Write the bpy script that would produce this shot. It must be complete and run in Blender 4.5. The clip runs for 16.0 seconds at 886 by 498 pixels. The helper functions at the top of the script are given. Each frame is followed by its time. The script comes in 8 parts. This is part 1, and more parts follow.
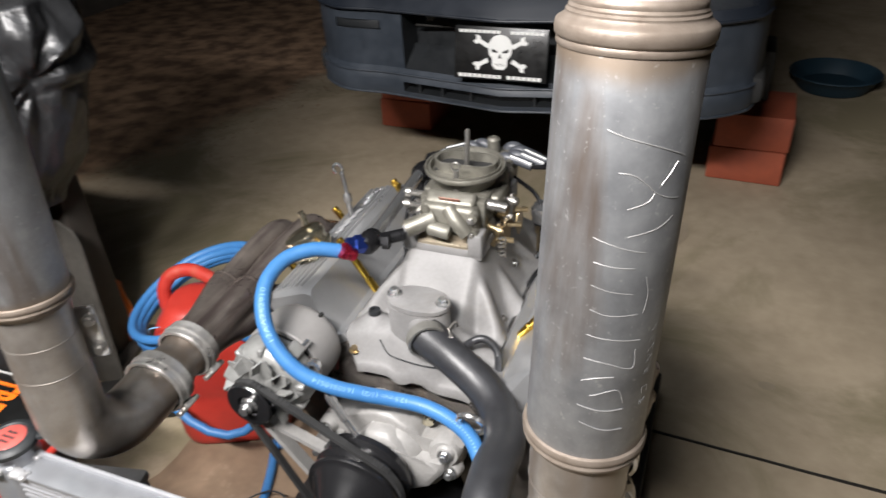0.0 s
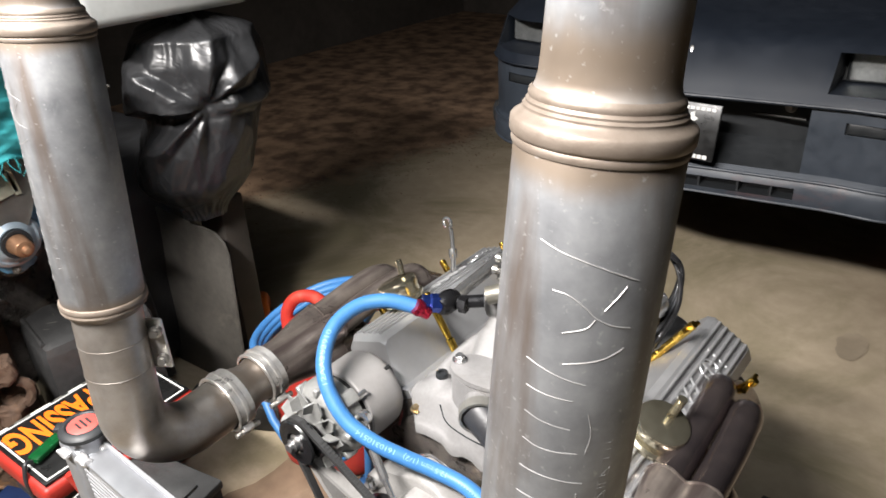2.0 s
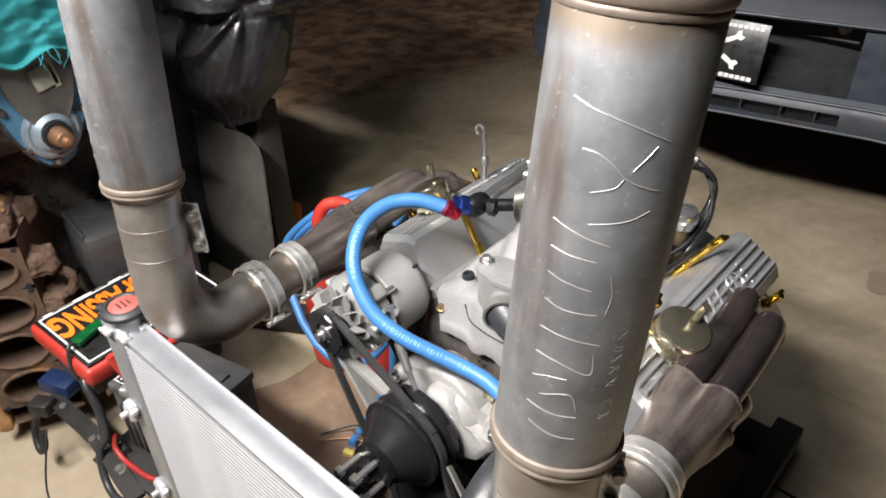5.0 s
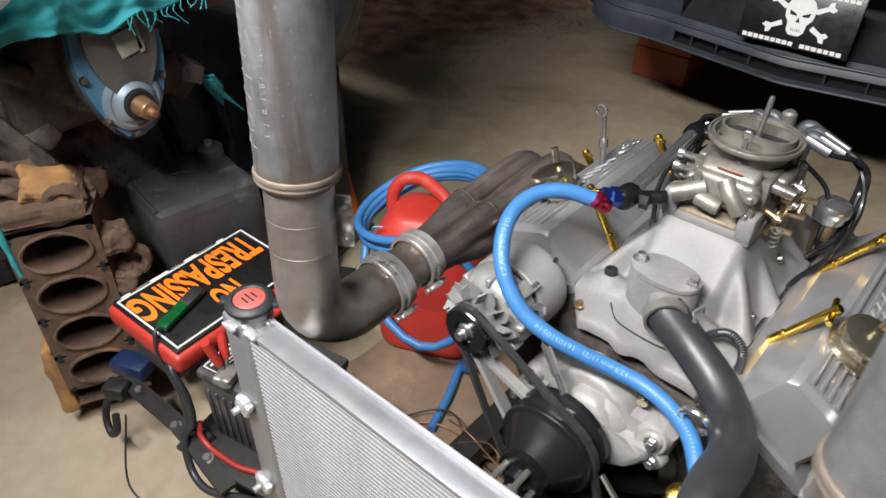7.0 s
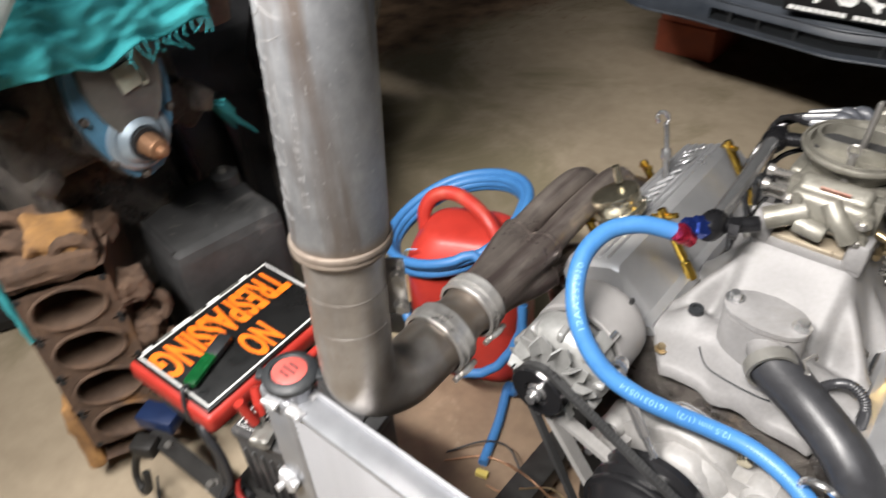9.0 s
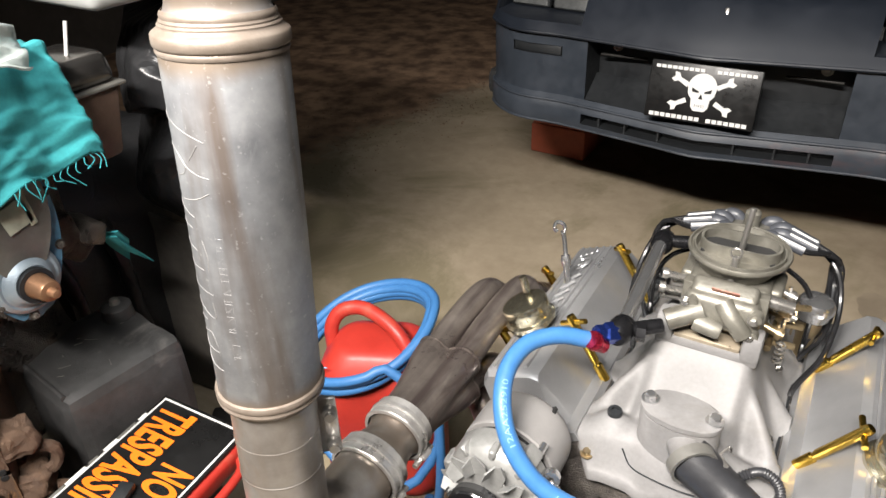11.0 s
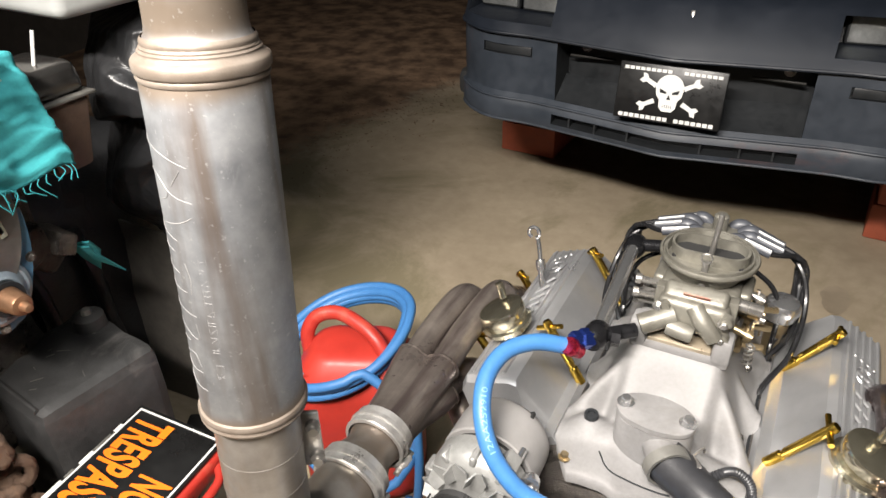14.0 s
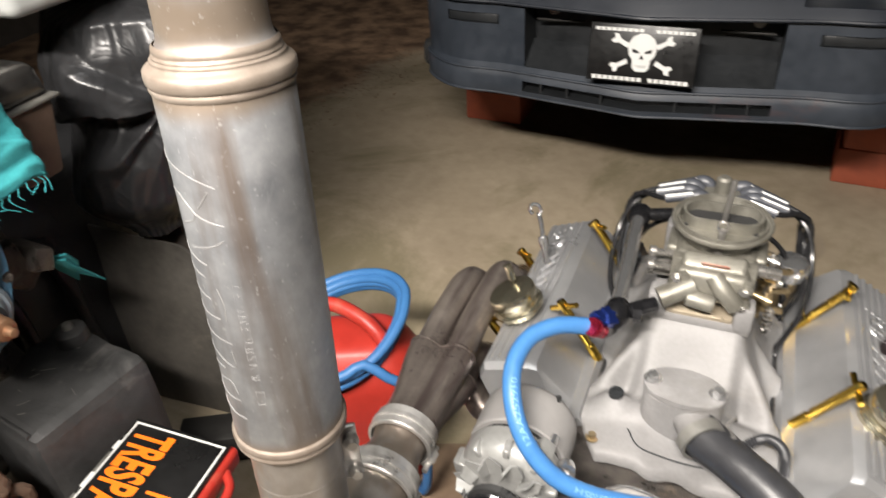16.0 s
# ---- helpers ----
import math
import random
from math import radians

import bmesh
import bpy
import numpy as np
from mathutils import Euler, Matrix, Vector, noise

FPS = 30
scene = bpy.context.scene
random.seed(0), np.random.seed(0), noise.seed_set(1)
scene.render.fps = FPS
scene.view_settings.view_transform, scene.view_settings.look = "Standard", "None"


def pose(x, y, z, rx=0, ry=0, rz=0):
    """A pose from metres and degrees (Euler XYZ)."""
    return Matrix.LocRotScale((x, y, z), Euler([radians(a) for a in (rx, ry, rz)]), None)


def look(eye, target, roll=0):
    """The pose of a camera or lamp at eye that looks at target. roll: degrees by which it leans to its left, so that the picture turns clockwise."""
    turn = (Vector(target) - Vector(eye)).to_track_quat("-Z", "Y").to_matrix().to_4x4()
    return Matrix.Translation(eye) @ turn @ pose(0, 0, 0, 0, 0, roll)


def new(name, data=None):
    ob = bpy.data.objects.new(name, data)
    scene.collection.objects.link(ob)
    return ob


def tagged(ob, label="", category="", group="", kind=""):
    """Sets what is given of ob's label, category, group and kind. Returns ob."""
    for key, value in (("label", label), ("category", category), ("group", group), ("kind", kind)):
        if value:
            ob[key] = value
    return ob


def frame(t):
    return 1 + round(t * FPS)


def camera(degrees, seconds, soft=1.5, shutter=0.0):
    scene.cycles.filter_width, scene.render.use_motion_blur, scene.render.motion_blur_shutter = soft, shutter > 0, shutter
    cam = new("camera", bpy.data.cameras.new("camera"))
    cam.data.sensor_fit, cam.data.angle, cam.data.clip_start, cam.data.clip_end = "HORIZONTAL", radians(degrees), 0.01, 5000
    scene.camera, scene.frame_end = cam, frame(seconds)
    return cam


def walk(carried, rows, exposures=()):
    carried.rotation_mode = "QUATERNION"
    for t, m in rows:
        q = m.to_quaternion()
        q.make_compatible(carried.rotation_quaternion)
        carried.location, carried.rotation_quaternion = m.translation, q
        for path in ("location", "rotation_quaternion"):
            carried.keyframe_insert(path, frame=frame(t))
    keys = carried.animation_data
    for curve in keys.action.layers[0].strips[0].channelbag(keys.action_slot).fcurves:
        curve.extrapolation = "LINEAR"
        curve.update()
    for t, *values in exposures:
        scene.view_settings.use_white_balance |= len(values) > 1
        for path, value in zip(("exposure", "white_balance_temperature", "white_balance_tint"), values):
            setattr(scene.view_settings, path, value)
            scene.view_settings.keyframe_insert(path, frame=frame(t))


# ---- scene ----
cam = camera(64.1, 16.0, shutter=0.5)
PATH = [
    (0, (0.371, -0.991, 1.405), (-0.283, 0.559, 0.322), -3.6),
    (0.5, (0.338, -0.986, 1.405), (-0.143, 0.618, 0.312), -1.5),
    (1, (0.358, -0.965, 1.4), (-0.289, 0.582, 0.31), -1.8),
    (1.5, (0.457, -0.893, 1.399), (-0.502, 0.54, 0.387), -2.7),
    (2, (0.489, -0.869, 1.401), (-0.643, 0.486, 0.462), -2.8),
    (2.5, (0.497, -0.889, 1.402), (-0.667, 0.457, 0.488), -2.2),
    (3, (0.514, -0.887, 1.392), (-0.654, 0.446, 0.466), -2.8),
    (3.5, (0.516, -0.882, 1.384), (-0.629, 0.438, 0.41), -2.9),
    (4, (0.514, -0.882, 1.377), (-0.616, 0.424, 0.368), -2.5),
    (4.2, (0.513, -0.883, 1.376), (-0.613, 0.412, 0.351), -2.6),
    (6.3, (0.421, -0.929, 1.36), (-0.717, 0.186, 0.15), 0.0),
    (6.5, (0.384, -0.939, 1.361), (-0.744, 0.19, 0.156), -0.2),
    (7, (0.267, -0.983, 1.374), (-0.791, 0.211, 0.167), -0.1),
    (7.5, (0.202, -1.005, 1.377), (-0.781, 0.225, 0.144), -1.3),
    (8, (0.177, -0.961, 1.368), (-0.792, 0.24, 0.095), -1.2),
    (8.5, (0.147, -0.919, 1.365), (-1.021, 0.07, 0.078), -3.5),
    (9, (0.114, -0.9, 1.372), (-0.945, 0.243, 0.118), -4.5),
    (9.5, (0.044, -0.924, 1.409), (-0.825, 0.438, 0.23), -2.9),
    (10, (0.038, -0.924, 1.427), (-0.813, 0.512, 0.326), -2.5),
    (10.2, (0.073, -0.914, 1.409), (-0.824, 0.545, 0.375), -2.0),
    (12.3, (0.076, -0.911, 1.427), (-0.764, 0.536, 0.331), -2.4),
    (12.5, (0.075, -0.913, 1.429), (-0.76, 0.537, 0.333), -2.3),
    (13, (0.074, -0.915, 1.432), (-0.748, 0.546, 0.341), -2.0),
    (13.5, (0.072, -0.915, 1.436), (-0.74, 0.57, 0.37), -1.7),
    (14, (0.067, -0.914, 1.436), (-0.741, 0.571, 0.368), -1.6),
    (14.5, (0.054, -0.924, 1.431), (-0.711, 0.563, 0.334), -1.3),
    (15, (0.014, -0.96, 1.433), (-0.642, 0.564, 0.317), -2.4),
    (15.5, (-0.017, -0.954, 1.436), (-0.565, 0.568, 0.261), -2.6),
    (16, (-0.018, -0.903, 1.443), (-0.703, 0.585, 0.295), -4.0),
]
EXPOSURES = [(0, -0.2, 6300, 10), (0.5, -0.26, 6300, 10), (1, -0.2, 6300, 10), (1.5, 0, 6350, 10), (2, 0.22, 6400, 10), (3, 0.3, 6450, 10), (4, 0.3, 6500, 10), (6.5, -0.3, 6200, 10), (7.5, -0.25, 6350, 10), (8.5, -0.12, 6400, 10), (10, 0.08, 6500, 10), (12.5, 0.15, 6700, 10), (15, 0.06, 6700, 10), (16, -0.04, 6750, 10)]
walk(cam, [(t, look(eye, target, roll)) for t, eye, target, roll in PATH], EXPOSURES)

# ---- world and light ----
world = bpy.data.worlds.new("garage_air")
world.use_nodes = True
world.node_tree.nodes["Background"].inputs[0].default_value = (0.55, 0.75, 0.80, 1)
world.node_tree.nodes["Background"].inputs[1].default_value = 0.038
scene.world = world


def lamp(name, eye, target, wide, deep, watts, colour):
    data = bpy.data.lights.new(name, "AREA")
    data.shape, data.size, data.size_y, data.energy, data.color = "RECTANGLE", wide, deep, watts, colour
    ob = new(name, data)
    ob.matrix_world = look(eye, target)
    return ob


# the long shop light hung behind the walker, and an added soft fill below the ceiling
shop_light = lamp("shop_light", (-0.32, -1.48, 2.36), (-0.25, 0.10, 0.6), 1.30, 0.12, 66, (1.0, 0.950, 0.905))
shop_light.data.spread = radians(108)
lamp("soft_fill", (-0.3, -0.5, 2.69), (-0.3, 0.1, 0.0), 1.2, 1.2, 19, (0.97, 0.98, 1.0))


# ---- materials ----
def mat(name, c1, c2=None, rough=0.5, metal=0.0, grain=60.0, blotch=6.0, bump=0.15, rvar=0.15, edge=(0.35, 0.65), stain=None, stain_at=0.6, coat=0.0, fine=400.0, depth=0.002):
    m = bpy.data.materials.new(name)
    m.use_nodes = True
    nt = m.node_tree
    b = nt.nodes["Principled BSDF"]
    link = nt.links.new
    tc = nt.nodes.new("ShaderNodeTexCoord")

    def noise_node(scale, detail=5.0, rough_n=0.6):
        n = nt.nodes.new("ShaderNodeTexNoise")
        n.inputs["Scale"].default_value, n.inputs["Detail"].default_value = scale, detail
        n.inputs["Roughness"].default_value = rough_n
        link(tc.outputs["Object"], n.inputs["Vector"])
        return n

    n1, n2, n3 = noise_node(grain), noise_node(blotch), noise_node(fine, 2.0)
    c2 = c2 or tuple(v * 0.72 for v in c1)
    ramp = nt.nodes.new("ShaderNodeValToRGB")
    ramp.color_ramp.elements[0].position, ramp.color_ramp.elements[1].position = edge
    ramp.color_ramp.elements[0].color, ramp.color_ramp.elements[1].color = (*c2, 1), (*c1, 1)
    addn = nt.nodes.new("ShaderNodeMath")
    addn.operation = "ADD"
    half1, half2 = nt.nodes.new("ShaderNodeMath"), nt.nodes.new("ShaderNodeMath")
    for h, n, k in ((half1, n1, 0.4), (half2, n2, 0.6)):
        h.operation = "MULTIPLY"
        h.inputs[1].default_value = k
        link(n.outputs["Fac"], h.inputs[0])
    link(half1.outputs[0], addn.inputs[0])
    link(half2.outputs[0], addn.inputs[1])
    link(addn.outputs[0], ramp.inputs[0])
    colour = ramp.outputs[0]
    if stain:
        ns = noise_node(blotch * 0.55, 7.0, 0.7)
        ns.inputs["Distortion"].default_value = 0.6
        sr = nt.nodes.new("ShaderNodeValToRGB")
        sr.color_ramp.elements[0].position, sr.color_ramp.elements[1].position = stain_at, stain_at + 0.12
        mix = nt.nodes.new("ShaderNodeMix")
        mix.data_type = "RGBA"
        link(ns.outputs["Fac"], sr.inputs[0])
        link(sr.outputs[0], mix.inputs["Factor"])
        link(colour, mix.inputs[6])
        mix.inputs[7].default_value = (*stain, 1)
        colour = mix.outputs[2]
    link(colour, b.inputs["Base Color"])
    b.inputs["Metallic"].default_value = metal
    mr = nt.nodes.new("ShaderNodeMapRange")
    mr.inputs[3].default_value, mr.inputs[4].default_value = max(0.02, rough - rvar), min(1.0, rough + rvar)
    link(addn.outputs[0], mr.inputs[0])
    mr.inputs[1].default_value, mr.inputs[2].default_value = 0.3, 0.7
    link(mr.outputs[0], b.inputs["Roughness"])
    if coat:
        b.inputs["Coat Weight"].default_value = coat
        b.inputs["Coat Roughness"].default_value = 0.12
    if bump:
        bp = nt.nodes.new("ShaderNodeBump")
        bp.inputs["Strength"].default_value, bp.inputs["Distance"].default_value = bump, depth
        mixh = nt.nodes.new("ShaderNodeMath")
        mixh.operation = "ADD"
        link(n1.outputs["Fac"], mixh.inputs[0])
        link(n3.outputs["Fac"], mixh.inputs[1])
        link(mixh.outputs[0], bp.inputs["Height"])
        link(bp.outputs[0], b.inputs["Normal"])
    return m


CONCRETE = mat("concrete", (0.425, 0.350, 0.250), (0.308, 0.249, 0.174), 0.78, 0, 16, 2.2, 0.22, 0.1, edge=(0.36, 0.64), stain=(0.245, 0.207, 0.130), stain_at=0.48, fine=200, depth=0.002)
DIRT = mat("dry_dirt", (0.30, 0.195, 0.125), (0.145, 0.090, 0.058), 0.95, 0, 30, 4, 0.8, 0.05, edge=(0.42, 0.58), stain=(0.36, 0.265, 0.175), stain_at=0.57, depth=0.004)
WALLBOARD = mat("dark_boards", (0.088, 0.075, 0.064), (0.046, 0.039, 0.032), 0.9, 0, 14, 2, 0.3)
# ceiling is out of view; its blue-grey is added to cool reflections
CEILBOARD = mat("blue_grey_tint_ceiling", (0.13, 0.175, 0.225), (0.095, 0.13, 0.17), 0.8, 0, 14, 2, 0.3)
PALEBOARD = mat("pale_unseen_surface", (0.42, 0.40, 0.37), (0.32, 0.31, 0.28), 0.7, 0, 14, 2, 0.2)
CARPAINT = mat("satin_blue_grey_paint", (0.012, 0.016, 0.024), (0.009, 0.012, 0.018), 0.50, 0.0, 25, 4, 0.06, 0.12, stain=(0.042, 0.045, 0.050), stain_at=0.66)
BUMPERPAINT = mat("chalky_bumper_plastic", (0.038, 0.046, 0.059), (0.022, 0.028, 0.037), 0.5, 0.0, 30, 5, 0.10, 0.12, stain=(0.082, 0.046, 0.045), stain_at=0.62)
BLACKTRIM = mat("black_trim", (0.018, 0.02, 0.022), None, 0.5, 0, 50, 8, 0.1)
# plain black parts, and the shade inside holes and gaps put in as colour
DARKHOLE = mat("black_and_hole_shade", (0.013, 0.013, 0.013), None, 0.8, 0, 50, 8, 0.1)
STAINLESS = mat("heat_tinted_steel", (0.40, 0.408, 0.418), (0.215, 0.222, 0.235), 0.52, 0.72, 34, 16, 0.06, 0.07, edge=(0.36, 0.64), stain=(0.40, 0.405, 0.41), stain_at=0.62, fine=300, depth=0.0005)
PIPESTEEL = mat("bare_mild_steel_pipe", (0.39, 0.360, 0.328), (0.255, 0.228, 0.202), 0.35, 0.72, 40, 9, 0.10, 0.09, edge=(0.38, 0.62), stain=(0.30, 0.235, 0.185), stain_at=0.58, fine=300, depth=0.0006)
HEADERSTEEL = mat("brown_tinted_header_steel", (0.30, 0.260, 0.228), (0.175, 0.148, 0.132), 0.31, 0.68, 40, 9, 0.08, 0.09, edge=(0.38, 0.62), fine=300, depth=0.0005)
BLUEDPIPE = mat("heat_blued_steel_pipe", (0.24, 0.195, 0.185), (0.115, 0.096, 0.105), 0.20, 0.9, 40, 9, 0.10, 0.08, stain=(0.27, 0.21, 0.16), stain_at=0.60, fine=300, depth=0.0005)
WELDRING = mat("welded_tan_ring", (0.245, 0.208, 0.174), (0.165, 0.130, 0.102), 0.52, 0.45, 70, 16, 0.22, 0.10, stain=(0.17, 0.115, 0.08), stain_at=0.60, depth=0.0008)
CLAMPSTEEL = mat("bright_band_clamp", (0.50, 0.485, 0.46), (0.32, 0.305, 0.28), 0.30, 0.85, 60, 14, 0.12, 0.1, depth=0.0006)
CASTALU = mat("cast_aluminium", (0.220, 0.216, 0.214), (0.165, 0.161, 0.158), 0.58, 0.10, 160, 9, 0.20, 0.10, stain=(0.165, 0.158, 0.150), stain_at=0.56, fine=700, depth=0.0008)
PUMPALU = mat("pale_cast_aluminium", (0.315, 0.308, 0.298), (0.235, 0.228, 0.218), 0.50, 0.12, 140, 10, 0.22, 0.10, stain=(0.20, 0.19, 0.175), stain_at=0.55, fine=600, depth=0.0010)
CASTALU.node_tree.nodes["Principled BSDF"].inputs["Specular IOR Level"].default_value = 0.3
ALTGREY = mat("dull_cast_alternator", (0.34, 0.34, 0.33), (0.235, 0.235, 0.225), 0.40, 0.35, 120, 12, 0.2, 0.1, depth=0.0008)
POLALU = mat("brushed_aluminium_cover", (0.45, 0.453, 0.458), (0.36, 0.363, 0.37), 0.31, 0.68, 26, 6, 0.03, 0.05, fine=120, depth=0.0005)
RADALU = mat("radiator_aluminium", (0.37, 0.38, 0.40), (0.30, 0.31, 0.33), 0.40, 0.62, 50, 8, 0.05, 0.1, depth=0.0006)
TUBEALU = mat("bright_core_tube", (0.42, 0.425, 0.445), (0.36, 0.365, 0.385), 0.40, 0.35, 50, 8, 0.03, 0.08)
WELDWHITE = mat("bright_weld_bead", (0.58, 0.58, 0.58), (0.44, 0.44, 0.45), 0.35, 0.5, 120, 20, 0.2, 0.1, depth=0.001)
BANDSTEEL = mat("bright_ribbed_band", (0.78, 0.76, 0.73), (0.50, 0.48, 0.45), 0.34, 0.72, 90, 22, 0.2, 0.12, depth=0.0008)
# fin colour is far darker than that of the core tubes
FINALU = mat("dark_fin_aluminium", (0.09, 0.092, 0.098), (0.07, 0.072, 0.076), 0.5, 0.5, 50, 8, 0.05, 0.1, depth=0.0006)
ZINC = mat("dull_zinc_carburettor", (0.235, 0.226, 0.194), (0.135, 0.128, 0.106), 0.44, 0.50, 70, 16, 0.28, 0.12, stain=(0.20, 0.165, 0.115), stain_at=0.62)
CHROME = mat("chrome", (0.72, 0.72, 0.72), (0.6, 0.6, 0.6), 0.20, 0.92, 60, 10, 0.0, 0.06)
GOLDCHROME = mat("brass_tinted_chrome", (0.70, 0.65, 0.50), (0.50, 0.45, 0.33), 0.18, 0.95, 60, 12, 0.05, 0.08)
GOLD = mat("gold_anodised", (0.78, 0.52, 0.10), (0.60, 0.38, 0.06), 0.24, 1.0, 60, 12, 0.04, 0.06)
BRASS = mat("brass", (0.46, 0.365, 0.225), (0.33, 0.25, 0.14), 0.36, 0.9, 60, 12, 0.1)
BLACKGLOSS = mat("gloss_black_paint", (0.012, 0.012, 0.013), None, 0.20, 0, 50, 8, 0.03, 0.05)
RUBBER = mat("matt_rubber", (0.030, 0.031, 0.034), (0.019, 0.019, 0.021), 0.40, 0, 70, 12, 0.12, 0.08)
BOOTGREY = mat("grey_rubber_boot", (0.060, 0.064, 0.074), (0.042, 0.045, 0.052), 0.38, 0, 60, 12, 0.08, 0.08)
LEADBLACK = mat("glossy_black_lead", (0.014, 0.014, 0.015), None, 0.24, 0, 50, 8, 0.05, 0.06)
BELTRUBBER = mat("belt_rubber", (0.03, 0.03, 0.03), (0.018, 0.018, 0.018), 0.7, 0, 90, 12, 0.2)
BLUEHOSE = mat("blue_rubber_hose", (0.048, 0.175, 0.40), (0.036, 0.135, 0.33), 0.46, 0, 90, 12, 0.10, 0.08, depth=0.0006)
REDPLASTIC = mat("red_plastic", (0.44, 0.034, 0.022), (0.35, 0.026, 0.018), 0.45, 0, 60, 10, 0.1, 0.1, stain=(0.42, 0.085, 0.055), stain_at=0.60)
REDANOD = mat("red_anodised", (0.55, 0.03, 0.07), None, 0.25, 0.9, 60, 10, 0)
BLUEANOD = mat("blue_anodised", (0.05, 0.10, 0.48), None, 0.22, 0.9, 60, 10, 0)
BLACKANOD = mat("black_anodised", (0.02, 0.02, 0.022), None, 0.28, 0.6, 60, 10, 0.03)
FRAMESTEEL = mat("worn_black_steel", (0.03, 0.029, 0.027), (0.016, 0.015, 0.014), 0.55, 0.3, 60, 9, 0.25, 0.12, stain=(0.09, 0.07, 0.055), stain_at=0.68)
RUSTIRON = mat("rusty_iron", (0.180, 0.110, 0.070), (0.078, 0.050, 0.036), 0.82, 0.1, 55, 14, 0.8, 0.1, stain=(0.36, 0.17, 0.05), stain_at=0.62, depth=0.005)
BOREIRON = mat("brown_bore_iron", (0.15, 0.10, 0.07), (0.085, 0.055, 0.04), 0.6, 0.3, 50, 9, 0.35, 0.1)
GREASYIRON = mat("greasy_black_iron", (0.125, 0.110, 0.096), (0.034, 0.030, 0.027), 0.33, 0.25, 45, 12, 0.9, 0.15, edge=(0.42, 0.60), stain=(0.22, 0.165, 0.12), stain_at=0.57, depth=0.006)
BLUEENGINE = mat("old_blue_engine_paint", (0.10, 0.26, 0.40), (0.07, 0.17, 0.27), 0.42, 0.1, 50, 9, 0.3, 0.12, stain=(0.16, 0.13, 0.10), stain_at=0.66)
GREYTIN = mat("dull_grey_tin", (0.24, 0.235, 0.215), (0.16, 0.155, 0.14), 0.4, 0.5, 50, 7, 0.2, 0.12, stain=(0.12, 0.10, 0.08), stain_at=0.66)
COPPERISH = mat("copper_brown_steel", (0.42, 0.24, 0.14), (0.28, 0.15, 0.085), 0.4, 0.7, 60, 10, 0.2)
TEAL = mat("teal_cloth", (0.045, 0.36, 0.385), (0.024, 0.25, 0.275), 0.9, 0, 180, 9, 0.5, 0.05, fine=900)
BAGBLACK = mat("black_bin_bag", (0.024, 0.0245, 0.026), None, 0.34, 0, 12, 9, 0.12, 0.06, fine=30, depth=0.004)
TUBWHITE = mat("milky_plastic", (0.46, 0.475, 0.46), (0.38, 0.39, 0.38), 0.4, 0, 40, 6, 0.05)
CLEARFILM = mat("cloudy_plastic_sheet", (0.55, 0.60, 0.58), (0.40, 0.46, 0.45), 0.22, 0, 30, 8, 0.4, 0.1, depth=0.006)
CLEARFILM.node_tree.nodes["Principled BSDF"].inputs["Alpha"].default_value = 0.62
BOXBLACK = mat("dusty_black_plastic", (0.060, 0.060, 0.060), (0.034, 0.034, 0.034), 0.46, 0, 75, 12, 0.4, 0.12, stain=(0.125, 0.120, 0.115), stain_at=0.57)
BOARDGREY = mat("grey_sheet_board", (0.135, 0.124, 0.108), (0.062, 0.057, 0.050), 0.58, 0, 50, 6, 0.2, stain=(0.18, 0.16, 0.135), stain_at=0.62)
WOODRED = mat("red_stained_timber", (0.36, 0.085, 0.04), (0.24, 0.055, 0.028), 0.7, 0, 30, 6, 0.3, 0.1, stain=(0.16, 0.05, 0.03), stain_at=0.64)
SIGNBLACK = mat("sign_black", (0.010, 0.010, 0.010), None, 0.34, 0, 60, 8, 0.03)
SIGNORANGE = mat("sign_orange", (0.95, 0.20, 0.01), (0.88, 0.17, 0.01), 0.5, 0, 60, 8, 0.03)
SIGNWHITE = mat("sign_white", (0.66, 0.66, 0.64), (0.60, 0.60, 0.58), 0.5, 0, 60, 8, 0.03)
GREENGLOSS = mat("green_plastic", (0.006, 0.085, 0.022), (0.004, 0.05, 0.014), 0.22, 0, 60, 8, 0.03)
ORANGECORD = mat("orange_plastic", (0.75, 0.16, 0.02), None, 0.5, 0, 60, 8, 0.1)
CARDBOARD = mat("brown_card", (0.34, 0.22, 0.12), (0.26, 0.16, 0.085), 0.85, 0, 60, 8, 0.2)
CAPRED = mat("faded_red_label", (0.50, 0.10, 0.08), (0.40, 0.07, 0.06), 0.5, 0, 60, 14, 0.1)
LAMPGLASS = mat("headlamp_glass", (0.42, 0.43, 0.42), (0.26, 0.27, 0.27), 0.12, 0.7, 90, 20, 0.3)
REDWIRE = mat("red_wire", (0.32, 0.028, 0.022), None, 0.45, 0, 60, 10, 0.05)
BLUEDARK = mat("dark_blue_steel", (0.012, 0.027, 0.085), None, 0.45, 0, 60, 10, 0.1)
ENGRAVE = mat("scribed_bright_steel", (0.34, 0.335, 0.33), None, 0.4, 0.5, 60, 10, 0)
WIREPINK = mat("faded_red_wire", (0.30, 0.065, 0.06), None, 0.5, 0, 60, 10, 0.05)
TROUGH = mat("tan_machined_face", (0.52, 0.45, 0.34), (0.40, 0.33, 0.24), 0.32, 0.6, 60, 14, 0.1, 0.1)
INKWHITE = mat("pale_print", (0.20, 0.40, 0.62), None, 0.6, 0, 60, 10, 0)


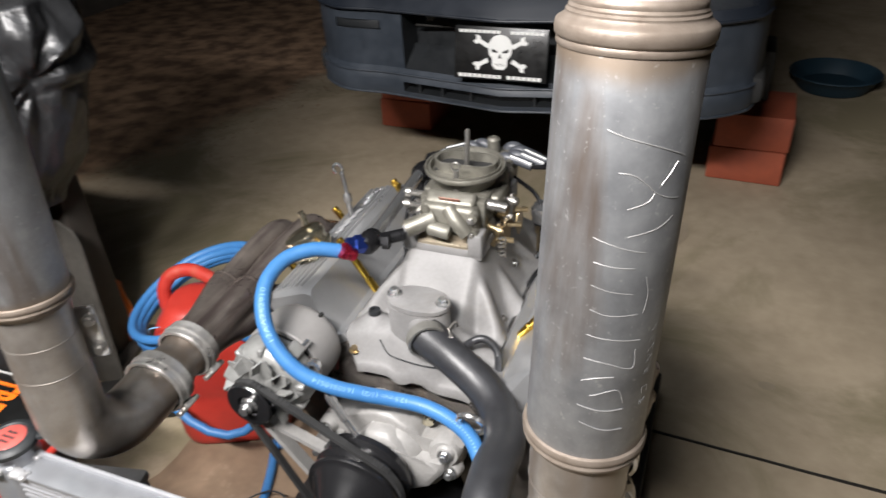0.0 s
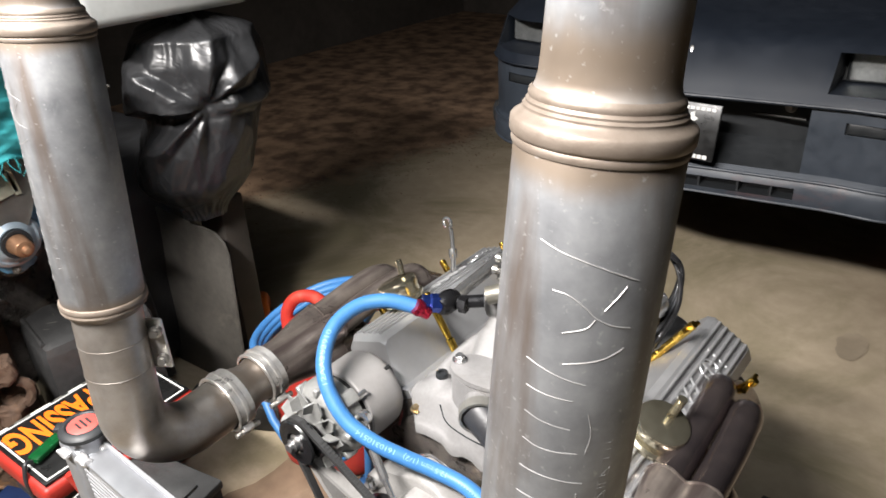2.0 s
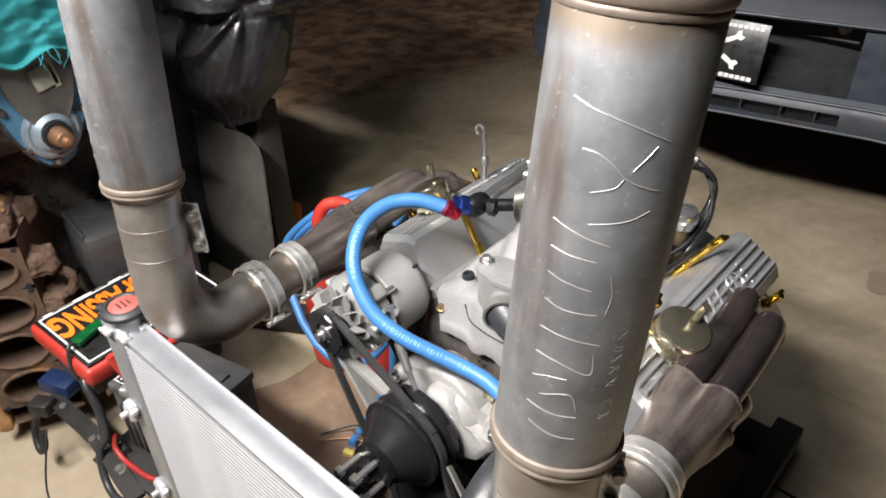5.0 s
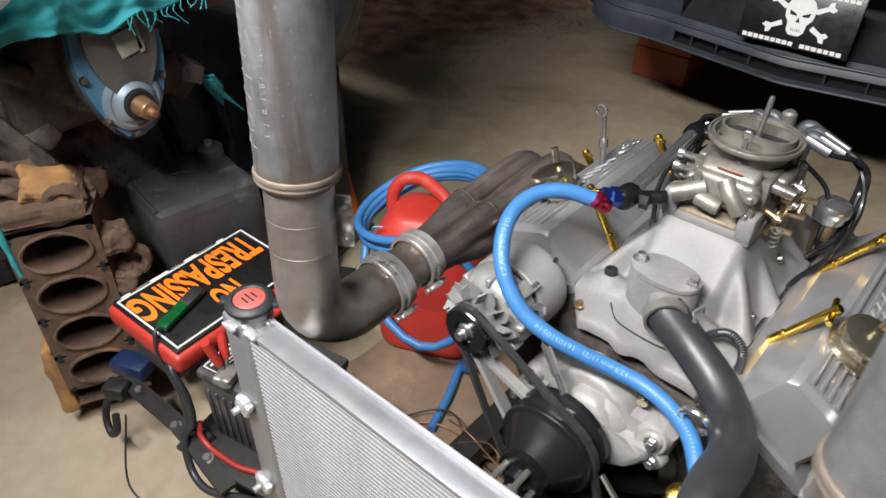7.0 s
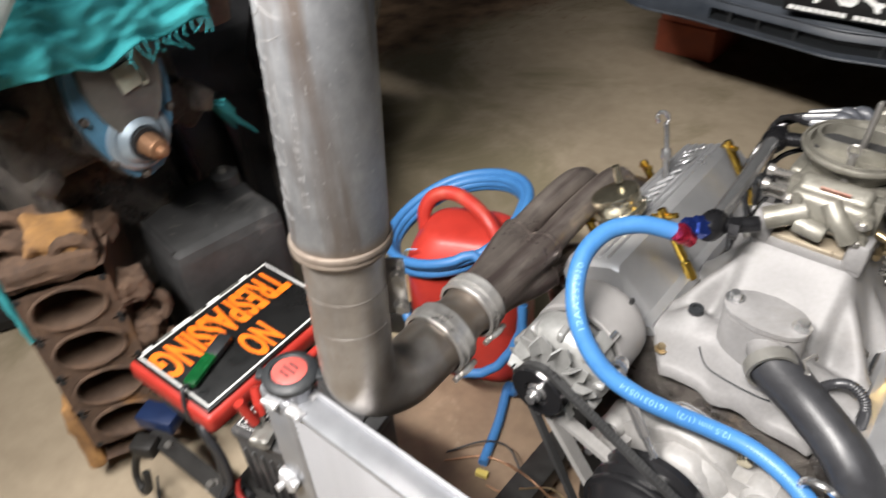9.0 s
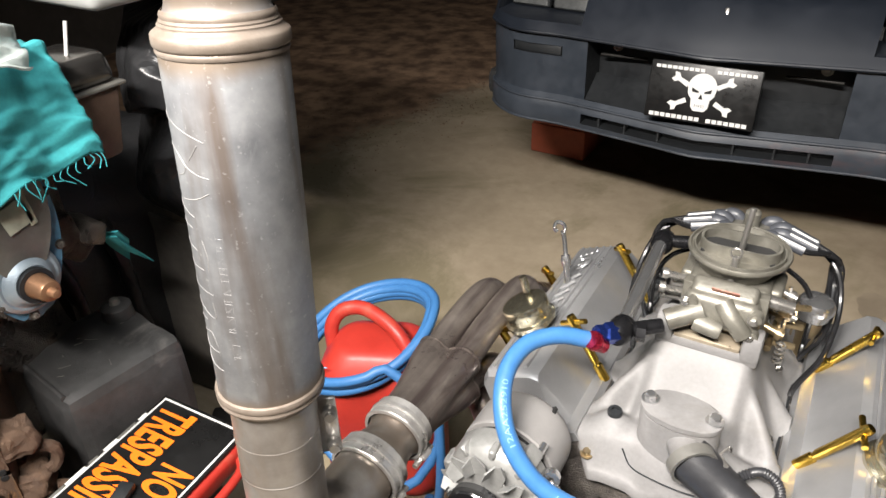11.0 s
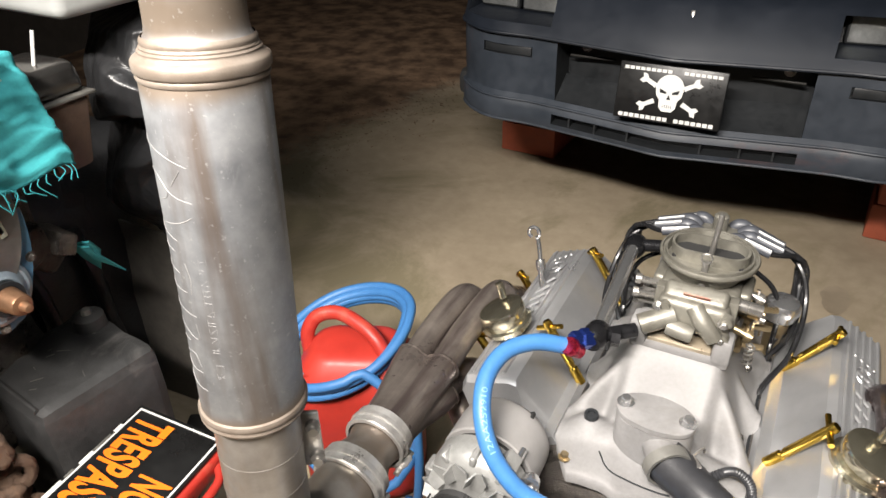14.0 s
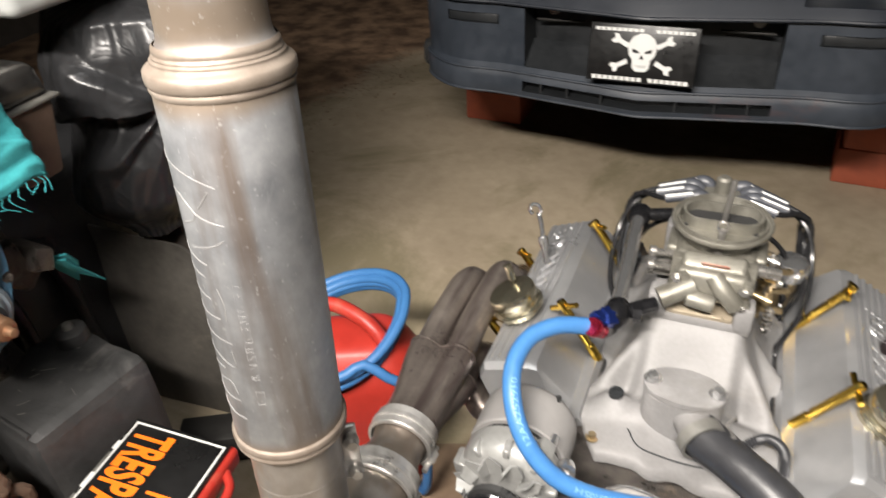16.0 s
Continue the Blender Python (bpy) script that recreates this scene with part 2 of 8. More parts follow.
def heat_tint(m, bands, colour, streak, stretch=(30, 30, 2.2), specks=0.0, cover=(0.42, 0.64)):
    """Brown heat bands at given heights, long streaks and pale specks on bare steel."""
    nt = m.node_tree
    link = nt.links.new
    b = nt.nodes["Principled BSDF"]
    src = b.inputs["Base Color"].links[0].from_socket
    tc = nt.nodes.new("ShaderNodeTexCoord")
    mp = nt.nodes.new("ShaderNodeMapping")
    mp.inputs["Scale"].default_value = stretch
    link(tc.outputs["Object"], mp.inputs[0])
    n = nt.nodes.new("ShaderNodeTexNoise")
    n.inputs["Scale"].default_value, n.inputs["Detail"].default_value = 1.0, 6.0
    link(mp.outputs[0], n.inputs["Vector"])
    sep = nt.nodes.new("ShaderNodeSeparateXYZ")
    link(tc.outputs["Object"], sep.inputs[0])
    total = None

    def math_node(op, a, c):
        k = nt.nodes.new("ShaderNodeMath")
        k.operation = op
        for q, v in enumerate((a, c)):
            if isinstance(v, (int, float)):
                k.inputs[q].default_value = v
            else:
                link(v, k.inputs[q])
        return k.outputs[0]

    for z, reach in bands:
        d = math_node("ABSOLUTE", math_node("SUBTRACT", sep.outputs[2], z), 0)
        d = math_node("ADD", d, math_node("MULTIPLY", math_node("SUBTRACT", n.outputs["Fac"], 0.5), reach * 0.9))
        mr = nt.nodes.new("ShaderNodeMapRange")
        mr.interpolation_type = "SMOOTHSTEP"
        link(d, mr.inputs[0])
        mr.inputs[1].default_value, mr.inputs[2].default_value = reach * 0.15, reach
        mr.inputs[3].default_value, mr.inputs[4].default_value = 1.0, 0.0
        total = mr.outputs[0] if total is None else math_node("MAXIMUM", total, mr.outputs[0])
    sr = nt.nodes.new("ShaderNodeValToRGB")
    sr.color_ramp.elements[0].position, sr.color_ramp.elements[1].position = cover
    link(n.outputs["Fac"], sr.inputs[0])
    fac = math_node("MULTIPLY", sr.outputs[0], 0.9)
    layers = [(fac, streak)]
    if total is not None:
        layers.append((math_node("MULTIPLY", total, 0.85), colour))
    if specks:
        dots = nt.nodes.new("ShaderNodeTexNoise")
        dots.inputs["Scale"].default_value, dots.inputs["Detail"].default_value = 210.0, 3.0
        link(tc.outputs["Object"], dots.inputs["Vector"])
        pick = nt.nodes.new("ShaderNodeMapRange")
        link(dots.outputs["Fac"], pick.inputs[0])
        pick.inputs[1].default_value, pick.inputs[2].default_value = 0.64, 0.74
        pick.inputs[4].default_value = specks
        layers.append((pick.outputs[0], (0.62, 0.62, 0.61)))
    for f, c in layers:
        mx = nt.nodes.new("ShaderNodeMix")
        mx.data_type = "RGBA"
        link(f, mx.inputs["Factor"])
        link(src, mx.inputs[6])
        mx.inputs[7].default_value = (*c, 1)
        src = mx.outputs[2]
    link(src, b.inputs["Base Color"])
    return m


def brushed(m, amount):
    """Turned grain round an upright body, which draws highlights out along it."""
    nt = m.node_tree
    tg = nt.nodes.new("ShaderNodeTangent")
    tg.direction_type, tg.axis = "RADIAL", "Z"
    b = nt.nodes["Principled BSDF"]
    b.inputs["Anisotropic"].default_value = amount
    nt.links.new(tg.outputs[0], b.inputs["Tangent"])


def crinkle(m, scale, strength, reach):
    """Sharp creases of thin plastic, laid over the finer relief."""
    nt = m.node_tree
    b = nt.nodes["Principled BSDF"]
    tc = nt.nodes.new("ShaderNodeTexCoord")
    n = nt.nodes.new("ShaderNodeTexNoise")
    n.inputs["Scale"].default_value = scale
    nt.links.new(tc.outputs["Object"], n.inputs["Vector"])
    n.inputs["Detail"].default_value = 3.0
    n.inputs["Distortion"].default_value = 0.9
    off, edge_ = nt.nodes.new("ShaderNodeMath"), nt.nodes.new("ShaderNodeMath")
    off.operation, edge_.operation = "SUBTRACT", "ABSOLUTE"
    off.inputs[1].default_value = 0.5
    flip = nt.nodes.new("ShaderNodeMath")
    flip.operation = "MULTIPLY"
    flip.inputs[1].default_value = -1.0
    nt.links.new(n.outputs["Fac"], off.inputs[0])
    nt.links.new(off.outputs[0], edge_.inputs[0])
    nt.links.new(edge_.outputs[0], flip.inputs[0])
    bp = nt.nodes.new("ShaderNodeBump")
    bp.inputs["Strength"].default_value, bp.inputs["Distance"].default_value = strength, reach
    nt.links.new(flip.outputs[0], bp.inputs["Height"])
    nt.links.new(b.inputs["Normal"].links[0].from_socket, bp.inputs["Normal"])
    nt.links.new(bp.outputs[0], b.inputs["Normal"])


def dirt_over(m, colours, slope, offset, reach):
    """Loose dirt trodden over the floor beyond a slanting line, thinning out at its edge."""
    nt = m.node_tree
    link = nt.links.new
    b = nt.nodes["Principled BSDF"]
    src = b.inputs["Base Color"].links[0].from_socket
    tc = nt.nodes.new("ShaderNodeTexCoord")
    sep = nt.nodes.new("ShaderNodeSeparateXYZ")
    link(tc.outputs["Object"], sep.inputs[0])

    def noise_of(scale, detail):
        n = nt.nodes.new("ShaderNodeTexNoise")
        n.inputs["Scale"].default_value, n.inputs["Detail"].default_value = scale, detail
        link(tc.outputs["Object"], n.inputs["Vector"])
        return n.outputs["Fac"]

    def calc(op, a, c):
        k = nt.nodes.new("ShaderNodeMath")
        k.operation = op
        for q, v in enumerate((a, c)):
            if isinstance(v, (int, float)):
                k.inputs[q].default_value = v
            else:
                link(v, k.inputs[q])
        return k.outputs[0]

    line = calc("ADD", calc("MULTIPLY", sep.outputs[1], slope), offset)
    d = calc("SUBTRACT", line, sep.outputs[0])
    d = calc("ADD", d, calc("MULTIPLY", calc("SUBTRACT", noise_of(2.2, 6.0), 0.5), 0.55))
    d = calc("ADD", d, calc("MULTIPLY", calc("SUBTRACT", noise_of(28.0, 4.0), 0.5), 0.28))
    mr = nt.nodes.new("ShaderNodeMapRange")
    mr.interpolation_type = "SMOOTHSTEP"
    link(d, mr.inputs[0])
    mr.inputs[1].default_value, mr.inputs[2].default_value = 0.0, reach
    ramp = nt.nodes.new("ShaderNodeValToRGB")
    ramp.color_ramp.elements[0].position, ramp.color_ramp.elements[1].position = 0.38, 0.64
    ramp.color_ramp.elements[0].color, ramp.color_ramp.elements[1].color = (*colours[0], 1), (*colours[1], 1)
    link(noise_of(7.0, 9.0), ramp.inputs[0])
    mx = nt.nodes.new("ShaderNodeMix")
    mx.data_type = "RGBA"
    link(mr.outputs[0], mx.inputs["Factor"])
    link(src, mx.inputs[6])
    link(ramp.outputs[0], mx.inputs[7])
    link(mx.outputs[2], b.inputs["Base Color"])


dirt_over(CONCRETE, ((0.125, 0.076, 0.048), (0.37, 0.240, 0.148)), 0.25, -2.42, 0.22)
crinkle(BAGBLACK, 13.0, 0.42, 0.016)
heat_tint(STAINLESS, ((0.938, 0.022), (1.266, 0.022), (1.312, 0.030)), (0.25, 0.190, 0.135), (0.175, 0.140, 0.118), stretch=(27, 27, 3.0), specks=0.35, cover=(0.51, 0.70))
brushed(STAINLESS, 0.55)
heat_tint(HEADERSTEEL, (), (0.3, 0.25, 0.2), (0.105, 0.080, 0.075), stretch=(60, 3.0, 60))
heat_tint(PIPESTEEL, ((0.66, 0.02),), (0.34, 0.27, 0.21), (0.30, 0.25, 0.205))


# ---- mesh helpers ----
def mesh_of(bm, name, angle=38):
    bmesh.ops.recalc_face_normals(bm, faces=bm.faces)
    me = bpy.data.meshes.new(name)
    bm.to_mesh(me)
    bm.free()
    me.shade_smooth()
    me.set_sharp_from_angle(angle=radians(angle))
    return me


def thing(name, at, label, category, group="", kind=""):
    ob = new(name)
    ob.empty_display_size = 0.05
    ob.location = at
    return tagged(ob, label, category, group, kind)


def part(name, bm, material, parent, label="", angle=38):
    me = mesh_of(bm, name, angle)
    me.materials.append(material)
    ob = new(name, me)
    ob.parent = parent
    if parent.type == "EMPTY":
        ob.matrix_parent_inverse = Matrix.Translation(-parent.location)
    return tagged(ob, label)


def solo(name, bm, material, label, category, group="", kind="", angle=38):
    me = mesh_of(bm, name, angle)
    me.materials.append(material)
    return tagged(new(name, me), label, category, group, kind)


def join(bm, other):
    me = bpy.data.meshes.new("tmp")
    other.to_mesh(me)
    other.free()
    bm.from_mesh(me)
    bpy.data.meshes.remove(me)
    return bm


def BM():
    return bmesh.new()


def box(bm, c, s, rot=None, bevel=0.0, seg=2, taper=None):
    t = BM()
    bmesh.ops.create_cube(t, size=1)
    for v in t.verts:
        k = 1.0
        if taper and v.co.z > 0:
            v.co.x *= taper[0]
            v.co.y *= taper[1]
        v.co = Vector((v.co.x * s[0] * k, v.co.y * s[1] * k, v.co.z * s[2]))
    if bevel:
        bmesh.ops.bevel(t, geom=t.edges[:], offset=bevel, segments=seg, affect="EDGES", profile=0.5)
    m = Matrix.Translation(c) @ (rot if rot else Matrix.Identity(4))
    t.transform(m)
    return join(bm, t)


def basis(axis, hint=(0, 0, 1)):
    z = Vector(axis).normalized()
    h = Vector(hint)
    if abs(z.dot(h.normalized())) > 0.98:
        h = Vector((1, 0, 0))
    x = h.cross(z).normalized()
    y = z.cross(x)
    return Matrix((x, y, z)).transposed().to_4x4()


def lathe(bm, profile, origin, axis=(0, 0, 1), seg=28, arc=1.0):
    """Turn a profile of (radius, height) round an axis."""
    m = Matrix.Translation(origin) @ basis(axis)
    rings = []
    for r, h in profile:
        if r < 1e-6:
            rings.append([bm.verts.new(m @ Vector((0, 0, h)))])
        else:
            rings.append([bm.verts.new(m @ Vector((r * math.cos(2 * math.pi * k / seg), r * math.sin(2 * math.pi * k / seg), h))) for k in range(seg)])
    for a, b in zip(rings, rings[1:]):
        for k in range(seg):
            j = (k + 1) % seg
            q = [a[k % len(a)], a[j % len(a)], b[j % len(b)], b[k % len(b)]]
            q = [v for n, v in enumerate(q) if v not in q[:n]]
            if len(q) > 2:
                bm.faces.new(q)
    return bm


def smooth_path(pts, n=8, closed=False):
    pts = [Vector(p) for p in pts]
    out = []
    m = len(pts)
    for i in range(m if closed else m - 1):
        p1, p2 = pts[i], pts[(i + 1) % m]
        p0 = pts[i - 1] if (i > 0 or closed) else p1 * 2 - p2
        p3 = pts[(i + 2) % m] if (i + 2 < m or closed) else p2 * 2 - p1
        for k in range(n):
            t = k / n
            out.append(0.5 * ((2 * p1) + (p2 - p0) * t + (2 * p0 - 5 * p1 + 4 * p2 - p3) * t * t + (3 * p1 - p0 - 3 * p2 + p3) * t ** 3))
    if not closed:
        out.append(pts[-1])
    return out


def tube(bm, pts, r, seg=14, n=8, closed=False, raw=False, flat=None):
    """A tube along a path; r is a radius or a function of the share of the way; flat=(a, b) for a strip's half sizes."""
    path = [Vector(p) for p in pts] if raw else smooth_path(pts, n, closed)
    rings, up = [], None
    m = len(path)
    for i, p in enumerate(path):
        a = path[(i - 1) % m] if (i > 0 or closed) else p
        b = path[(i + 1) % m] if (i < m - 1 or closed) else p
        d = (b - a).normalized()
        if up is None:
            up = d.orthogonal().normalized() if abs(d.z) > 0.95 else (Vector((0, 0, 1)) - d * d.z).normalized()
        up = (up - d * up.dot(d)).normalized()
        side = d.cross(up)
        rr = r(i / max(1, m - 1)) if callable(r) else r
        if flat:
            ring = [p + side * (sx * flat[0]) + up * (sy * flat[1]) for sx, sy in ((-1, -1), (1, -1), (1, 1), (-1, 1))]
        else:
            ring = [p + (side * math.cos(2 * math.pi * k / seg) + up * math.sin(2 * math.pi * k / seg)) * rr for k in range(seg)]
        rings.append([bm.verts.new(v) for v in ring])
    cnt = len(rings[0])
    for i in range(m if closed else m - 1):
        a, b = rings[i], rings[(i + 1) % m]
        for k in range(cnt):
            j = (k + 1) % cnt
            bm.faces.new((a[k], a[j], b[j], b[k]))
    if not closed:
        bm.faces.new(rings[0][::-1])
        bm.faces.new(rings[-1])
    return bm


def prism(bm, poly, origin, ex, ey, depth, bevel=0.0):
    """A flat outline, in the plane of ex and ey, drawn out by depth along their normal."""
    t = BM()
    ex, ey = Vector(ex).normalized(), Vector(ey).normalized()
    ez = ex.cross(ey)
    lo = [t.verts.new(Vector(origin) + ex * a + ey * b) for a, b in poly]
    hi = [t.verts.new(Vector(origin) + ex * a + ey * b + ez * depth) for a, b in poly]
    t.faces.new(lo[::-1])
    top = t.faces.new(hi)
    k = len(poly)
    for i in range(k):
        t.faces.new((lo[i], lo[(i + 1) % k], hi[(i + 1) % k], hi[i]))
    if bevel:
        bmesh.ops.bevel(t, geom=list(top.edges), offset=bevel, segments=2, affect="EDGES", profile=0.5)
    return join(bm, t)


def bolt(bm, at, axis, r=0.006, h=0.005, washer=True):
    if washer:
        lathe(bm, [(0, 0), (r * 1.5, 0), (r * 1.5, h * 0.3), (0, h * 0.3)], at, axis, 14)
    lathe(bm, [(0, h * 0.3), (r, h * 0.3), (r, h * 1.1), (r * 0.8, h * 1.3), (0, h * 1.3)], at, axis, 6)
    return bm


def rounded(w, h, r, n=5):
    out = []
    for cx, cy, a0 in ((w / 2 - r, h / 2 - r, 0), (-w / 2 + r, h / 2 - r, 90), (-w / 2 + r, -h / 2 + r, 180), (w / 2 - r, -h / 2 + r, 270)):
        for k in range(n + 1):
            a = radians(a0 + 90 * k / n)
            out.append((cx + r * math.cos(a), cy + r * math.sin(a)))
    return out


def crumple(bm, amount, scale, seed=0.0, along=None):
    bm.normal_update()
    for v in bm.verts:
        d = noise.noise(v.co * scale + Vector((seed, seed * 2, -seed))) + 0.5 * noise.noise(v.co * scale * 2.3 + Vector((seed, 3, 1)))
        v.co += (Vector(along) if along else v.normal) * d * amount
    return bm


def lump(bm, c, s, rot=None, bevel=0.01, cuts=3, amount=0.006, scale=30, seed=0):
    """A knobbly casting: a bevelled box, cut finely and roughened."""
    t = BM()
    bmesh.ops.create_cube(t, size=1)
    t.transform(Matrix.Diagonal((*s, 1)))
    bmesh.ops.bevel(t, geom=t.edges[:], offset=bevel, segments=2, affect="EDGES", profile=0.5)
    bmesh.ops.subdivide_edges(t, edges=t.edges[:], cuts=cuts, use_grid_fill=True)
    t.transform(Matrix.Translation(c) @ (rot if rot else Matrix.Identity(4)))
    crumple(t, amount, scale, seed)
    return join(bm, t)


def unit(v):
    return Vector(v).normalized()


# ---- the garage ----
def slab(name, lo, hi, material, label):
    c = [(a + b) / 2 for a, b in zip(lo, hi)]
    return solo(name, box(BM(), c, [b - a for a, b in zip(lo, hi)]), material, label, "structure", kind="structure")


floor = BM()
bmesh.ops.create_grid(floor, x_segments=60, y_segments=60, size=4.6)
for v in floor.verts:
    v.co.y += 1.2
    v.co.z = 0.004 * noise.noise(v.co * 0.9) - 0.002
solo("floor", floor, CONCRETE, "stained tan concrete garage floor with dirt", "floor", kind="structure")
slab("floor_base", (-4.6, -3.4, -0.12), (4.6, 5.8, -0.02), PALEBOARD, "concrete slab under the garage floor")
slab("wall_north", (-4.6, 5.8, -0.12), (4.6, 5.95, 2.75), WALLBOARD, "dark board wall behind the parked car")
# south wall is never in view; made pale to bounce fill light
slab("bounce_wall_south", (-4.6, -3.55, -0.12), (4.6, -3.4, 2.75), PALEBOARD, "unseen pale wall added behind the walker to bounce light")
slab("wall_west", (-4.75, -3.55, -0.12), (-4.6, 5.95, 2.75), WALLBOARD, "dark board wall beside the stored engine parts")
slab("wall_east", (4.6, -3.55, -0.12), (4.75, 5.95, 2.75), WALLBOARD, "dark board wall of the garage")
# unseen, closes the room and throws bluish light back on the metal
slab("ceiling", (-4.75, -3.55, 2.75), (4.75, 5.95, 2.9), CEILBOARD, "unseen ceiling, blue-grey to tint reflections and fill light")


# ---- the parked car ----
CAR_X = -0.288


def nose_y(u):
    """How far back the nose stands at a distance u from its middle line."""
    return 1.132 + 0.165 * min(u, 0.45) + 0.02 * max(0.0, u - 0.45) + 3.2 * max(0.0, u - 0.57) ** 2 + 70.0 * max(0.0, u - 0.752) ** 2


def car_front():
    car = thing("parked_car", (CAR_X, 2.6, 0.47), "dusty dark blue-grey wedge-nosed coupe standing on red timber blocks", "car")
    us = [0, 0.1, 0.19, 0.28, 0.372, 0.40, 0.46, 0.52, 0.58, 0.64, 0.70, 0.735, 0.757, 0.772, 0.783]
    rows = [(0.520, 0.10), (0.503, 0.014), (0.510, 0.0), (0.527, -0.004), (0.560, -0.002), (0.578, 0.003), (0.590, 0.013), (0.600, 0.022),
            (0.660, 0.020), (0.728, 0.018), (0.760, 0.018), (0.790, 0.020), (0.797, 0.006), (0.806, 0.002), (0.815, 0.008), (0.832, 0.022), (0.930, 0.085), (0.962, 0.16), (1.012, 0.55), (1.07, 1.15)]
    lower, upper = BM(), BM()

    def at(side, u, row):
        z, dy = row
        return Vector((CAR_X + side * u, nose_y(u) + dy, z))

    def hole(i, j):
        u0, u1, z0 = us[i], us[i + 1], rows[j][0]
        if u1 <= 0.373 and 3 <= j < 4:
            return "slot"
        if u1 <= 0.373 and 7 <= j < 11:
            return "grille"
        if 0.46 <= u0 and u1 <= 0.641 and 9 <= j < 10:
            return "parking"
        if 0.40 <= u0 and u1 <= 0.736 and 15 <= j < 16:
            return "lamp"
        return None

    depth = {"slot": 0.05, "grille": 0.13, "parking": 0.014, "lamp": 0.17}
    recess = BM()
    for side in (-1, 1):
        for i in range(len(us) - 1):
            for j in range(len(rows) - 1):
                q = [at(side, us[i], rows[j]), at(side, us[i + 1], rows[j]), at(side, us[i + 1], rows[j + 1]), at(side, us[i], rows[j + 1])]
                kind = hole(i, j)
                target = lower if j < 12 else upper
                if not kind:
                    target.faces.new([target.verts.new(v) for v in q])
                    continue
                d = Vector((0, depth[kind], 0))
                back = [v + d for v in q]
                if kind == "lamp":
                    back[2] = back[2] + Vector((0, -0.03, 0))
                recess.faces.new([recess.verts.new(v) for v in back])
                for a, (di, dj) in enumerate(((0, -1), (1, 0), (0, 1), (-1, 0))):
                    ii, jj = i + di, j + dj
                    if ii < 0 or (0 <= ii < len(us) - 1 and hole(ii, jj) == kind):
                        continue
                    b = (a + 1) % 4
                    tgt = recess if kind != "lamp" else upper
                    tgt.faces.new([tgt.verts.new(v) for v in (q[a], q[b], back[b], back[a])])
    for side in (-1, 1):
        for j in range(len(rows) - 1):
            a, b = at(side, us[-1], rows[j]), at(side, us[-1], rows[j + 1])
            target = lower if j < 12 else upper
            target.faces.new([target.verts.new(v) for v in (a, Vector((a.x, 4.6, a.z)), Vector((b.x, 4.6, b.z)), b)])
    for b in (lower, upper, recess):
        bmesh.ops.remove_doubles(b, verts=b.verts, dist=0.0006)
    bump = part("bumper", lower, BUMPERPAINT, car, "scuffed grey bumper with an air slot")
    part("nose_panel", upper, CARPAINT, car, "satin dark blue nose and bonnet")
    part("grille_recess", recess, BLACKTRIM, car, "black recess behind the bumper openings")
    # lip that overhangs the recess, and the ledge above the slot
    for nm, z, dy, r in (("bumper_ledge", 0.585, 0.004, 0.005), ("nose_lip", 0.801, 0.004, 0.006), ("bumper_lip", 0.508, 0.002, 0.005)):
        pts = [(CAR_X + s * u, nose_y(u) + dy, z) for s, u in [(-1, u) for u in us[::-1]] + [(1, u) for u in us[1:]]]
        part(nm, tube(BM(), pts, r, 8, 3), BUMPERPAINT if nm != "nose_lip" else CARPAINT, bump if nm != "nose_lip" else car)
    for side in (-1, 1):
        for u in (0.11, 0.22, 0.31):
            x = CAR_X + side * u
            part("slot_fin", box(BM(), (x, nose_y(u) + 0.020, 0.5435), (0.006, 0.03, 0.033)), BLACKTRIM, bump)
        x = CAR_X + side * 0.275
        part("grille_bar", box(BM(), (x, nose_y(0.27) + 0.105, 0.735), (0.15, 0.010, 0.008), bevel=0.003), FRAMESTEEL, car, "dull steel grille bar")
        part("bumper_bolt", bolt(BM(), (CAR_X + side * 0.30, nose_y(0.3) + 0.115, 0.762), (0, -1, 0), 0.011, 0.012), CLAMPSTEEL, car)
        x = CAR_X + side * 0.55
        part("parking_lamp", box(BM(), (x, nose_y(0.55) + 0.036, 0.744), (0.172, 0.02, 0.030), Matrix.Rotation(side * 0.1, 4, "Z"), 0.004), BLACKTRIM, car, "smoked parking lamp")
        for u in (0.487, 0.650):
            hl = part("headlamp", box(BM(), (CAR_X + side * u, nose_y(u) + 0.18, 0.882), (0.155, 0.03, 0.100), Matrix.Rotation(side * 0.12, 4, "Z"), 0.012), BLACKTRIM, car, "square sealed headlamp")
            part("lens", box(BM(), (CAR_X + side * u, nose_y(u) + 0.166, 0.882), (0.138, 0.012, 0.084), Matrix.Rotation(side * 0.12, 4, "Z"), 0.005), LAMPGLASS, hl, "dusty headlamp glass")
    part("bonnet_emblem", box(BM(), (CAR_X + 0.020, nose_y(0) + 0.082, 0.912), (0.014, 0.010, 0.026), Matrix.Rotation(-0.45, 4, "X"), 0.004), CLAMPSTEEL, car, "small upright bright badge")
    for side in (-1, 1):
        ramp = BM()
        for u0, u1 in ((0.0, 0.19), (0.19, 0.371)):
            q = []
            for u, k in ((u0, 0), (u1, 0), (u1, 1), (u0, 1)):
                q.append(ramp.verts.new((CAR_X + side * u, nose_y(u) + 0.024 + 0.10 * k, 0.601 + 0.060 * k)))
            ramp.faces.new(q)
        part("grille_ramp", ramp, BLACKTRIM, bump, "sloping black floor of the grille opening")
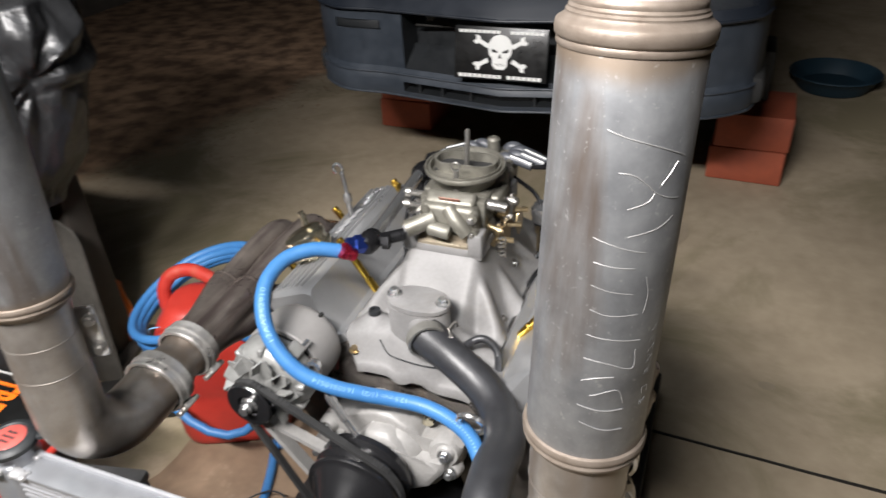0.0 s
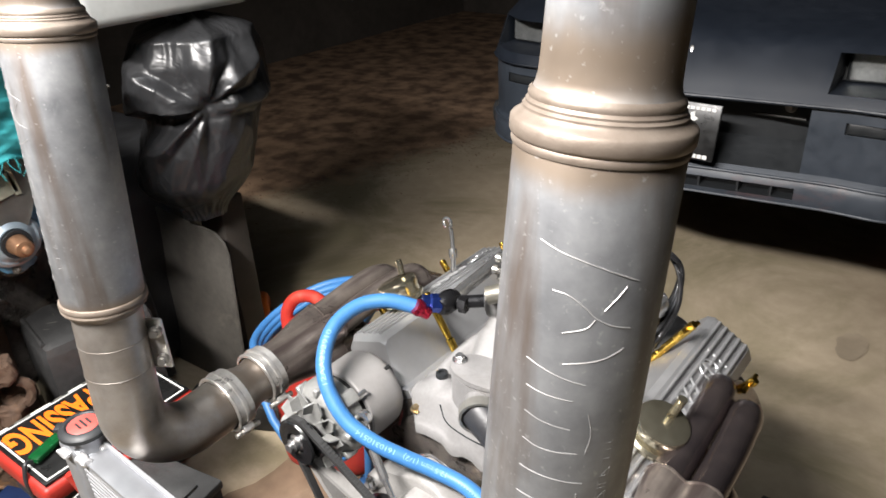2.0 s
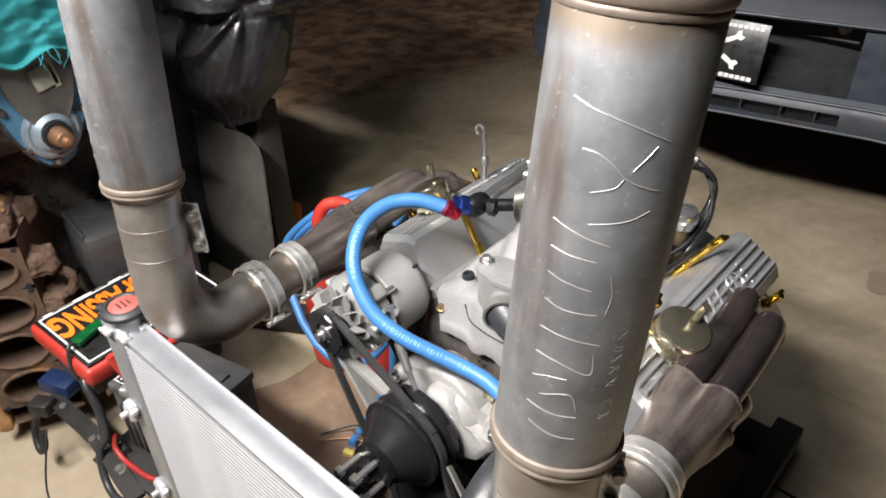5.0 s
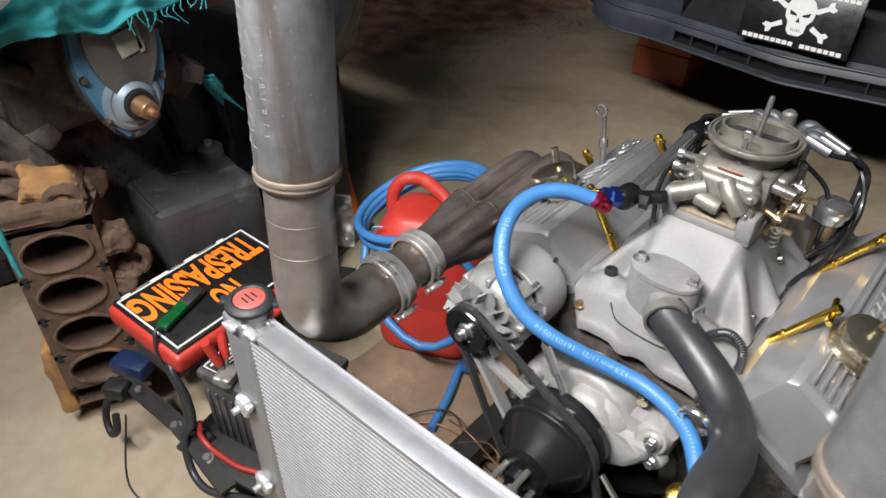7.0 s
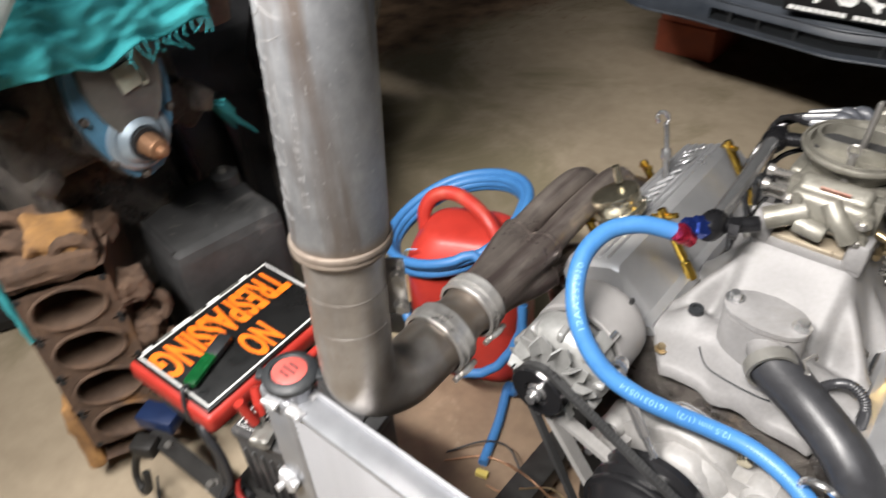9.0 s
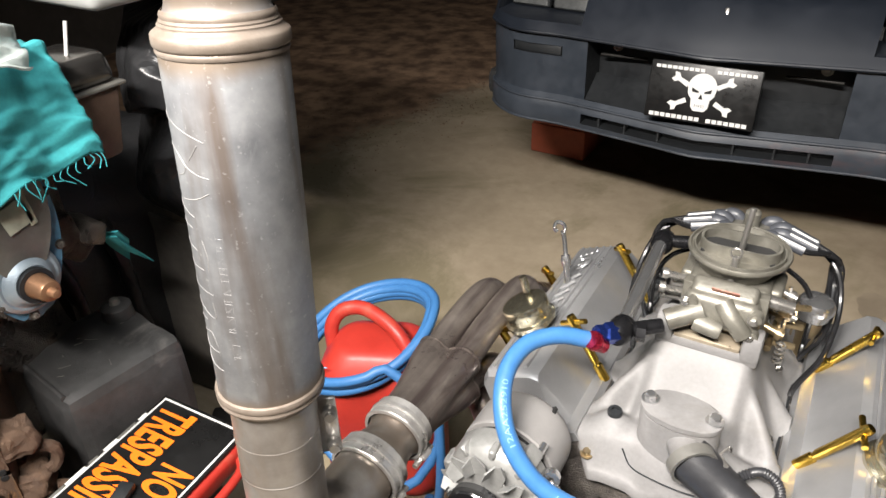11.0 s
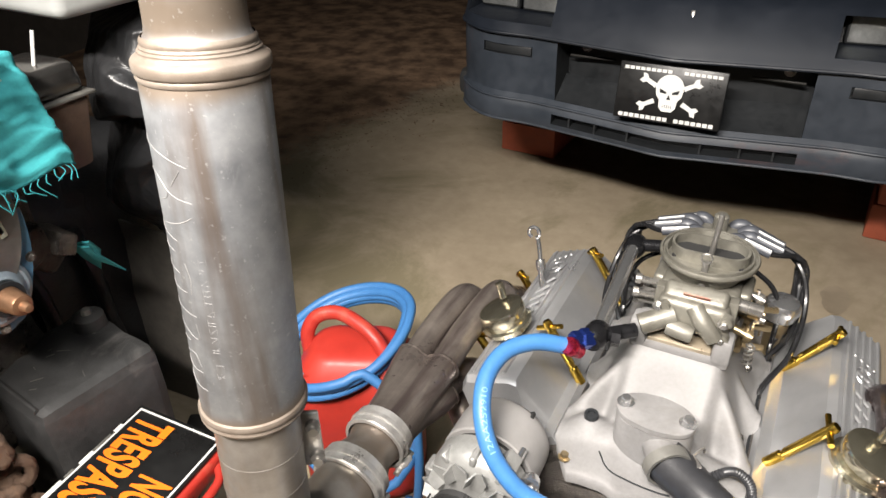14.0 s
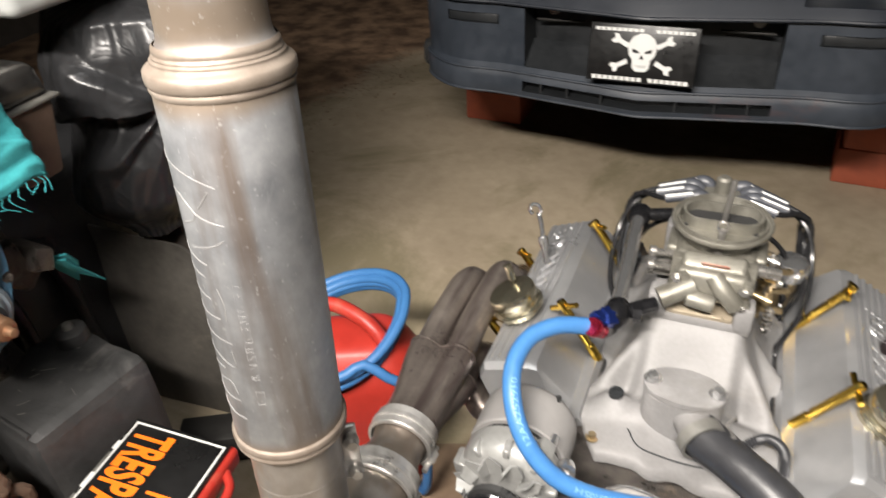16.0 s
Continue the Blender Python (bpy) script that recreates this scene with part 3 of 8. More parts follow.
    # belly, doors and cabin behind the bonnet
    for x in (0.53, -1.0):
        part("frame_horn", box(BM(), (x * 0.97, 2.05, 0.41), (0.10, 0.22, 0.20), None, 0.01), DARKHOLE, car, "black frame horn")
    part("underbody", box(BM(), (CAR_X, 2.95, 0.56), (1.60, 3.2, 0.10), bevel=0.03), DARKHOLE, car, "black underside")
    cab = BM()
    prism(cab, [(2.25, 1.06), (2.9, 1.42), (3.9, 1.44), (4.6, 1.08), (4.6, 0.95), (2.25, 0.95)], (CAR_X - 0.62, 0, 0), (0, 1, 0), (0, 0, 1), 1.24, 0.05)
    part("cabin", cab, CARPAINT, car, "dark roof and windows")
    # number plate
    plate = part("front_plate", box(BM(), (CAR_X + 0.004, 1.128, 0.702), (0.306, 0.010, 0.164), Matrix.Rotation(-0.20, 4, "X"), 0.004), SIGNBLACK, car, "black novelty plate with a white skull and crossbones")
    pm = Matrix.Translation((CAR_X + 0.004, 1.1217, 0.7005)) @ Matrix.Rotation(-0.20, 4, "X")
    ex, ez, ny = pm.to_3x3() @ Vector((1, 0, 0)), pm.to_3x3() @ Vector((0, 0, 1)), pm.to_3x3() @ Vector((0, -1, 0))

    def flat(poly, lift=0.0005):
        b = BM()
        prism(b, poly, pm.translation + ny * lift, ex, ez, 0.0012)
        return b

    head = [(0.040 * math.cos(radians(a)), 0.022 + 0.040 * math.sin(radians(a))) for a in range(-20, 201, 20)]
    head += [(-0.036, 0.0), (-0.026, -0.012), (-0.024, -0.034), (-0.014, -0.045), (0.014, -0.045), (0.024, -0.034), (0.026, -0.012), (0.036, 0.0)]
    sk = part("skull_emblem", flat(head), SIGNWHITE, plate, "plain white skull shape")
    eye = BM()
    for s in (-1, 1):
        prism(eye, [(s * 0.008, 0.006), (s * 0.026, 0.008), (s * 0.028, 0.020), (s * 0.008, 0.011)][:: s], pm.translation + ny * 0.0018, ex, ez, 0.0008)
    prism(eye, [(-0.006, -0.010), (0.006, -0.010), (0.0, 0.004)], pm.translation + ny * 0.0018, ex, ez, 0.0008)
    for k in range(5):
        prism(eye, [(-0.013 + 0.006 * k, -0.034), (-0.0115 + 0.006 * k, -0.034), (-0.0115 + 0.006 * k, -0.026), (-0.013 + 0.006 * k, -0.026)], pm.translation + ny * 0.0018, ex, ez, 0.0008)
    part("skull_holes", eye, SIGNBLACK, sk)
    for a in (28, 152, 208, 332):
        c, s = math.cos(radians(a)), math.sin(radians(a))
        bone = []
        for d, w in ((0.045, 0.007), (0.075, 0.006), (0.083, 0.014), (0.095, 0.012), (0.090, 0.0), (0.097, -0.010), (0.085, -0.014), (0.075, -0.006), (0.045, -0.007)):
            bone.append((d * c - w * s, 0.004 + (d * s - w * c * -1) * 1.0))
        part("crossbone", flat(bone), SIGNWHITE, plate)
    for z0, n, wid in ((0.0690, 18, 0.278), (-0.0680, 17, 0.276)):
        for k in range(n):
            if k in ((9, 10) if z0 > 0 else (9,)):
                continue
            x = -wid / 2 + wid * (k + 0.5) / n
            w, h = wid / n * 0.40, 0.0046 if z0 > 0 else 0.0056
            part("letter_bar", flat([(x - w, z0 - h), (x + w, z0 - h), (x + w, z0 + h), (x - w, z0 + h)]), SIGNWHITE, plate)
    return car


car_front()
# timber blocks under the front corners
for nm, x, y, w, turn in (("timber_block", 0.535, 1.985, 0.285, -0.06), ("timber_block", -1.04, 2.16, 0.27, -0.04)):
    b = BM()
    for k in range(2):
        box(b, (x + 0.006 * (k - 1), y, 0.073 + 0.145 * k), (w - 0.006 * k, 0.30, 0.142), Matrix.Rotation(turn + 0.02 * k, 4, "Z"), 0.006)
    solo(nm, b, WOODRED, "stack of red-stained timber blocks under the car's nose", "timber block", "blocks under the car")
# blue basin far behind, beside the car
bb = BM()
lathe(bb, [(0.02, 0.0), (0.165, 0.0), (0.19, 0.04), (0.21, 0.075), (0.222, 0.080), (0.217, 0.086), (0.20, 0.075), (0.165, 0.016), (0.0, 0.012)], (0.93, 3.05, 0.004), (0.0, 0.0, 1), 40)
solo("plastic_basin", bb, mat("dull_teal_plastic", (0.014, 0.040, 0.062), (0.010, 0.028, 0.044), 0.6, 0, 60, 12, 0.1), "round blue plastic basin on the dark floor", "basin")
# an oil spot, a floor joint and leaf litter on the concrete


def floor_spot(name, at, rx, ry, material, label, seed):
    b = BM()
    ring = [b.verts.new((at[0] + rx * math.cos(a) * (1 + 0.22 * noise.noise(Vector((math.cos(a) * 2, math.sin(a) * 2, seed)))), at[1] + ry * math.sin(a) * (1 + 0.22 * noise.noise(Vector((math.cos(a) * 2, math.sin(a) * 2, seed + 5)))), 0.0045)) for a in [k * math.pi / 20 for k in range(40)]]
    b.faces.new(ring)
    solo(name, b, material, label, "stain", kind="structure")


OILSPOT = mat("oil_soaked_concrete", (0.33, 0.27, 0.195), (0.24, 0.195, 0.14), 0.6, 0, 22, 6, 0.3, 0.1)
floor_spot("floor_patch", (0.31, 1.363), 0.045, 0.085, OILSPOT, "dark oil stain soaked into the concrete", 1)
# the floor under the stand is browner and darker
BROWNSPOT = mat("brown_dark_concrete", (0.235, 0.165, 0.108), (0.15, 0.102, 0.066), 0.62, 0, 26, 7, 0.3, 0.1, stain=(0.30, 0.235, 0.165), stain_at=0.60)
floor_spot("floor_patch", (-0.40, -0.22), 0.42, 0.40, BROWNSPOT, "darker brown floor patch under the stand", 3)
floor_spot("floor_patch", (0.62, 0.62), 0.022, 0.016, OILSPOT, "small dark spot on the concrete", 7)
jt = BM()
tube(jt, [(0.34, 0.365, 0.0015), (0.60, 0.352, 0.0015), (0.90, 0.338, 0.0015), (2.2, 0.29, 0.0015)], 0.004, 4, 6, flat=(0.0026, 0.003))
solo("floor_joint", jt, FRAMESTEEL, "dark joint line across the concrete floor", "floor", kind="structure")
# loose dirt and leaf litter on the floor beyond the engine
rnd = random.Random(4)
lit = BM()
for k in range(1800):
    y = rnd.uniform(0.7, 3.4)
    x = -2.55 + 0.25 * y + rnd.gauss(0, 0.22)
    r = rnd.uniform(0.002, 0.007)
    a = rnd.uniform(0, 6.28)
    vs = [lit.verts.new((x + r * math.cos(a + q), y + r * 0.7 * math.sin(a + q), 0.005 + rnd.uniform(0, 0.008))) for q in (0, 1.7, 3.1, 4.6)]
    lit.faces.new(vs)
solo("leaf_litter", lit, DIRT, "brown dry leaves and dirt on the concrete", "litter", kind="stuff")


# ---- the engine ----
CX = 0.010
engine = thing("engine", (CX, 0.0, 0.12), "clean V8 engine with aluminium covers on a low run stand", "engine")


def sx(side, u):
    return CX + side * u


# block, heads, pan
b = BM()
prism(b, [(-0.16, 0.30), (0.16, 0.30), (0.26, 0.46), (0.12, 0.60), (-0.12, 0.60), (-0.26, 0.46)], (CX, 0.22, 0), (1, 0, 0), (0, 0, 1), 0.44, 0.01)
part("engine_block", b, GREASYIRON, engine, "dark iron cylinder block")
part("oil_pan", box(BM(), (CX, 0.0, 0.215), (0.26, 0.46, 0.18), bevel=0.02), BLACKGLOSS, engine, "black oil pan")
part("timing_cover", lathe(BM(), [(0, 0), (0.10, 0), (0.11, 0.012), (0.09, 0.03), (0, 0.03)], (CX, -0.235, 0.40), (0, -1, 0), 32), BLACKGLOSS, engine, "black timing cover")
for side, y0, y1 in ((-1, -0.214, 0.262), (1, -0.270, 0.238)):
    ymid = 0.020 if side < 0 else -0.005
    h = BM()
    prism(h, [(sx(side, a) , z) for a, z in ((0.105, 0.600), (0.122, 0.628), (0.262, 0.535), (0.270, 0.47), (0.19, 0.46))][:: side], (0, y1, 0), (1, 0, 0), (0, 0, 1), y1 - y0, 0.004)
    part("cylinder_head", h, GREASYIRON, engine, "dark cylinder head")

    # valve cover
    vc = BM()
    base = [(0.123, 0.626), (0.262, 0.534)]
    d = Vector((0.139, -0.092)).normalized()
    n = Vector((-d.y, d.x))
    sec = [Vector(base[0]), Vector(base[0]) + n * 0.014, Vector(base[0]) + d * 0.018 + n * 0.018, Vector(base[0]) + d * 0.032 + n * 0.096,
           Vector(base[0]) + d * 0.042 + n * 0.105, Vector(base[0]) + d * 0.112 + n * (0.122 if side < 0 else 0.108), Vector(base[0]) + d * 0.128 + n * (0.110 if side < 0 else 0.096), Vector(base[0]) + d * 0.142 + n * 0.018, Vector(base[0]) + d * 0.167 + n * 0.014, Vector(base[0]) + d * 0.167]
    rings = []
    stations = [(y0, 0.0), (y0 + 0.008, 0.0), (y0 + 0.010, 0.15), (y0 + 0.026, 0.92), (y0 + 0.036, 1.0), (y1 - 0.055, 1.0), (y1 - 0.040, 0.90), (y1 - 0.014, 0.18), (y1 - 0.012, 0.0), (y1, 0.0)]
    for y, k in stations:
        ring = []
        for p in sec:
            q = p - Vector(base[0])
            hgt = q.dot(n)
            hh = hgt if hgt <= 0.0181 else 0.016 + (hgt - 0.016) * k
            s2 = Vector(base[0]) + d * q.dot(d) + n * hh
            ring.append(vc.verts.new((sx(side, s2.x), y, s2.y)))
        rings.append(ring)
    for a, c in zip(rings, rings[1:]):
        for k in range(len(sec)):
            j = (k + 1) % len(sec)
            vc.faces.new((a[k], a[j], c[j], c[k]))
    vc.faces.new(rings[0])
    vc.faces.new(rings[-1][::-1])
    bmesh.ops.bevel(vc, geom=[e for e in vc.edges if e.calc_face_angle(0) > 0.5], offset=0.004, segments=2, affect="EDGES", profile=0.5)
    cover = part("valve_cover", vc, POLALU, engine, "finned aluminium valve cover", angle=30)
    top0 = Vector(base[0]) + n * 0.108
    ddir = Vector((side * d.x, 0, d.y))
    ndir = Vector((side * n.x, 0, n.y))
    for k in range(5):
        q = top0 + d * (0.050 + 0.0135 * k) + n * (0.0005 + (0.24 if side < 0 else 0.04) * 0.0135 * k)
        rib = BM()
        tube(rib, [(sx(side, q.x), y0 + 0.040, q.y), (sx(side, q.x), y1 - 0.058, q.y)], 0.0028, 8, raw=True)
        part("rib", rib, POLALU, cover)
    # raised emblem bars and ring on the top
    q = top0 + d * 0.080 + n * (0.0085 if side < 0 else 0.0)
    o = Vector((sx(side, q.x), ymid + (0.12 if side < 0 else 0.072), q.y)) + ndir * 0.002
    ring = BM()
    tube(ring, [o + Vector((0, 0.019 * math.cos(a), 0)) + ddir * 0.017 * math.sin(a) for a in [k * math.pi / 10 for k in range(20)]], 0.0022, 6, 1, True)
    box(ring, o, (0.008, 0.030, 0.004), basis(ndir).to_4x4(), 0.001)
    part("emblem_ring", ring, POLALU, cover, "raised round emblem")
    for k in range(5):
        bar = BM()
        c = o + Vector((0, -0.055 - 0.026 * k, 0))
        tube(bar, [c + ddir * 0.014 + Vector((0, -0.006, 0)), c - ddir * 0.016 + Vector((0, 0.008, 0))], 0.0026, 6, raw=True)
        part("emblem_bar", bar, POLALU, cover)
    for k in range(4):
        part("emblem_dot", lathe(BM(), [(0, 0), (0.0035, 0), (0.0025, 0.002), (0, 0.0025)], o + Vector((0, 0.035, 0)) + ddir * (0.012 * (k - 1.5)), ndir, 8), POLALU, cover)
    # gasket line
    part("cover_gasket", tube(BM(), [(sx(side, 0.120), y0, 0.624), (sx(side, 0.120), y1, 0.624)], 0.003, 6, raw=True), BLACKTRIM, cover)

    # wing bolts with T handles
    for y, turn in ((ymid - 0.105, 0.75), (ymid + 0.125, 0.35)):
        for edge, lift in ((0, 0.112), (1, 0.110)):
            p0 = Vector((sx(side, 0.130 if edge == 0 else 0.246), y if edge == 0 or y < 0 else ymid + 0.085, 0.634 if edge == 0 else 0.580))
            if side > 0 and edge == 0:
                p0 += Vector((0.015, -0.012 if y < 0 else -0.030, -0.004))
            if edge == 0:
                way = Vector((side * 0.55, 0.02, 0.835)).normalized()
            else:
                way = Vector((side * 0.60, 0.02, 0.80)).normalized()
            w = BM()
            lathe(w, [(0, 0), (0.0075, 0), (0.0075, 0.028), (0.0055, 0.030), (0.0055, 0.034), (0.0068, 0.036), (0.0068, lift - 0.004), (0.0075, lift), (0.0060, lift + 0.006), (0, lift + 0.006)], p0, way, 12)
            wb = part("wing_bolt", w, GOLD, cover, "gold T-handled cover bolt")
            hd = Vector((math.cos(turn * (1 + 0.4 * edge) + side), math.sin(turn + side), 0))
            hd = (hd - way * hd.dot(way)).normalized()
            e = p0 + way * (lift - 0.006)
            hb = BM()
            tube(hb, [e - hd * 0.026, e + hd * 0.026], 0.0042, 10, raw=True)
            part("t_handle", hb, GOLD, wb)
    # breather
    yb = -0.070 if side < 0 else -0.128
    q = top0 + d * (0.080 if side < 0 else 0.088) + n * (0.010 if side < 0 else 0.0)
    o = Vector((sx(side, q.x), yb, q.y))
    if side > 0:
        o.x -= 0.014
    br = BM()
    axis = Vector((side * (0.42 if side < 0 else 0.30), -0.05, 0.9)).normalized()
    lathe(br, [(0, 0), (0.024, 0), (0.024, 0.010), (0.039, 0.012), (0.041, 0.020), (0.036, 0.023), (0.036, 0.032), (0.0375, 0.034), (0.0375, 0.046), (0.0362, 0.049), (0.0330, 0.0502), (0, 0.0506)], o, axis, 36)
    brt = part("breather", br, GOLDCHROME, cover, "round bright breather cap")
    nip = BM()
    side_dir = Vector((side * 0.2, 0.9, 0.3)).normalized()
    tube(nip, [o + axis * 0.046 + side_dir * 0.022, o + axis * 0.060 + side_dir * 0.027, o + axis * 0.070 + side_dir * 0.028], 0.0065, 10, 5)
    part("nipple", nip, GOLDCHROME, brt)


# intake manifold, cast in one
def smooth(a, lo, hi):
    t = min(1.0, max(0.0, (a - lo) / (hi - lo)))
    return t * t * (3 - 2 * t)


def intake_z(x, y):
    u = abs(x)
    z = 0.634 - 0.30 * max(0.0, u - 0.085)
    # plenum under the carburettor, falling gently to the front and steeply at the flanks
    px = max(0.0, u - 0.060)
    py = max(0.0, (-0.082 - y)) * 0.92 + max(0.0, y - 0.112) * 1.6
    z = max(z, 0.742 - 2.3 * px - py - 2.0 * py * py - 1.1 * px * py * 10)
    # runners, each a rounded back that dips and spreads towards its port
    for ys, ye, rise in ((-0.066, -0.158, 0.010), (-0.022, -0.050, 0.0), (0.048, 0.078, 0.0), (0.092, 0.182, 0.006)):
        t = min(1.0, max(0.0, (u - 0.040) / 0.088))
        yc = ys + (ye - ys) * t ** 1.15
        top = 0.734 + rise * (1 - t) * t * 4 - 0.078 * t - 0.016 * t * t
        w = 0.024 + 0.004 * t
        k = (y - yc) / w
        if abs(k) < 1.5:
            z = max(z, top - 0.030 * k * k)
    # water crossover at the front
    k = (y + 0.188) / 0.036
    if abs(k) < 1.6:
        z = max(z, 0.663 - 0.022 * k * k - 0.22 * max(0.0, u - 0.06) - 6.0 * max(0.0, u - 0.095) ** 2)
    k = math.hypot((x + 0.087) / 0.022, (y + 0.180) / 0.020)
    if k < 1.3:
        z = max(z, 0.668 - 0.012 * k * k)
    k = math.hypot((x - 0.008) / 0.050, (y + 0.188) / 0.040)
    if k < 1.3:
        z = max(z, 0.676 - 0.012 * k * k)
    # hollow between the two front runners
    z -= 0.014 * math.exp(-(x / 0.034) ** 2) * smooth(-y, 0.085, 0.120) * (1 - smooth(-y, 0.150, 0.172))
    # front apron
    z -= 1.45 * max(0.0, -0.212 - y)
    z -= 0.5 * max(0.0, y - 0.205)
    return z


im = BM()
nx, ny_ = 76, 130
grid = []
for j in range(ny_ + 1):
    y0_ = -0.242 + 0.467 * j / ny_
    half = 0.128 - 0.95 * max(0.0, -0.212 - y0_)
    row = []
    for i in range(nx + 1):
        x = half * (2 * i / nx - 1)
        y = y0_ + 0.006 * (1 - smooth(x, -0.050, -0.020)) * (1 - smooth(y0_, -0.242, -0.190))
        row.append((x, y, intake_z(x, y)))
    grid.append(row)
zz = [[p[2] for p in r] for r in grid]
for _ in range(7):
    zz = [[(zz[j][i] * 2 + zz[max(0, j - 1)][i] + zz[min(ny_, j + 1)][i] + zz[j][max(0, i - 1)] + zz[j][min(nx, i + 1)]) / 6 for i in range(nx + 1)] for j in range(ny_ + 1)]
vs = [[im.verts.new((CX + grid[j][i][0], grid[j][i][1], zz[j][i])) for i in range(nx + 1)] for j in range(ny_ + 1)]
for j in range(ny_):
    for i in range(nx):
        im.faces.new((vs[j][i], vs[j][i + 1], vs[j + 1][i + 1], vs[j + 1][i]))
# skirt
ring = [vs[0][i] for i in range(nx + 1)] + [vs[j][nx] for j in range(1, ny_ + 1)] + [vs[ny_][i] for i in range(nx - 1, -1, -1)] + [vs[j][0] for j in range(ny_ - 1, 0, -1)]
low = [im.verts.new(v.co + Vector((0, 0, -0.016))) for v in ring]
for k in range(len(ring)):
    j = (k + 1) % len(ring)
    im.faces.new((ring[k], low[k], low[j], ring[j]))
manifold = part("intake_manifold", im, CASTALU, engine, "bare cast aluminium intake manifold", angle=60)
for x, y, m_, lab in ((-0.108, -0.222, BRASS, "brass stud"), (0.092, 0.022, CLAMPSTEEL, ""), (-0.094, 0.022, CLAMPSTEEL, ""), (0.10, -0.222, BRASS, ""), (0.104, -0.09, CLAMPSTEEL, ""), (-0.104, -0.09, CLAMPSTEEL, "")):
    part("manifold_bolt", bolt(BM(), (CX + x, y, intake_z(x, y) - 0.002), (0, -0.1, 1), 0.0062, 0.007), m_, manifold, lab)
plug = BM()
lathe(plug, [(0.0, 0.001), (0.0055, 0.001), (0.0055, 0.005), (0.0095, 0.005), (0.0105, 0.002), (0.0105, -0.004)], (CX - 0.087, -0.178, intake_z(-0.087, -0.178) - 0.001), (0, 0, 1), 18)
part("pipe_plug", plug, BLACKTRIM, manifold, "black recessed plug")
part("casting_crack_line", tube(BM(), [(CX + a, -0.236 + c, intake_z(a, -0.236 + c) + 0.001) for a, c in ((-0.062, 0.020), (-0.045, 0.012), (-0.012, 0.002), (0.020, 0.001), (0.040, 0.003))], 0.0012, 6, 4), BLACKTRIM, manifold)

# water neck: an oval spacer with its outlet, two bolts
neck = BM()
oval = []
for k in range(40):
    a = 2 * math.pi * k / 40
    r = 0.033 + 0.0185 * abs(math.cos(a)) ** 3.0
    oval.append((r * math.cos(a), r * math.sin(a) * 0.98))
prism(neck, oval, (CX, -0.190, 0.650), (1, -0.04, 0), (0.04, 1, 0), 0.062, 0.0025)
prism(neck, [(a * 1.02, c * 1.02) for a, c in oval], (CX, -0.190, 0.714), (1, -0.04, 0), (0.04, 1, 0), 0.0075, 0.002)
wn = part("thermostat_housing", neck, CASTALU, engine, "oval aluminium thermostat housing")
for s in (-1, 1):
    part("housing_bolt", bolt(BM(), (CX + s * 0.041, -0.190 - s * 0.0015, 0.7215), (0, 0, 1), 0.0078, 0.0085), CHROME, wn, "bright zinc bolt")
OUT = Vector((0.50, -0.84, -0.10)).normalized()
o = Vector((CX + 0.010, -0.205, 0.688))
part("neck_outlet", lathe(BM(), [(0.0, 0.0), (0.023, 0.0), (0.023, 0.03), (0.0245, 0.033), (0.0245, 0.038), (0.022, 0.04), (0, 0.04)], o, OUT, 24), CASTALU, wn)

# water pump
wp = BM()
pump_edge = [(-0.165, 0.440), (-0.146, 0.482), (-0.133, 0.522), (-0.112, 0.541), (-0.088, 0.545), (-0.063, 0.562), (-0.037, 0.581), (-0.002, 0.578), (0.030, 0.566), (0.046, 0.541), (0.066, 0.542), (0.100, 0.560), (0.118, 0.546), (0.113, 0.505), (0.068, 0.442), (0.0, 0.422), (-0.10, 0.420)]
prism(wp, pump_edge, (0, -0.262, 0), (1, 0, 0), (0, 0, 1), 0.046, 0.010)
prism(wp, [(-0.060, 0.500), (-0.052, 0.535), (-0.030, 0.560), (0.002, 0.562), (0.024, 0.546), (0.036, 0.522), (0.066, 0.520), (0.094, 0.535), (0.098, 0.512), (0.070, 0.470), (0.030, 0.446), (-0.045, 0.450)], (0, -0.300, 0), (1, 0, 0), (0, 0, 1), 0.036, 0.013)
prism(wp, [(-0.150, 0.455), (-0.128, 0.505), (-0.112, 0.522), (-0.085, 0.520), (-0.085, 0.455)], (0, -0.296, 0), (1, 0, 0), (0, 0, 1), 0.026, 0.009)
lathe(wp, [(0.055, 0), (0.050, 0.02), (0.030, 0.045), (0.024, 0.065), (0, 0.065)], (CX - 0.01, -0.30, 0.505), (0, -1, 0), 28)
# cast rib, inlet boss and the bolt ears
tube(wp, [(0.006, -0.322, 0.540), (0.034, -0.320, 0.505), (0.052, -0.318, 0.470)], 0.007, 10, 6)
tube(wp, [(0.020, -0.322, 0.492), (0.050, -0.322, 0.502), (0.078, -0.318, 0.520)], 0.006, 10, 6)
lathe(wp, [(0.026, -0.02), (0.026, 0.012), (0.021, 0.020), (0, 0.021)], (0.088, -0.298, 0.530), (0.1, -0.95, 0.25), 24)
ears_ = []
for bx, bz in ((-0.112, 0.526), (0.092, 0.535), (0.100, 0.500), (0.030, 0.452), (-0.135, 0.470)):
    ears_.append(BM())
    lathe(ears_[-1], [(0.017, 0), (0.015, 0.014), (0.012, 0.017), (0, 0.017)], (bx, -0.303, bz), (0, -1, 0.15), 18)
pump = part("water_pump", wp, PUMPALU, engine, "cast aluminium water pump", angle=45)
for e_ in ears_:
    part("bolt_ear", e_, PUMPALU, pump)
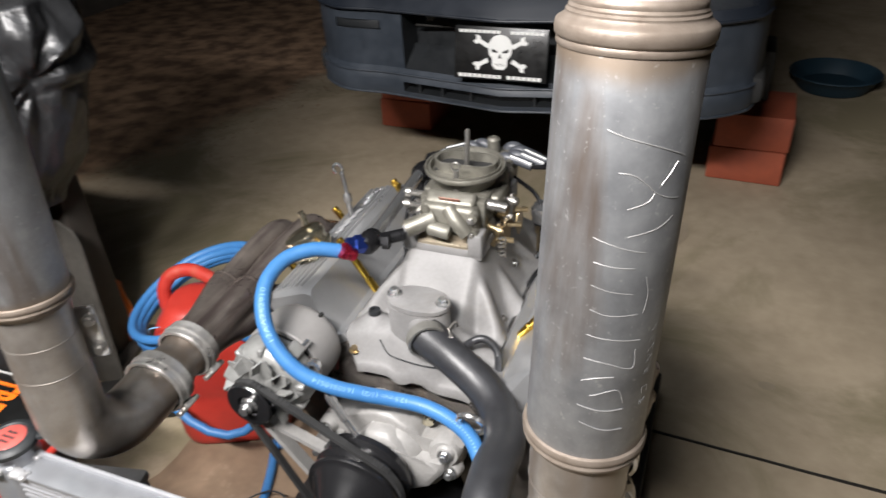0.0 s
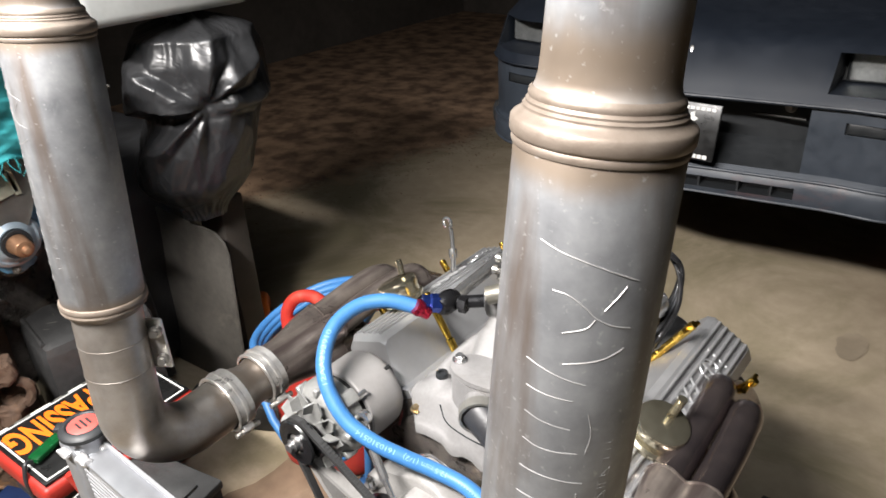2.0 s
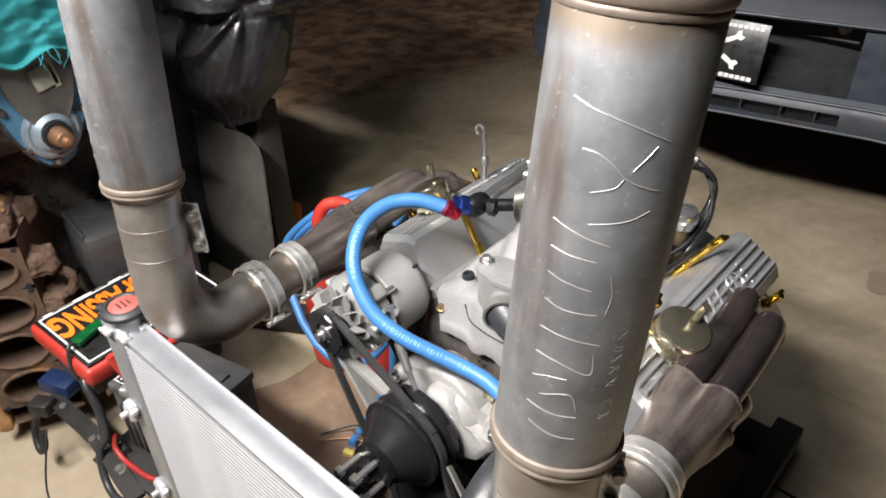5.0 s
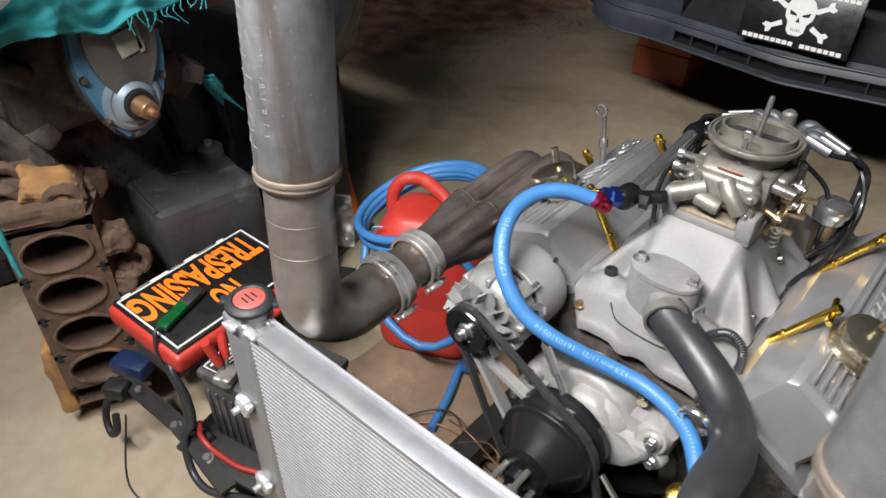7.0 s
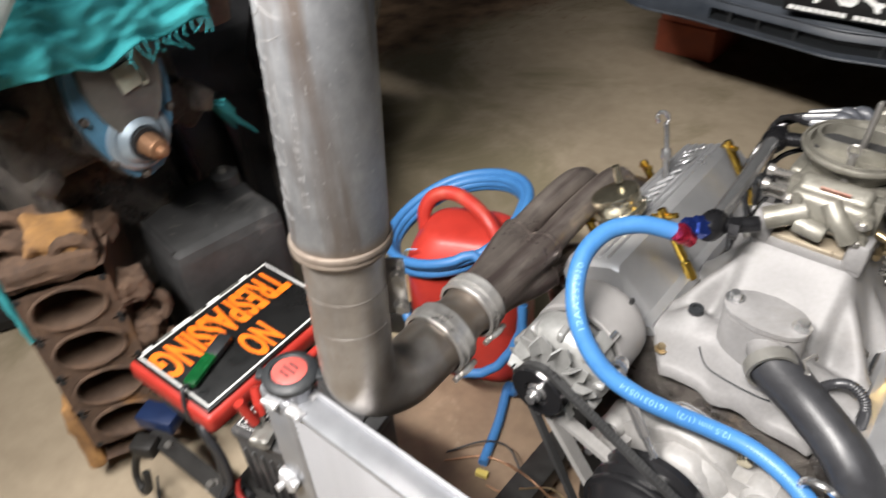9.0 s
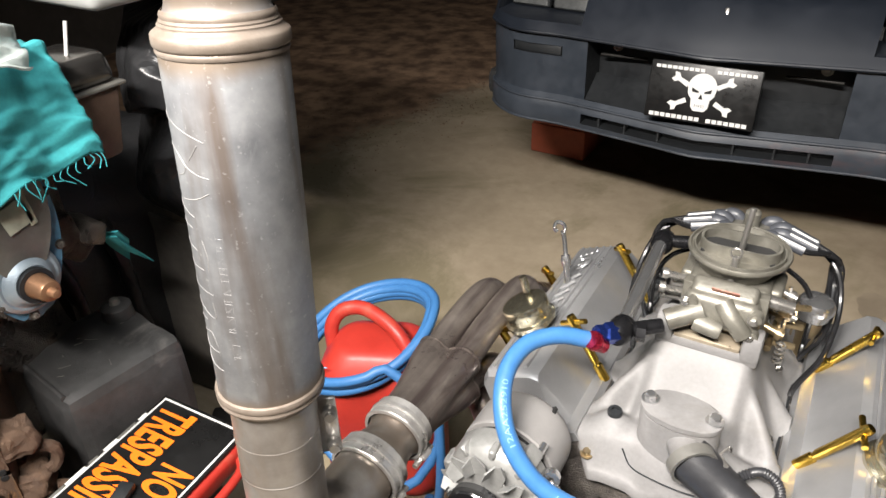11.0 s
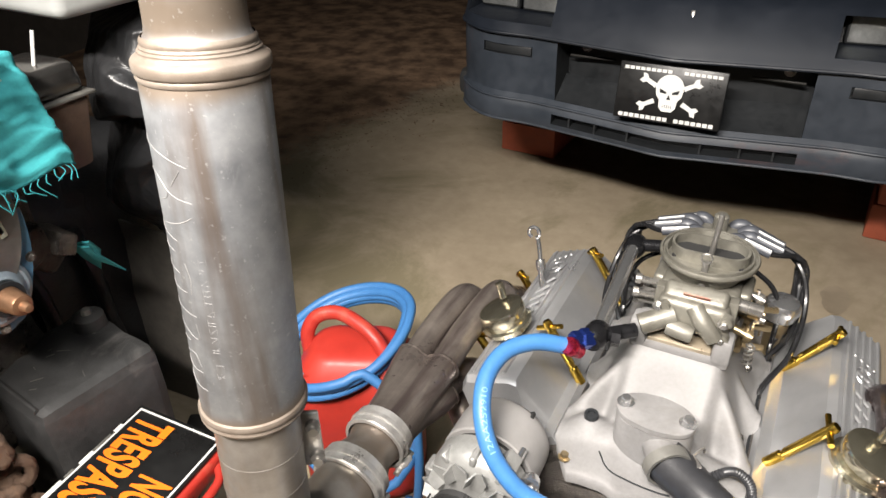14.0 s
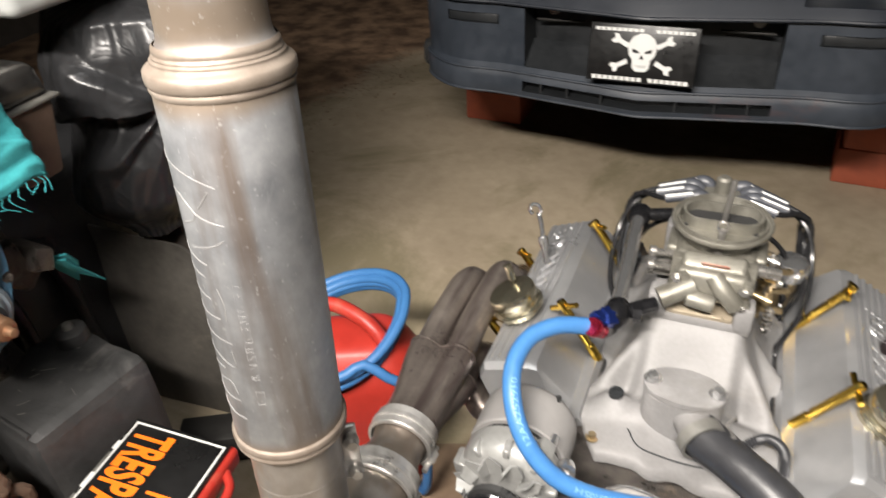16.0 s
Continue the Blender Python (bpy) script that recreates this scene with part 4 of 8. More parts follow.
for p, ax in (((-0.112, -0.321, 0.529), (0, -1, 0.15)), ((0.093, -0.321, 0.538), (0.1, -0.95, 0.2)), ((0.100, -0.321, 0.502), (0, -1, 0.15)), ((0.030, -0.321, 0.454), (0, -1, 0.15)), ((-0.135, -0.321, 0.472), (0, -1, 0.15))):
    part("pump_bolt", bolt(BM(), p, ax, 0.0075, 0.009), CHROME, pump)
part("pump_vent", tube(BM(), [(0.046, -0.250, 0.560), (0.050, -0.268, 0.566), (0.054, -0.288, 0.562)], 0.0095, 10, 5), GOLDCHROME, pump, "brass-tinted bypass tube")
part("pump_gasket", tube(BM(), [(-0.066, -0.262, 0.566), (-0.037, -0.264, 0.585), (0.0, -0.266, 0.582), (0.032, -0.266, 0.569), (0.047, -0.264, 0.545)], 0.0022, 6, 5), CHROME, pump, "bright gasket edge")

# pulleys and belt
PX, PZ = CX - 0.037, 0.497
pl = BM()
lathe(pl, [(0.83 * r_, h_) for r_, h_ in ((0.060, 0.0), (0.078, 0.0), (0.090, -0.006), (0.091, 0.004), (0.080, 0.012), (0.091, 0.021), (0.091, 0.025), (0.082, 0.033), (0.091, 0.042), (0.091, 0.046), (0.089, 0.048), (0.083, 0.049), (0.079, 0.052), (0.038, 0.098), (0.034, 0.102), (0.031, 0.103), (0, 0.103))], (PX, -0.355, PZ), (0, -1, 0), 56)
pul = part("pump_pulley", pl, BLACKGLOSS, engine, "gloss black two-groove water pump pulley")
for k in range(4):
    a = math.pi / 4 + k * math.pi / 2 + 0.3
    st = BM()
    c = Vector((PX + 0.026 * math.cos(a), -0.452, PZ + 0.026 * math.sin(a)))
    lathe(st, [(0, 0), (0.0050, 0), (0.0050, 0.044), (0.0088, 0.044), (0.0088, 0.054), (0.0055, 0.056), (0, 0.056)], c, (0, -1, 0), 8)
    part("pulley_stud", st, CLAMPSTEEL, pul, "steel pulley stud and nut")
part("pulley_hub", lathe(BM(), [(0, 0), (0.038, 0), (0.038, 0.012), (0.020, 0.016), (0.016, 0.030), (0, 0.031)], (PX, -0.447, PZ), (0, -1, 0), 30), BLACKANOD, pul, "black hub")
cp = BM()
lathe(cp, [(0.03, 0), (0.085, 0.0), (0.087, 0.006), (0.076, 0.014), (0.087, 0.022), (0.087, 0.03), (0.07, 0.034), (0.03, 0.034), (0, 0.034)], (CX, -0.345, 0.325), (0, -1, 0), 44)
part("crank_pulley", cp, BLACKGLOSS, engine, "black crank pulley")

ALT = Vector((-0.184, -0.305, 0.630))
al = BM()
lathe(al, [(0, 0.050), (0.040, 0.049), (0.056, 0.044), (0.064, 0.034), (0.0665, 0.024), (0.0665, 0.004), (0.062, 0.002), (0, 0.002)], ALT, (0, -1, 0), 44)
for a in (0.9, 3.3):
    box(al, ALT + Vector((0.069 * math.cos(a), -0.018, 0.069 * math.sin(a))), (0.020, 0.030, 0.024), Matrix.Rotation(-a, 4, "Y"), 0.005)
alt = part("alternator", al, ALTGREY, engine, "silver alternator with open vents")
for k in range(9):
    a = k * 2 * math.pi / 9 + 0.15
    rim_ = box(BM(), ALT + Vector((0.0610 * math.cos(a), -0.035, 0.0610 * math.sin(a))), (0.016, 0.022, 0.009), Matrix.Rotation(-a, 4, "Y"), 0.002, 1)
    part("case_fin", rim_, ALTGREY, alt)
    a += math.pi / 9
    c = ALT + Vector((0.0575 * math.cos(a), -0.0385, 0.0575 * math.sin(a)))
    tw = BM()
    rad_, tan_ = Vector((math.cos(a), -0.55, math.sin(a))).normalized(), Vector((-math.sin(a), 0, math.cos(a)))
    prism(tw, [(-0.009, -0.007), (0.009, -0.010), (0.004, 0.010), (-0.007, 0.006)], c + Vector((0, 0.004, 0)), rad_.cross(tan_), tan_, 0.0052)
    # black plate stands for the shaded opening
    part("vent_window", tw, DARKHOLE, alt)
fan = BM()
lathe(fan, [(0, 0), (0.040, 0), (0.041, 0.0015), (0.040, 0.003), (0, 0.003)], ALT + Vector((0, -0.054, 0)), (0, -1, 0), 33)
fan_disc = part("cooling_fan", fan, ALTGREY, alt, "bright pressed fan with bent blades")
for k in range(11):
    a = 2 * math.pi * k / 11 + 0.1
    m_ = Matrix.Translation(ALT + Vector((0, -0.0565, 0))) @ Matrix.Rotation(-a, 4, "Y")
    t = BM()
    prism(t, [(0.036, -0.012), (0.052, -0.012), (0.067, 0.000), (0.060, 0.008), (0.036, 0.008)], (0, 0, 0), (1, 0, 0), (0, 0, 1), 0.0022)
    prism(t, [(0.036, 0.0), (0.062, 0.0), (0.057, 0.017), (0.040, 0.017)], (0, 0, 0.008), (1, 0, 0), (0, -1, 0.35), 0.0022)
    t.transform(m_)
    part("fan_blade", t, ALTGREY, fan_disc)
ap = BM()
lathe(ap, [(0.012, 0), (0.036, 0.0), (0.038, 0.003), (0.030, 0.010), (0.038, 0.017), (0.036, 0.020), (0.018, 0.020), (0.016, 0.016), (0, 0.016)], ALT + Vector((0, -0.073, 0)), (0, -1, 0), 36)
apu = part("alternator_pulley", ap, BLACKGLOSS, alt, "black alternator pulley")
nut = BM()
lathe(nut, [(0, 0.014), (0.014, 0.014), (0.014, 0.017), (0.0105, 0.017), (0.0105, 0.026), (0.0075, 0.026), (0.0075, 0.034), (0, 0.034)], ALT + Vector((0, -0.073, 0)), (0, -1, 0), 12)
part("pulley_nut", nut, CHROME, apu, "bright pulley nut")
band_ = lathe(BM(), [(0.0600, -0.002), (0.0600, 0.010)], ALT, (0, 1, 0), 44)
# black band gives the shade between the case halves
part("stator_gap", band_, DARKHOLE, alt, "dark gap between the two halves")
ash = BM()
lathe(ash, [(0, 0.084), (0.052, 0.0838), (0.0620, 0.080), (0.0665, 0.073), (0.0680, 0.062), (0.0680, 0.030), (0.0680, 0.008), (0.0660, 0.006), (0, 0.006)], ALT, (0.0, 1, 0.0), 48)
shell = part("rear_cover", ash, mat("grey_alternator_shell", (0.285, 0.275, 0.268), (0.24, 0.232, 0.226), 0.50, 0.10, 90, 10, 0.06), alt, "smooth grey rear shell")
part("through_bolt", tube(BM(), [ALT + Vector((0.050, -0.040, 0.052)), ALT + Vector((0.050, 0.012, 0.052))], 0.0055, 10, raw=True), CHROME, alt, "bright through bolt")
part("shell_notch", box(BM(), ALT + Vector((0.036, 0.074, 0.052)), (0.010, 0.012, 0.006), Matrix.Rotation(-0.6, 4, "Y"), 0.001), DARKHOLE, shell)
# belt run round the three pulleys
loop = []
for cx_, cz_, r, a0, a1 in ((ALT.x, ALT.z, 0.033, 60, 205), (CX, 0.325, 0.082, 185, 355), (PX + 0.002, PZ, 0.0715, -5, 58)):
    for k in range(11):
        a = radians(a0 + (a1 - a0) * k / 10)
        loop.append((cx_ + r * math.cos(a), -0.384, cz_ + r * math.sin(a)))
bl = BM()
tube(bl, loop, 0.005, 4, 1, True, flat=(0.0052, 0.0036))
belt = part("drive_belt", bl, BELTRUBBER, engine, "toothed black drive belt")
sm_ = smooth_path(loop, 6, True)
tooth = BM()
for k in range(0, len(sm_) - 1):
    a, c = sm_[k], sm_[k + 1]
    seg_n = max(1, int((c - a).length / 0.0052))
    for q in range(seg_n):
        o = a.lerp(c, q / seg_n)
        d_ = (c - a).normalized()
        nn_ = Vector((d_.z, 0, -d_.x))
        box(tooth, o + nn_ * 0.0040, (0.0024, 0.0090, 0.0016), Matrix((d_, Vector((0, 1, 0)), nn_)).transposed().to_4x4())
tagged(part("belt_teeth", tooth, BELTRUBBER, belt), kind="stuff")
# alternator brackets
br = BM()
for p0, p1, w in (((-0.185, -0.372, 0.585), (-0.095, -0.352, 0.405), 0.011), ((-0.185, -0.372, 0.585), (-0.055, -0.350, 0.500), 0.009), ((-0.095, -0.352, 0.405), (-0.055, -0.350, 0.500), 0.008)):
    tube(br, [p0, p1], w, raw=True, flat=(w, 0.004))
    for p in (p0, p1):
        lathe(br, [(0, -0.006), (w * 1.15, -0.006), (w * 1.15, 0.006), (0, 0.006)], p, (0, 1, 0), 16)
brk = part("alternator_bracket", br, PUMPALU, engine, "polished triangular alternator bracket")
for p in ((-0.185, -0.380, 0.585), (-0.095, -0.360, 0.405), (-0.055, -0.358, 0.500)):
    part("bracket_bolt", bolt(BM(), p, (0, -1, 0), 0.007, 0.008), CHROME, brk)
link_ = BM()
tube(link_, [(-0.105, -0.325, 0.655), (-0.085, -0.335, 0.625)], 0.005, 10, raw=True)
tube(link_, [(-0.085, -0.335, 0.625), (-0.055, -0.345, 0.590)], 0.0072, 8, raw=True)
tube(link_, [(-0.055, -0.345, 0.590), (-0.030, -0.352, 0.562)], 0.005, 10, raw=True)
for p in ((-0.112, -0.322, 0.662), (-0.024, -0.354, 0.556)):
    lathe(link_, [(0.005, -0.006), (0.012, -0.006), (0.013, 0.0), (0.012, 0.006), (0.005, 0.006)], p, (0.3, -1, 0.2), 18)
part("adjuster_rod", link_, CHROME, engine, "bright threaded adjuster rod")

# dipstick with a hooked top
ds = BM()
tube(ds, [(-0.235, 0.02, 0.52), (-0.262, 0.05, 0.66), (-0.280, 0.072, 0.725)], 0.0055, 10, 5)
tube(ds, [(-0.280, 0.072, 0.725), (-0.286, 0.079, 0.750), (-0.291, 0.082, 0.768)], 0.0042, 8, 5)
tube(ds, [(-0.2975 + 0.0095 * math.cos(a), 0.080, 0.779 + 0.0105 * math.sin(a)) for a in [k * math.pi / 7 - 1.1 for k in range(13)]], 0.0034, 8, 2)
lathe(ds, [(0, -0.009), (0.008, -0.009), (0.009, 0), (0.008, 0.009), (0, 0.009)], (-0.279, 0.071, 0.722), (-0.3, 0.3, 1), 14)
bmesh.ops.translate(ds, vec=(0.022, 0.014, -0.008), verts=ds.verts)
part("dipstick", ds, CHROME, engine, "chrome dipstick with a hooked end")

# ---- carburettor ----
CY = 0.020
carb = part("carburettor", box(BM(), (CX, CY + 0.004, 0.760), (0.116, 0.150, 0.022), bevel=0.006), ZINC, engine, "dull zinc four-barrel carburettor")
for s in (-1, 1):
    for t in (-1, 1):
        part("flange_ear", box(BM(), (CX - 0.008 + s * 0.057, CY + t * 0.090, 0.762), (0.026, 0.034, 0.042), None, 0.006, 2), CASTALU, carb)
part("mounting_flange", box(BM(), (CX - 0.008, CY, 0.743), (0.138, 0.208, 0.020), None, 0.005, 2), CASTALU, carb, "cast mounting flange")
part("flange_trough", box(BM(), (CX - 0.008, CY - 0.090, 0.7560), (0.088, 0.026, 0.010), Matrix.Rotation(0.22, 4, "X"), 0.003, 2), TROUGH, carb, "tan machined face between the flange ears")
part("trough_wall", box(BM(), (CX - 0.008, CY - 0.074, 0.766), (0.088, 0.006, 0.020), None, 0.002), TROUGH, carb)
tb = BM()
box(tb, (CX, CY, 0.770), (0.112, 0.130, 0.022), None, 0.006)
box(tb, (CX, CY, 0.785), (0.108, 0.105, 0.075), None, 0.008)
for s in (-1, 1):
    box(tb, (CX + s * 0.058, CY, 0.80), (0.02, 0.06, 0.03), None, 0.006)
lathe(tb, [(0.048, 0.0), (0.061, 0.021), (0.0675, 0.025), (0.0690, 0.030), (0.0674, 0.033), (0.0654, 0.033), (0.0645, 0.029), (0.0612, 0.028), (0.0607, 0.034), (0.0586, 0.034), (0.056, 0.022), (0.0, 0.020)], (CX, CY, 0.822), (0, 0, 1), 56)
part("main_body", tb, ZINC, carb, "main body with its round air horn", angle=50)
# choke tower walls
ct = BM()
oval = rounded(0.108, 0.054, 0.026, 7)
inner = rounded(0.101, 0.047, 0.0225, 7)
lo_o, hi_o = [ct.verts.new((CX + a, CY + 0.006 + c, 0.84)) for a, c in oval], [ct.verts.new((CX + a, CY + 0.006 + c, 0.861)) for a, c in oval]
lo_i, hi_i = [ct.verts.new((CX + a, CY + 0.006 + c, 0.80)) for a, c in inner], [ct.verts.new((CX + a, CY + 0.006 + c, 0.861)) for a, c in inner]
for k in range(len(oval)):
    j = (k + 1) % len(oval)
    ct.faces.new((lo_o[k], lo_o[j], hi_o[j], hi_o[k]))
    ct.faces.new((hi_o[k], hi_o[j], hi_i[j], hi_i[k]))
    ct.faces.new((hi_i[k], hi_i[j], lo_i[j], lo_i[k]))
part("choke_tower", ct, ZINC, carb)
# black plate takes the place of the shaded depth of the throat
part("throat", box(BM(), (CX, CY + 0.006, 0.8445), (0.098, 0.044, 0.004)), DARKHOLE, carb, "dark open throat")
for s in (-1, 1):
    part("barrel", lathe(BM(), [(0, 0), (0.012, 0), (0.012, 0.003), (0, 0.003)], (CX + s * 0.028, CY + 0.052, 0.8425), (0, 0, 1), 24), DARKHOLE, carb)
st = BM()
lathe(st, [(0, 0), (0.0042, 0), (0.0042, 0.072), (0.003, 0.075), (0, 0.075)], (CX + 0.002, CY, 0.842), (0.06, 0.0, 1), 10)
part("air_cleaner_stud", st, CLAMPSTEEL, carb, "upright steel stud")
cot = BM()
tube(cot, [(CX + 0.002, CY - 0.052, 0.826), (CX + 0.002, CY - 0.048, 0.866)], 0.0048, 8, raw=True)
tube(cot, [(CX + 0.002 + 0.007 * math.cos(a), CY - 0.050, 0.872 + 0.008 * math.sin(a)) for a in [k * math.pi / 5 for k in range(10)]], 0.0016, 6, 1, True)
part("vent_tube", cot, CLAMPSTEEL, carb)
# fuel bowls and metering blocks
for t in (-1, 1):
    yb = CY + t * 0.060
    part("metering_block", box(BM(), (CX, yb, 0.798), (0.112, 0.018, 0.052), None, 0.003), ZINC, carb)
    fb = BM()
    box(fb, (CX, CY + t * 0.080, 0.799), (0.106, 0.036, 0.048), None, 0.010, 3, (0.88, 0.85))
    neck_ = box(BM(), (CX, CY + t * 0.072, 0.824), (0.086, 0.030, 0.018), Matrix.Rotation(t * -0.55, 4, "X"), 0.008, 3)
    inlet_ = tube(BM(), [(CX - 0.022, CY + t * 0.094, 0.800), (CX - 0.062, CY + t * 0.116, 0.784)], 0.0150, 16, raw=True)
    arm_ = tube(BM(), [(CX + 0.002, CY + t * 0.090, 0.818), (CX + 0.018, CY + t * 0.100, 0.802), (CX + 0.036, CY + t * 0.102, 0.782)], 0.0125, 14, 5)
    valve_ = lathe(BM(), [(0, -0.018), (0.0105, -0.018), (0.012, -0.014), (0.012, 0.014), (0.0105, 0.018), (0, 0.018)], (CX - 0.010, CY + t * 0.106, 0.784), (1, 0, -0.15), 16)

    bowl = part("fuel_bowl", fb, ZINC, carb, "boxy cast fuel bowl")
    for nm_, b_ in (("float_valve", valve_), ("inlet_boss", inlet_), ("cast_arm", arm_), ("bowl_neck", neck_)):
        part(nm_, b_, ZINC, bowl)
    for dx_, dz_ in ((-0.044, 0.782), (0.046, 0.782), (0.046, 0.812), (-0.036, 0.812)):
        part("screw_boss", lathe(BM(), [(0.0085, 0), (0.0080, 0.012), (0, 0.012)], (CX + dx_, CY + t * 0.091, dz_), (0, t, 0), 12), ZINC, bowl)
    for a, c in ((-0.046, -0.029), (0.046, -0.029), (-0.046, 0.026), (0.046, 0.020)):
        part("bowl_screw", bolt(BM(), (CX + a * 0.95, CY + t * 0.100, 0.798 + 0.55 * c), (0, t, 0), 0.0055, 0.006), CLAMPSTEEL, bowl)
    if t < 0:
        part("name_plate", box(BM(), (CX + 0.002, CY - 0.0840, 0.8300), (0.036, 0.002, 0.011), Matrix.Rotation(0.55, 4, "X"), 0.0008), mat("worn_red_plate", (0.30, 0.12, 0.09), (0.22, 0.14, 0.10), 0.5, 0.3, 200, 60), bowl, "worn red maker's plate")
# linkage, springs and screws on both flanks
lk = BM()
tube(lk, [(CX + 0.066, CY - 0.06, 0.742), (CX + 0.072, CY + 0.06, 0.742)], 0.005, 8, raw=True)
prism(lk, [(0, -0.02), (0.03, -0.012), (0.04, 0.014), (0.02, 0.032), (-0.01, 0.02)], (CX + 0.078, CY - 0.04, 0.745), (0, 1, 0), (0, 0, 1), 0.003)
prism(lk, [(0, -0.02), (0.02, -0.015), (0.03, 0.02), (0.0, 0.03), (-0.015, 0.01)], (CX + 0.088, CY + 0.01, 0.745), (0, 1, 0), (0, 0, 1), 0.003)
for k in range(3):
    tube(lk, [(CX + 0.070 + 0.008 * k, CY - 0.055 + 0.03 * k, 0.752 + 0.012 * k), (CX + 0.098 + 0.004 * k, CY - 0.048 + 0.03 * k, 0.748 + 0.014 * k)], 0.0048, 8, raw=True)
lathe(lk, [(0, 0), (0.009, 0), (0.009, 0.014), (0.006, 0.016), (0, 0.016)], (CX + 0.070, CY - 0.035, 0.795), (1, -0.2, 0), 14)
for y_, z_, r_, l_ in ((-0.050, 0.772, 0.0060, 0.030), (-0.028, 0.790, 0.0050, 0.040), (-0.006, 0.774, 0.0070, 0.026), (0.018, 0.792, 0.0055, 0.034), (0.040, 0.778, 0.0060, 0.030)):
    lever = BM()
    tube(lever, [(CX + 0.052, CY + y_, z_), (CX + 0.052 + l_, CY + y_ - 0.006, z_ - 0.006)], r_, 10, raw=True)
    lathe(lever, [(0, -0.004), (r_ * 1.6, -0.004), (r_ * 1.7, 0.0), (r_ * 1.6, 0.004), (0, 0.004)], (CX + 0.052 + l_ * 0.8, CY + y_ - 0.005, z_ - 0.005), (1, -0.2, -0.2), 10)
    prism(lever, [(-0.006, -0.016), (0.010, -0.012), (0.012, 0.010), (0.0, 0.018), (-0.009, 0.006)], (CX + 0.056 + l_ * 0.55, CY + y_, z_ - 0.010), (0, 1, 0.2), (0, -0.2, 1), 0.0026)
    part("throttle_lever", lever, BRASS if r_ > 0.0058 else CLAMPSTEEL, carb)
part("throttle_linkage", lk, BRASS, carb, "worn plated throttle linkage")
sp = BM()
tube(sp, [(CX + 0.082 + 0.006 * math.cos(a), CY - 0.062 + 0.006 * math.sin(a), 0.722 + 0.0009 * k) for k, a in enumerate([i * 0.7 for i in range(44)])], 0.0014, 5, 1, raw=True)
part("return_spring", sp, CLAMPSTEEL, carb)
vac = BM()
tube(vac, [(CX + 0.050, CY - 0.05, 0.812), (CX + 0.085, CY - 0.045, 0.806)], 0.009, 12, raw=True)
part("vacuum_tube", vac, CLAMPSTEEL, carb)
lk2 = BM()
for dz, dy in ((0.812, -0.045), (0.795, -0.055), (0.775, -0.04)):
    tube(lk2, [(CX - 0.052, CY + dy, dz), (CX - 0.084, CY + dy - 0.008, dz + 0.004)], 0.0055, 8, raw=True)
    lathe(lk2, [(0, 0), (0.008, 0), (0.008, 0.008), (0, 0.008)], (CX - 0.080, CY + dy - 0.007, dz + 0.004), (-1, -0.2, 0.1), 10)
box(lk2, (CX - 0.068, CY - 0.03, 0.79), (0.022, 0.02, 0.02), None, 0.004)
part("choke_linkage", lk2, CLAMPSTEEL, carb)
pr = BM()
lathe(pr, [(0, -0.05), (0.012, -0.05), (0.015, 0), (0.018, 0.002), (0.019, 0.026), (0, 0.026)], (CX + 0.112, CY + 0.112, 0.672), (0.05, 0, 1), 20)
pot = part("regulator_base", pr, BRASS, carb, "brass regulator foot")
pr = BM()
lathe(pr, [(0.014, 0.0), (0.025, 0.002), (0.026, 0.014), (0.0285, 0.016), (0.0285, 0.024), (0.024, 0.032), (0.012, 0.037), (0, 0.038)], (CX + 0.113, CY + 0.112, 0.698), (0.05, 0, 1), 28)
part("regulator_cap", pr, CHROME, pot, "chrome domed regulator")

carb.location.x += 0.008

# ---- fuel log along the left flank of the carburettor ----
log = thing("fuel_log", (-0.105, 0.0, 0.70), "black and chrome fuel line log beside the carburettor", "fuel line")
part("log_tube", tube(BM(), [(-0.095, -0.120, 0.775), (-0.106, 0.105, 0.778)], 0.0108, 18, raw=True), CHROME, log, "chrome tube")
for y in (-0.135, 0.118):
    part("tee_fitting", lathe(BM(), [(0, -0.020), (0.013, -0.020), (0.0170, -0.014), (0.0185, -0.004), (0.0185, 0.004), (0.0170, 0.014), (0.013, 0.020), (0, 0.020)], (-0.094 - 0.012 * (y > 0), y, 0.775), (0.05, 1, 0), 20), BLACKANOD, log, "black hex fitting")
part("feed_arm", tube(BM(), [(-0.092, -0.136, 0.775), (CX - 0.058, CY - 0.121, 0.776)], 0.0105, 16, raw=True), BLACKANOD, log, "black feed arm to the front bowl")
part("feed_nut", lathe(BM(), [(0, 0), (0.0135, 0), (0.0135, 0.012), (0, 0.012)], (-0.074, -0.1285, 0.7753), (0.98, 0.2, 0), 6), BLACKANOD, log)
part("feed_arm", tube(BM(), [(-0.100, 0.120, 0.778), (CX - 0.058, CY + 0.118, 0.778)], 0.0105, 16, raw=True), BLACKANOD, log, "black feed arm to the rear bowl")
part("blue_nut", lathe(BM(), [(0, 0), (0.0150, 0), (0.0150, 0.016), (0.0120, 0.019), (0.0120, 0.030), (0, 0.030)], (-0.098, -0.147, 0.777), (-0.62, -0.70, 0.22), 6), BLUEANOD, log, "blue anodised nut")

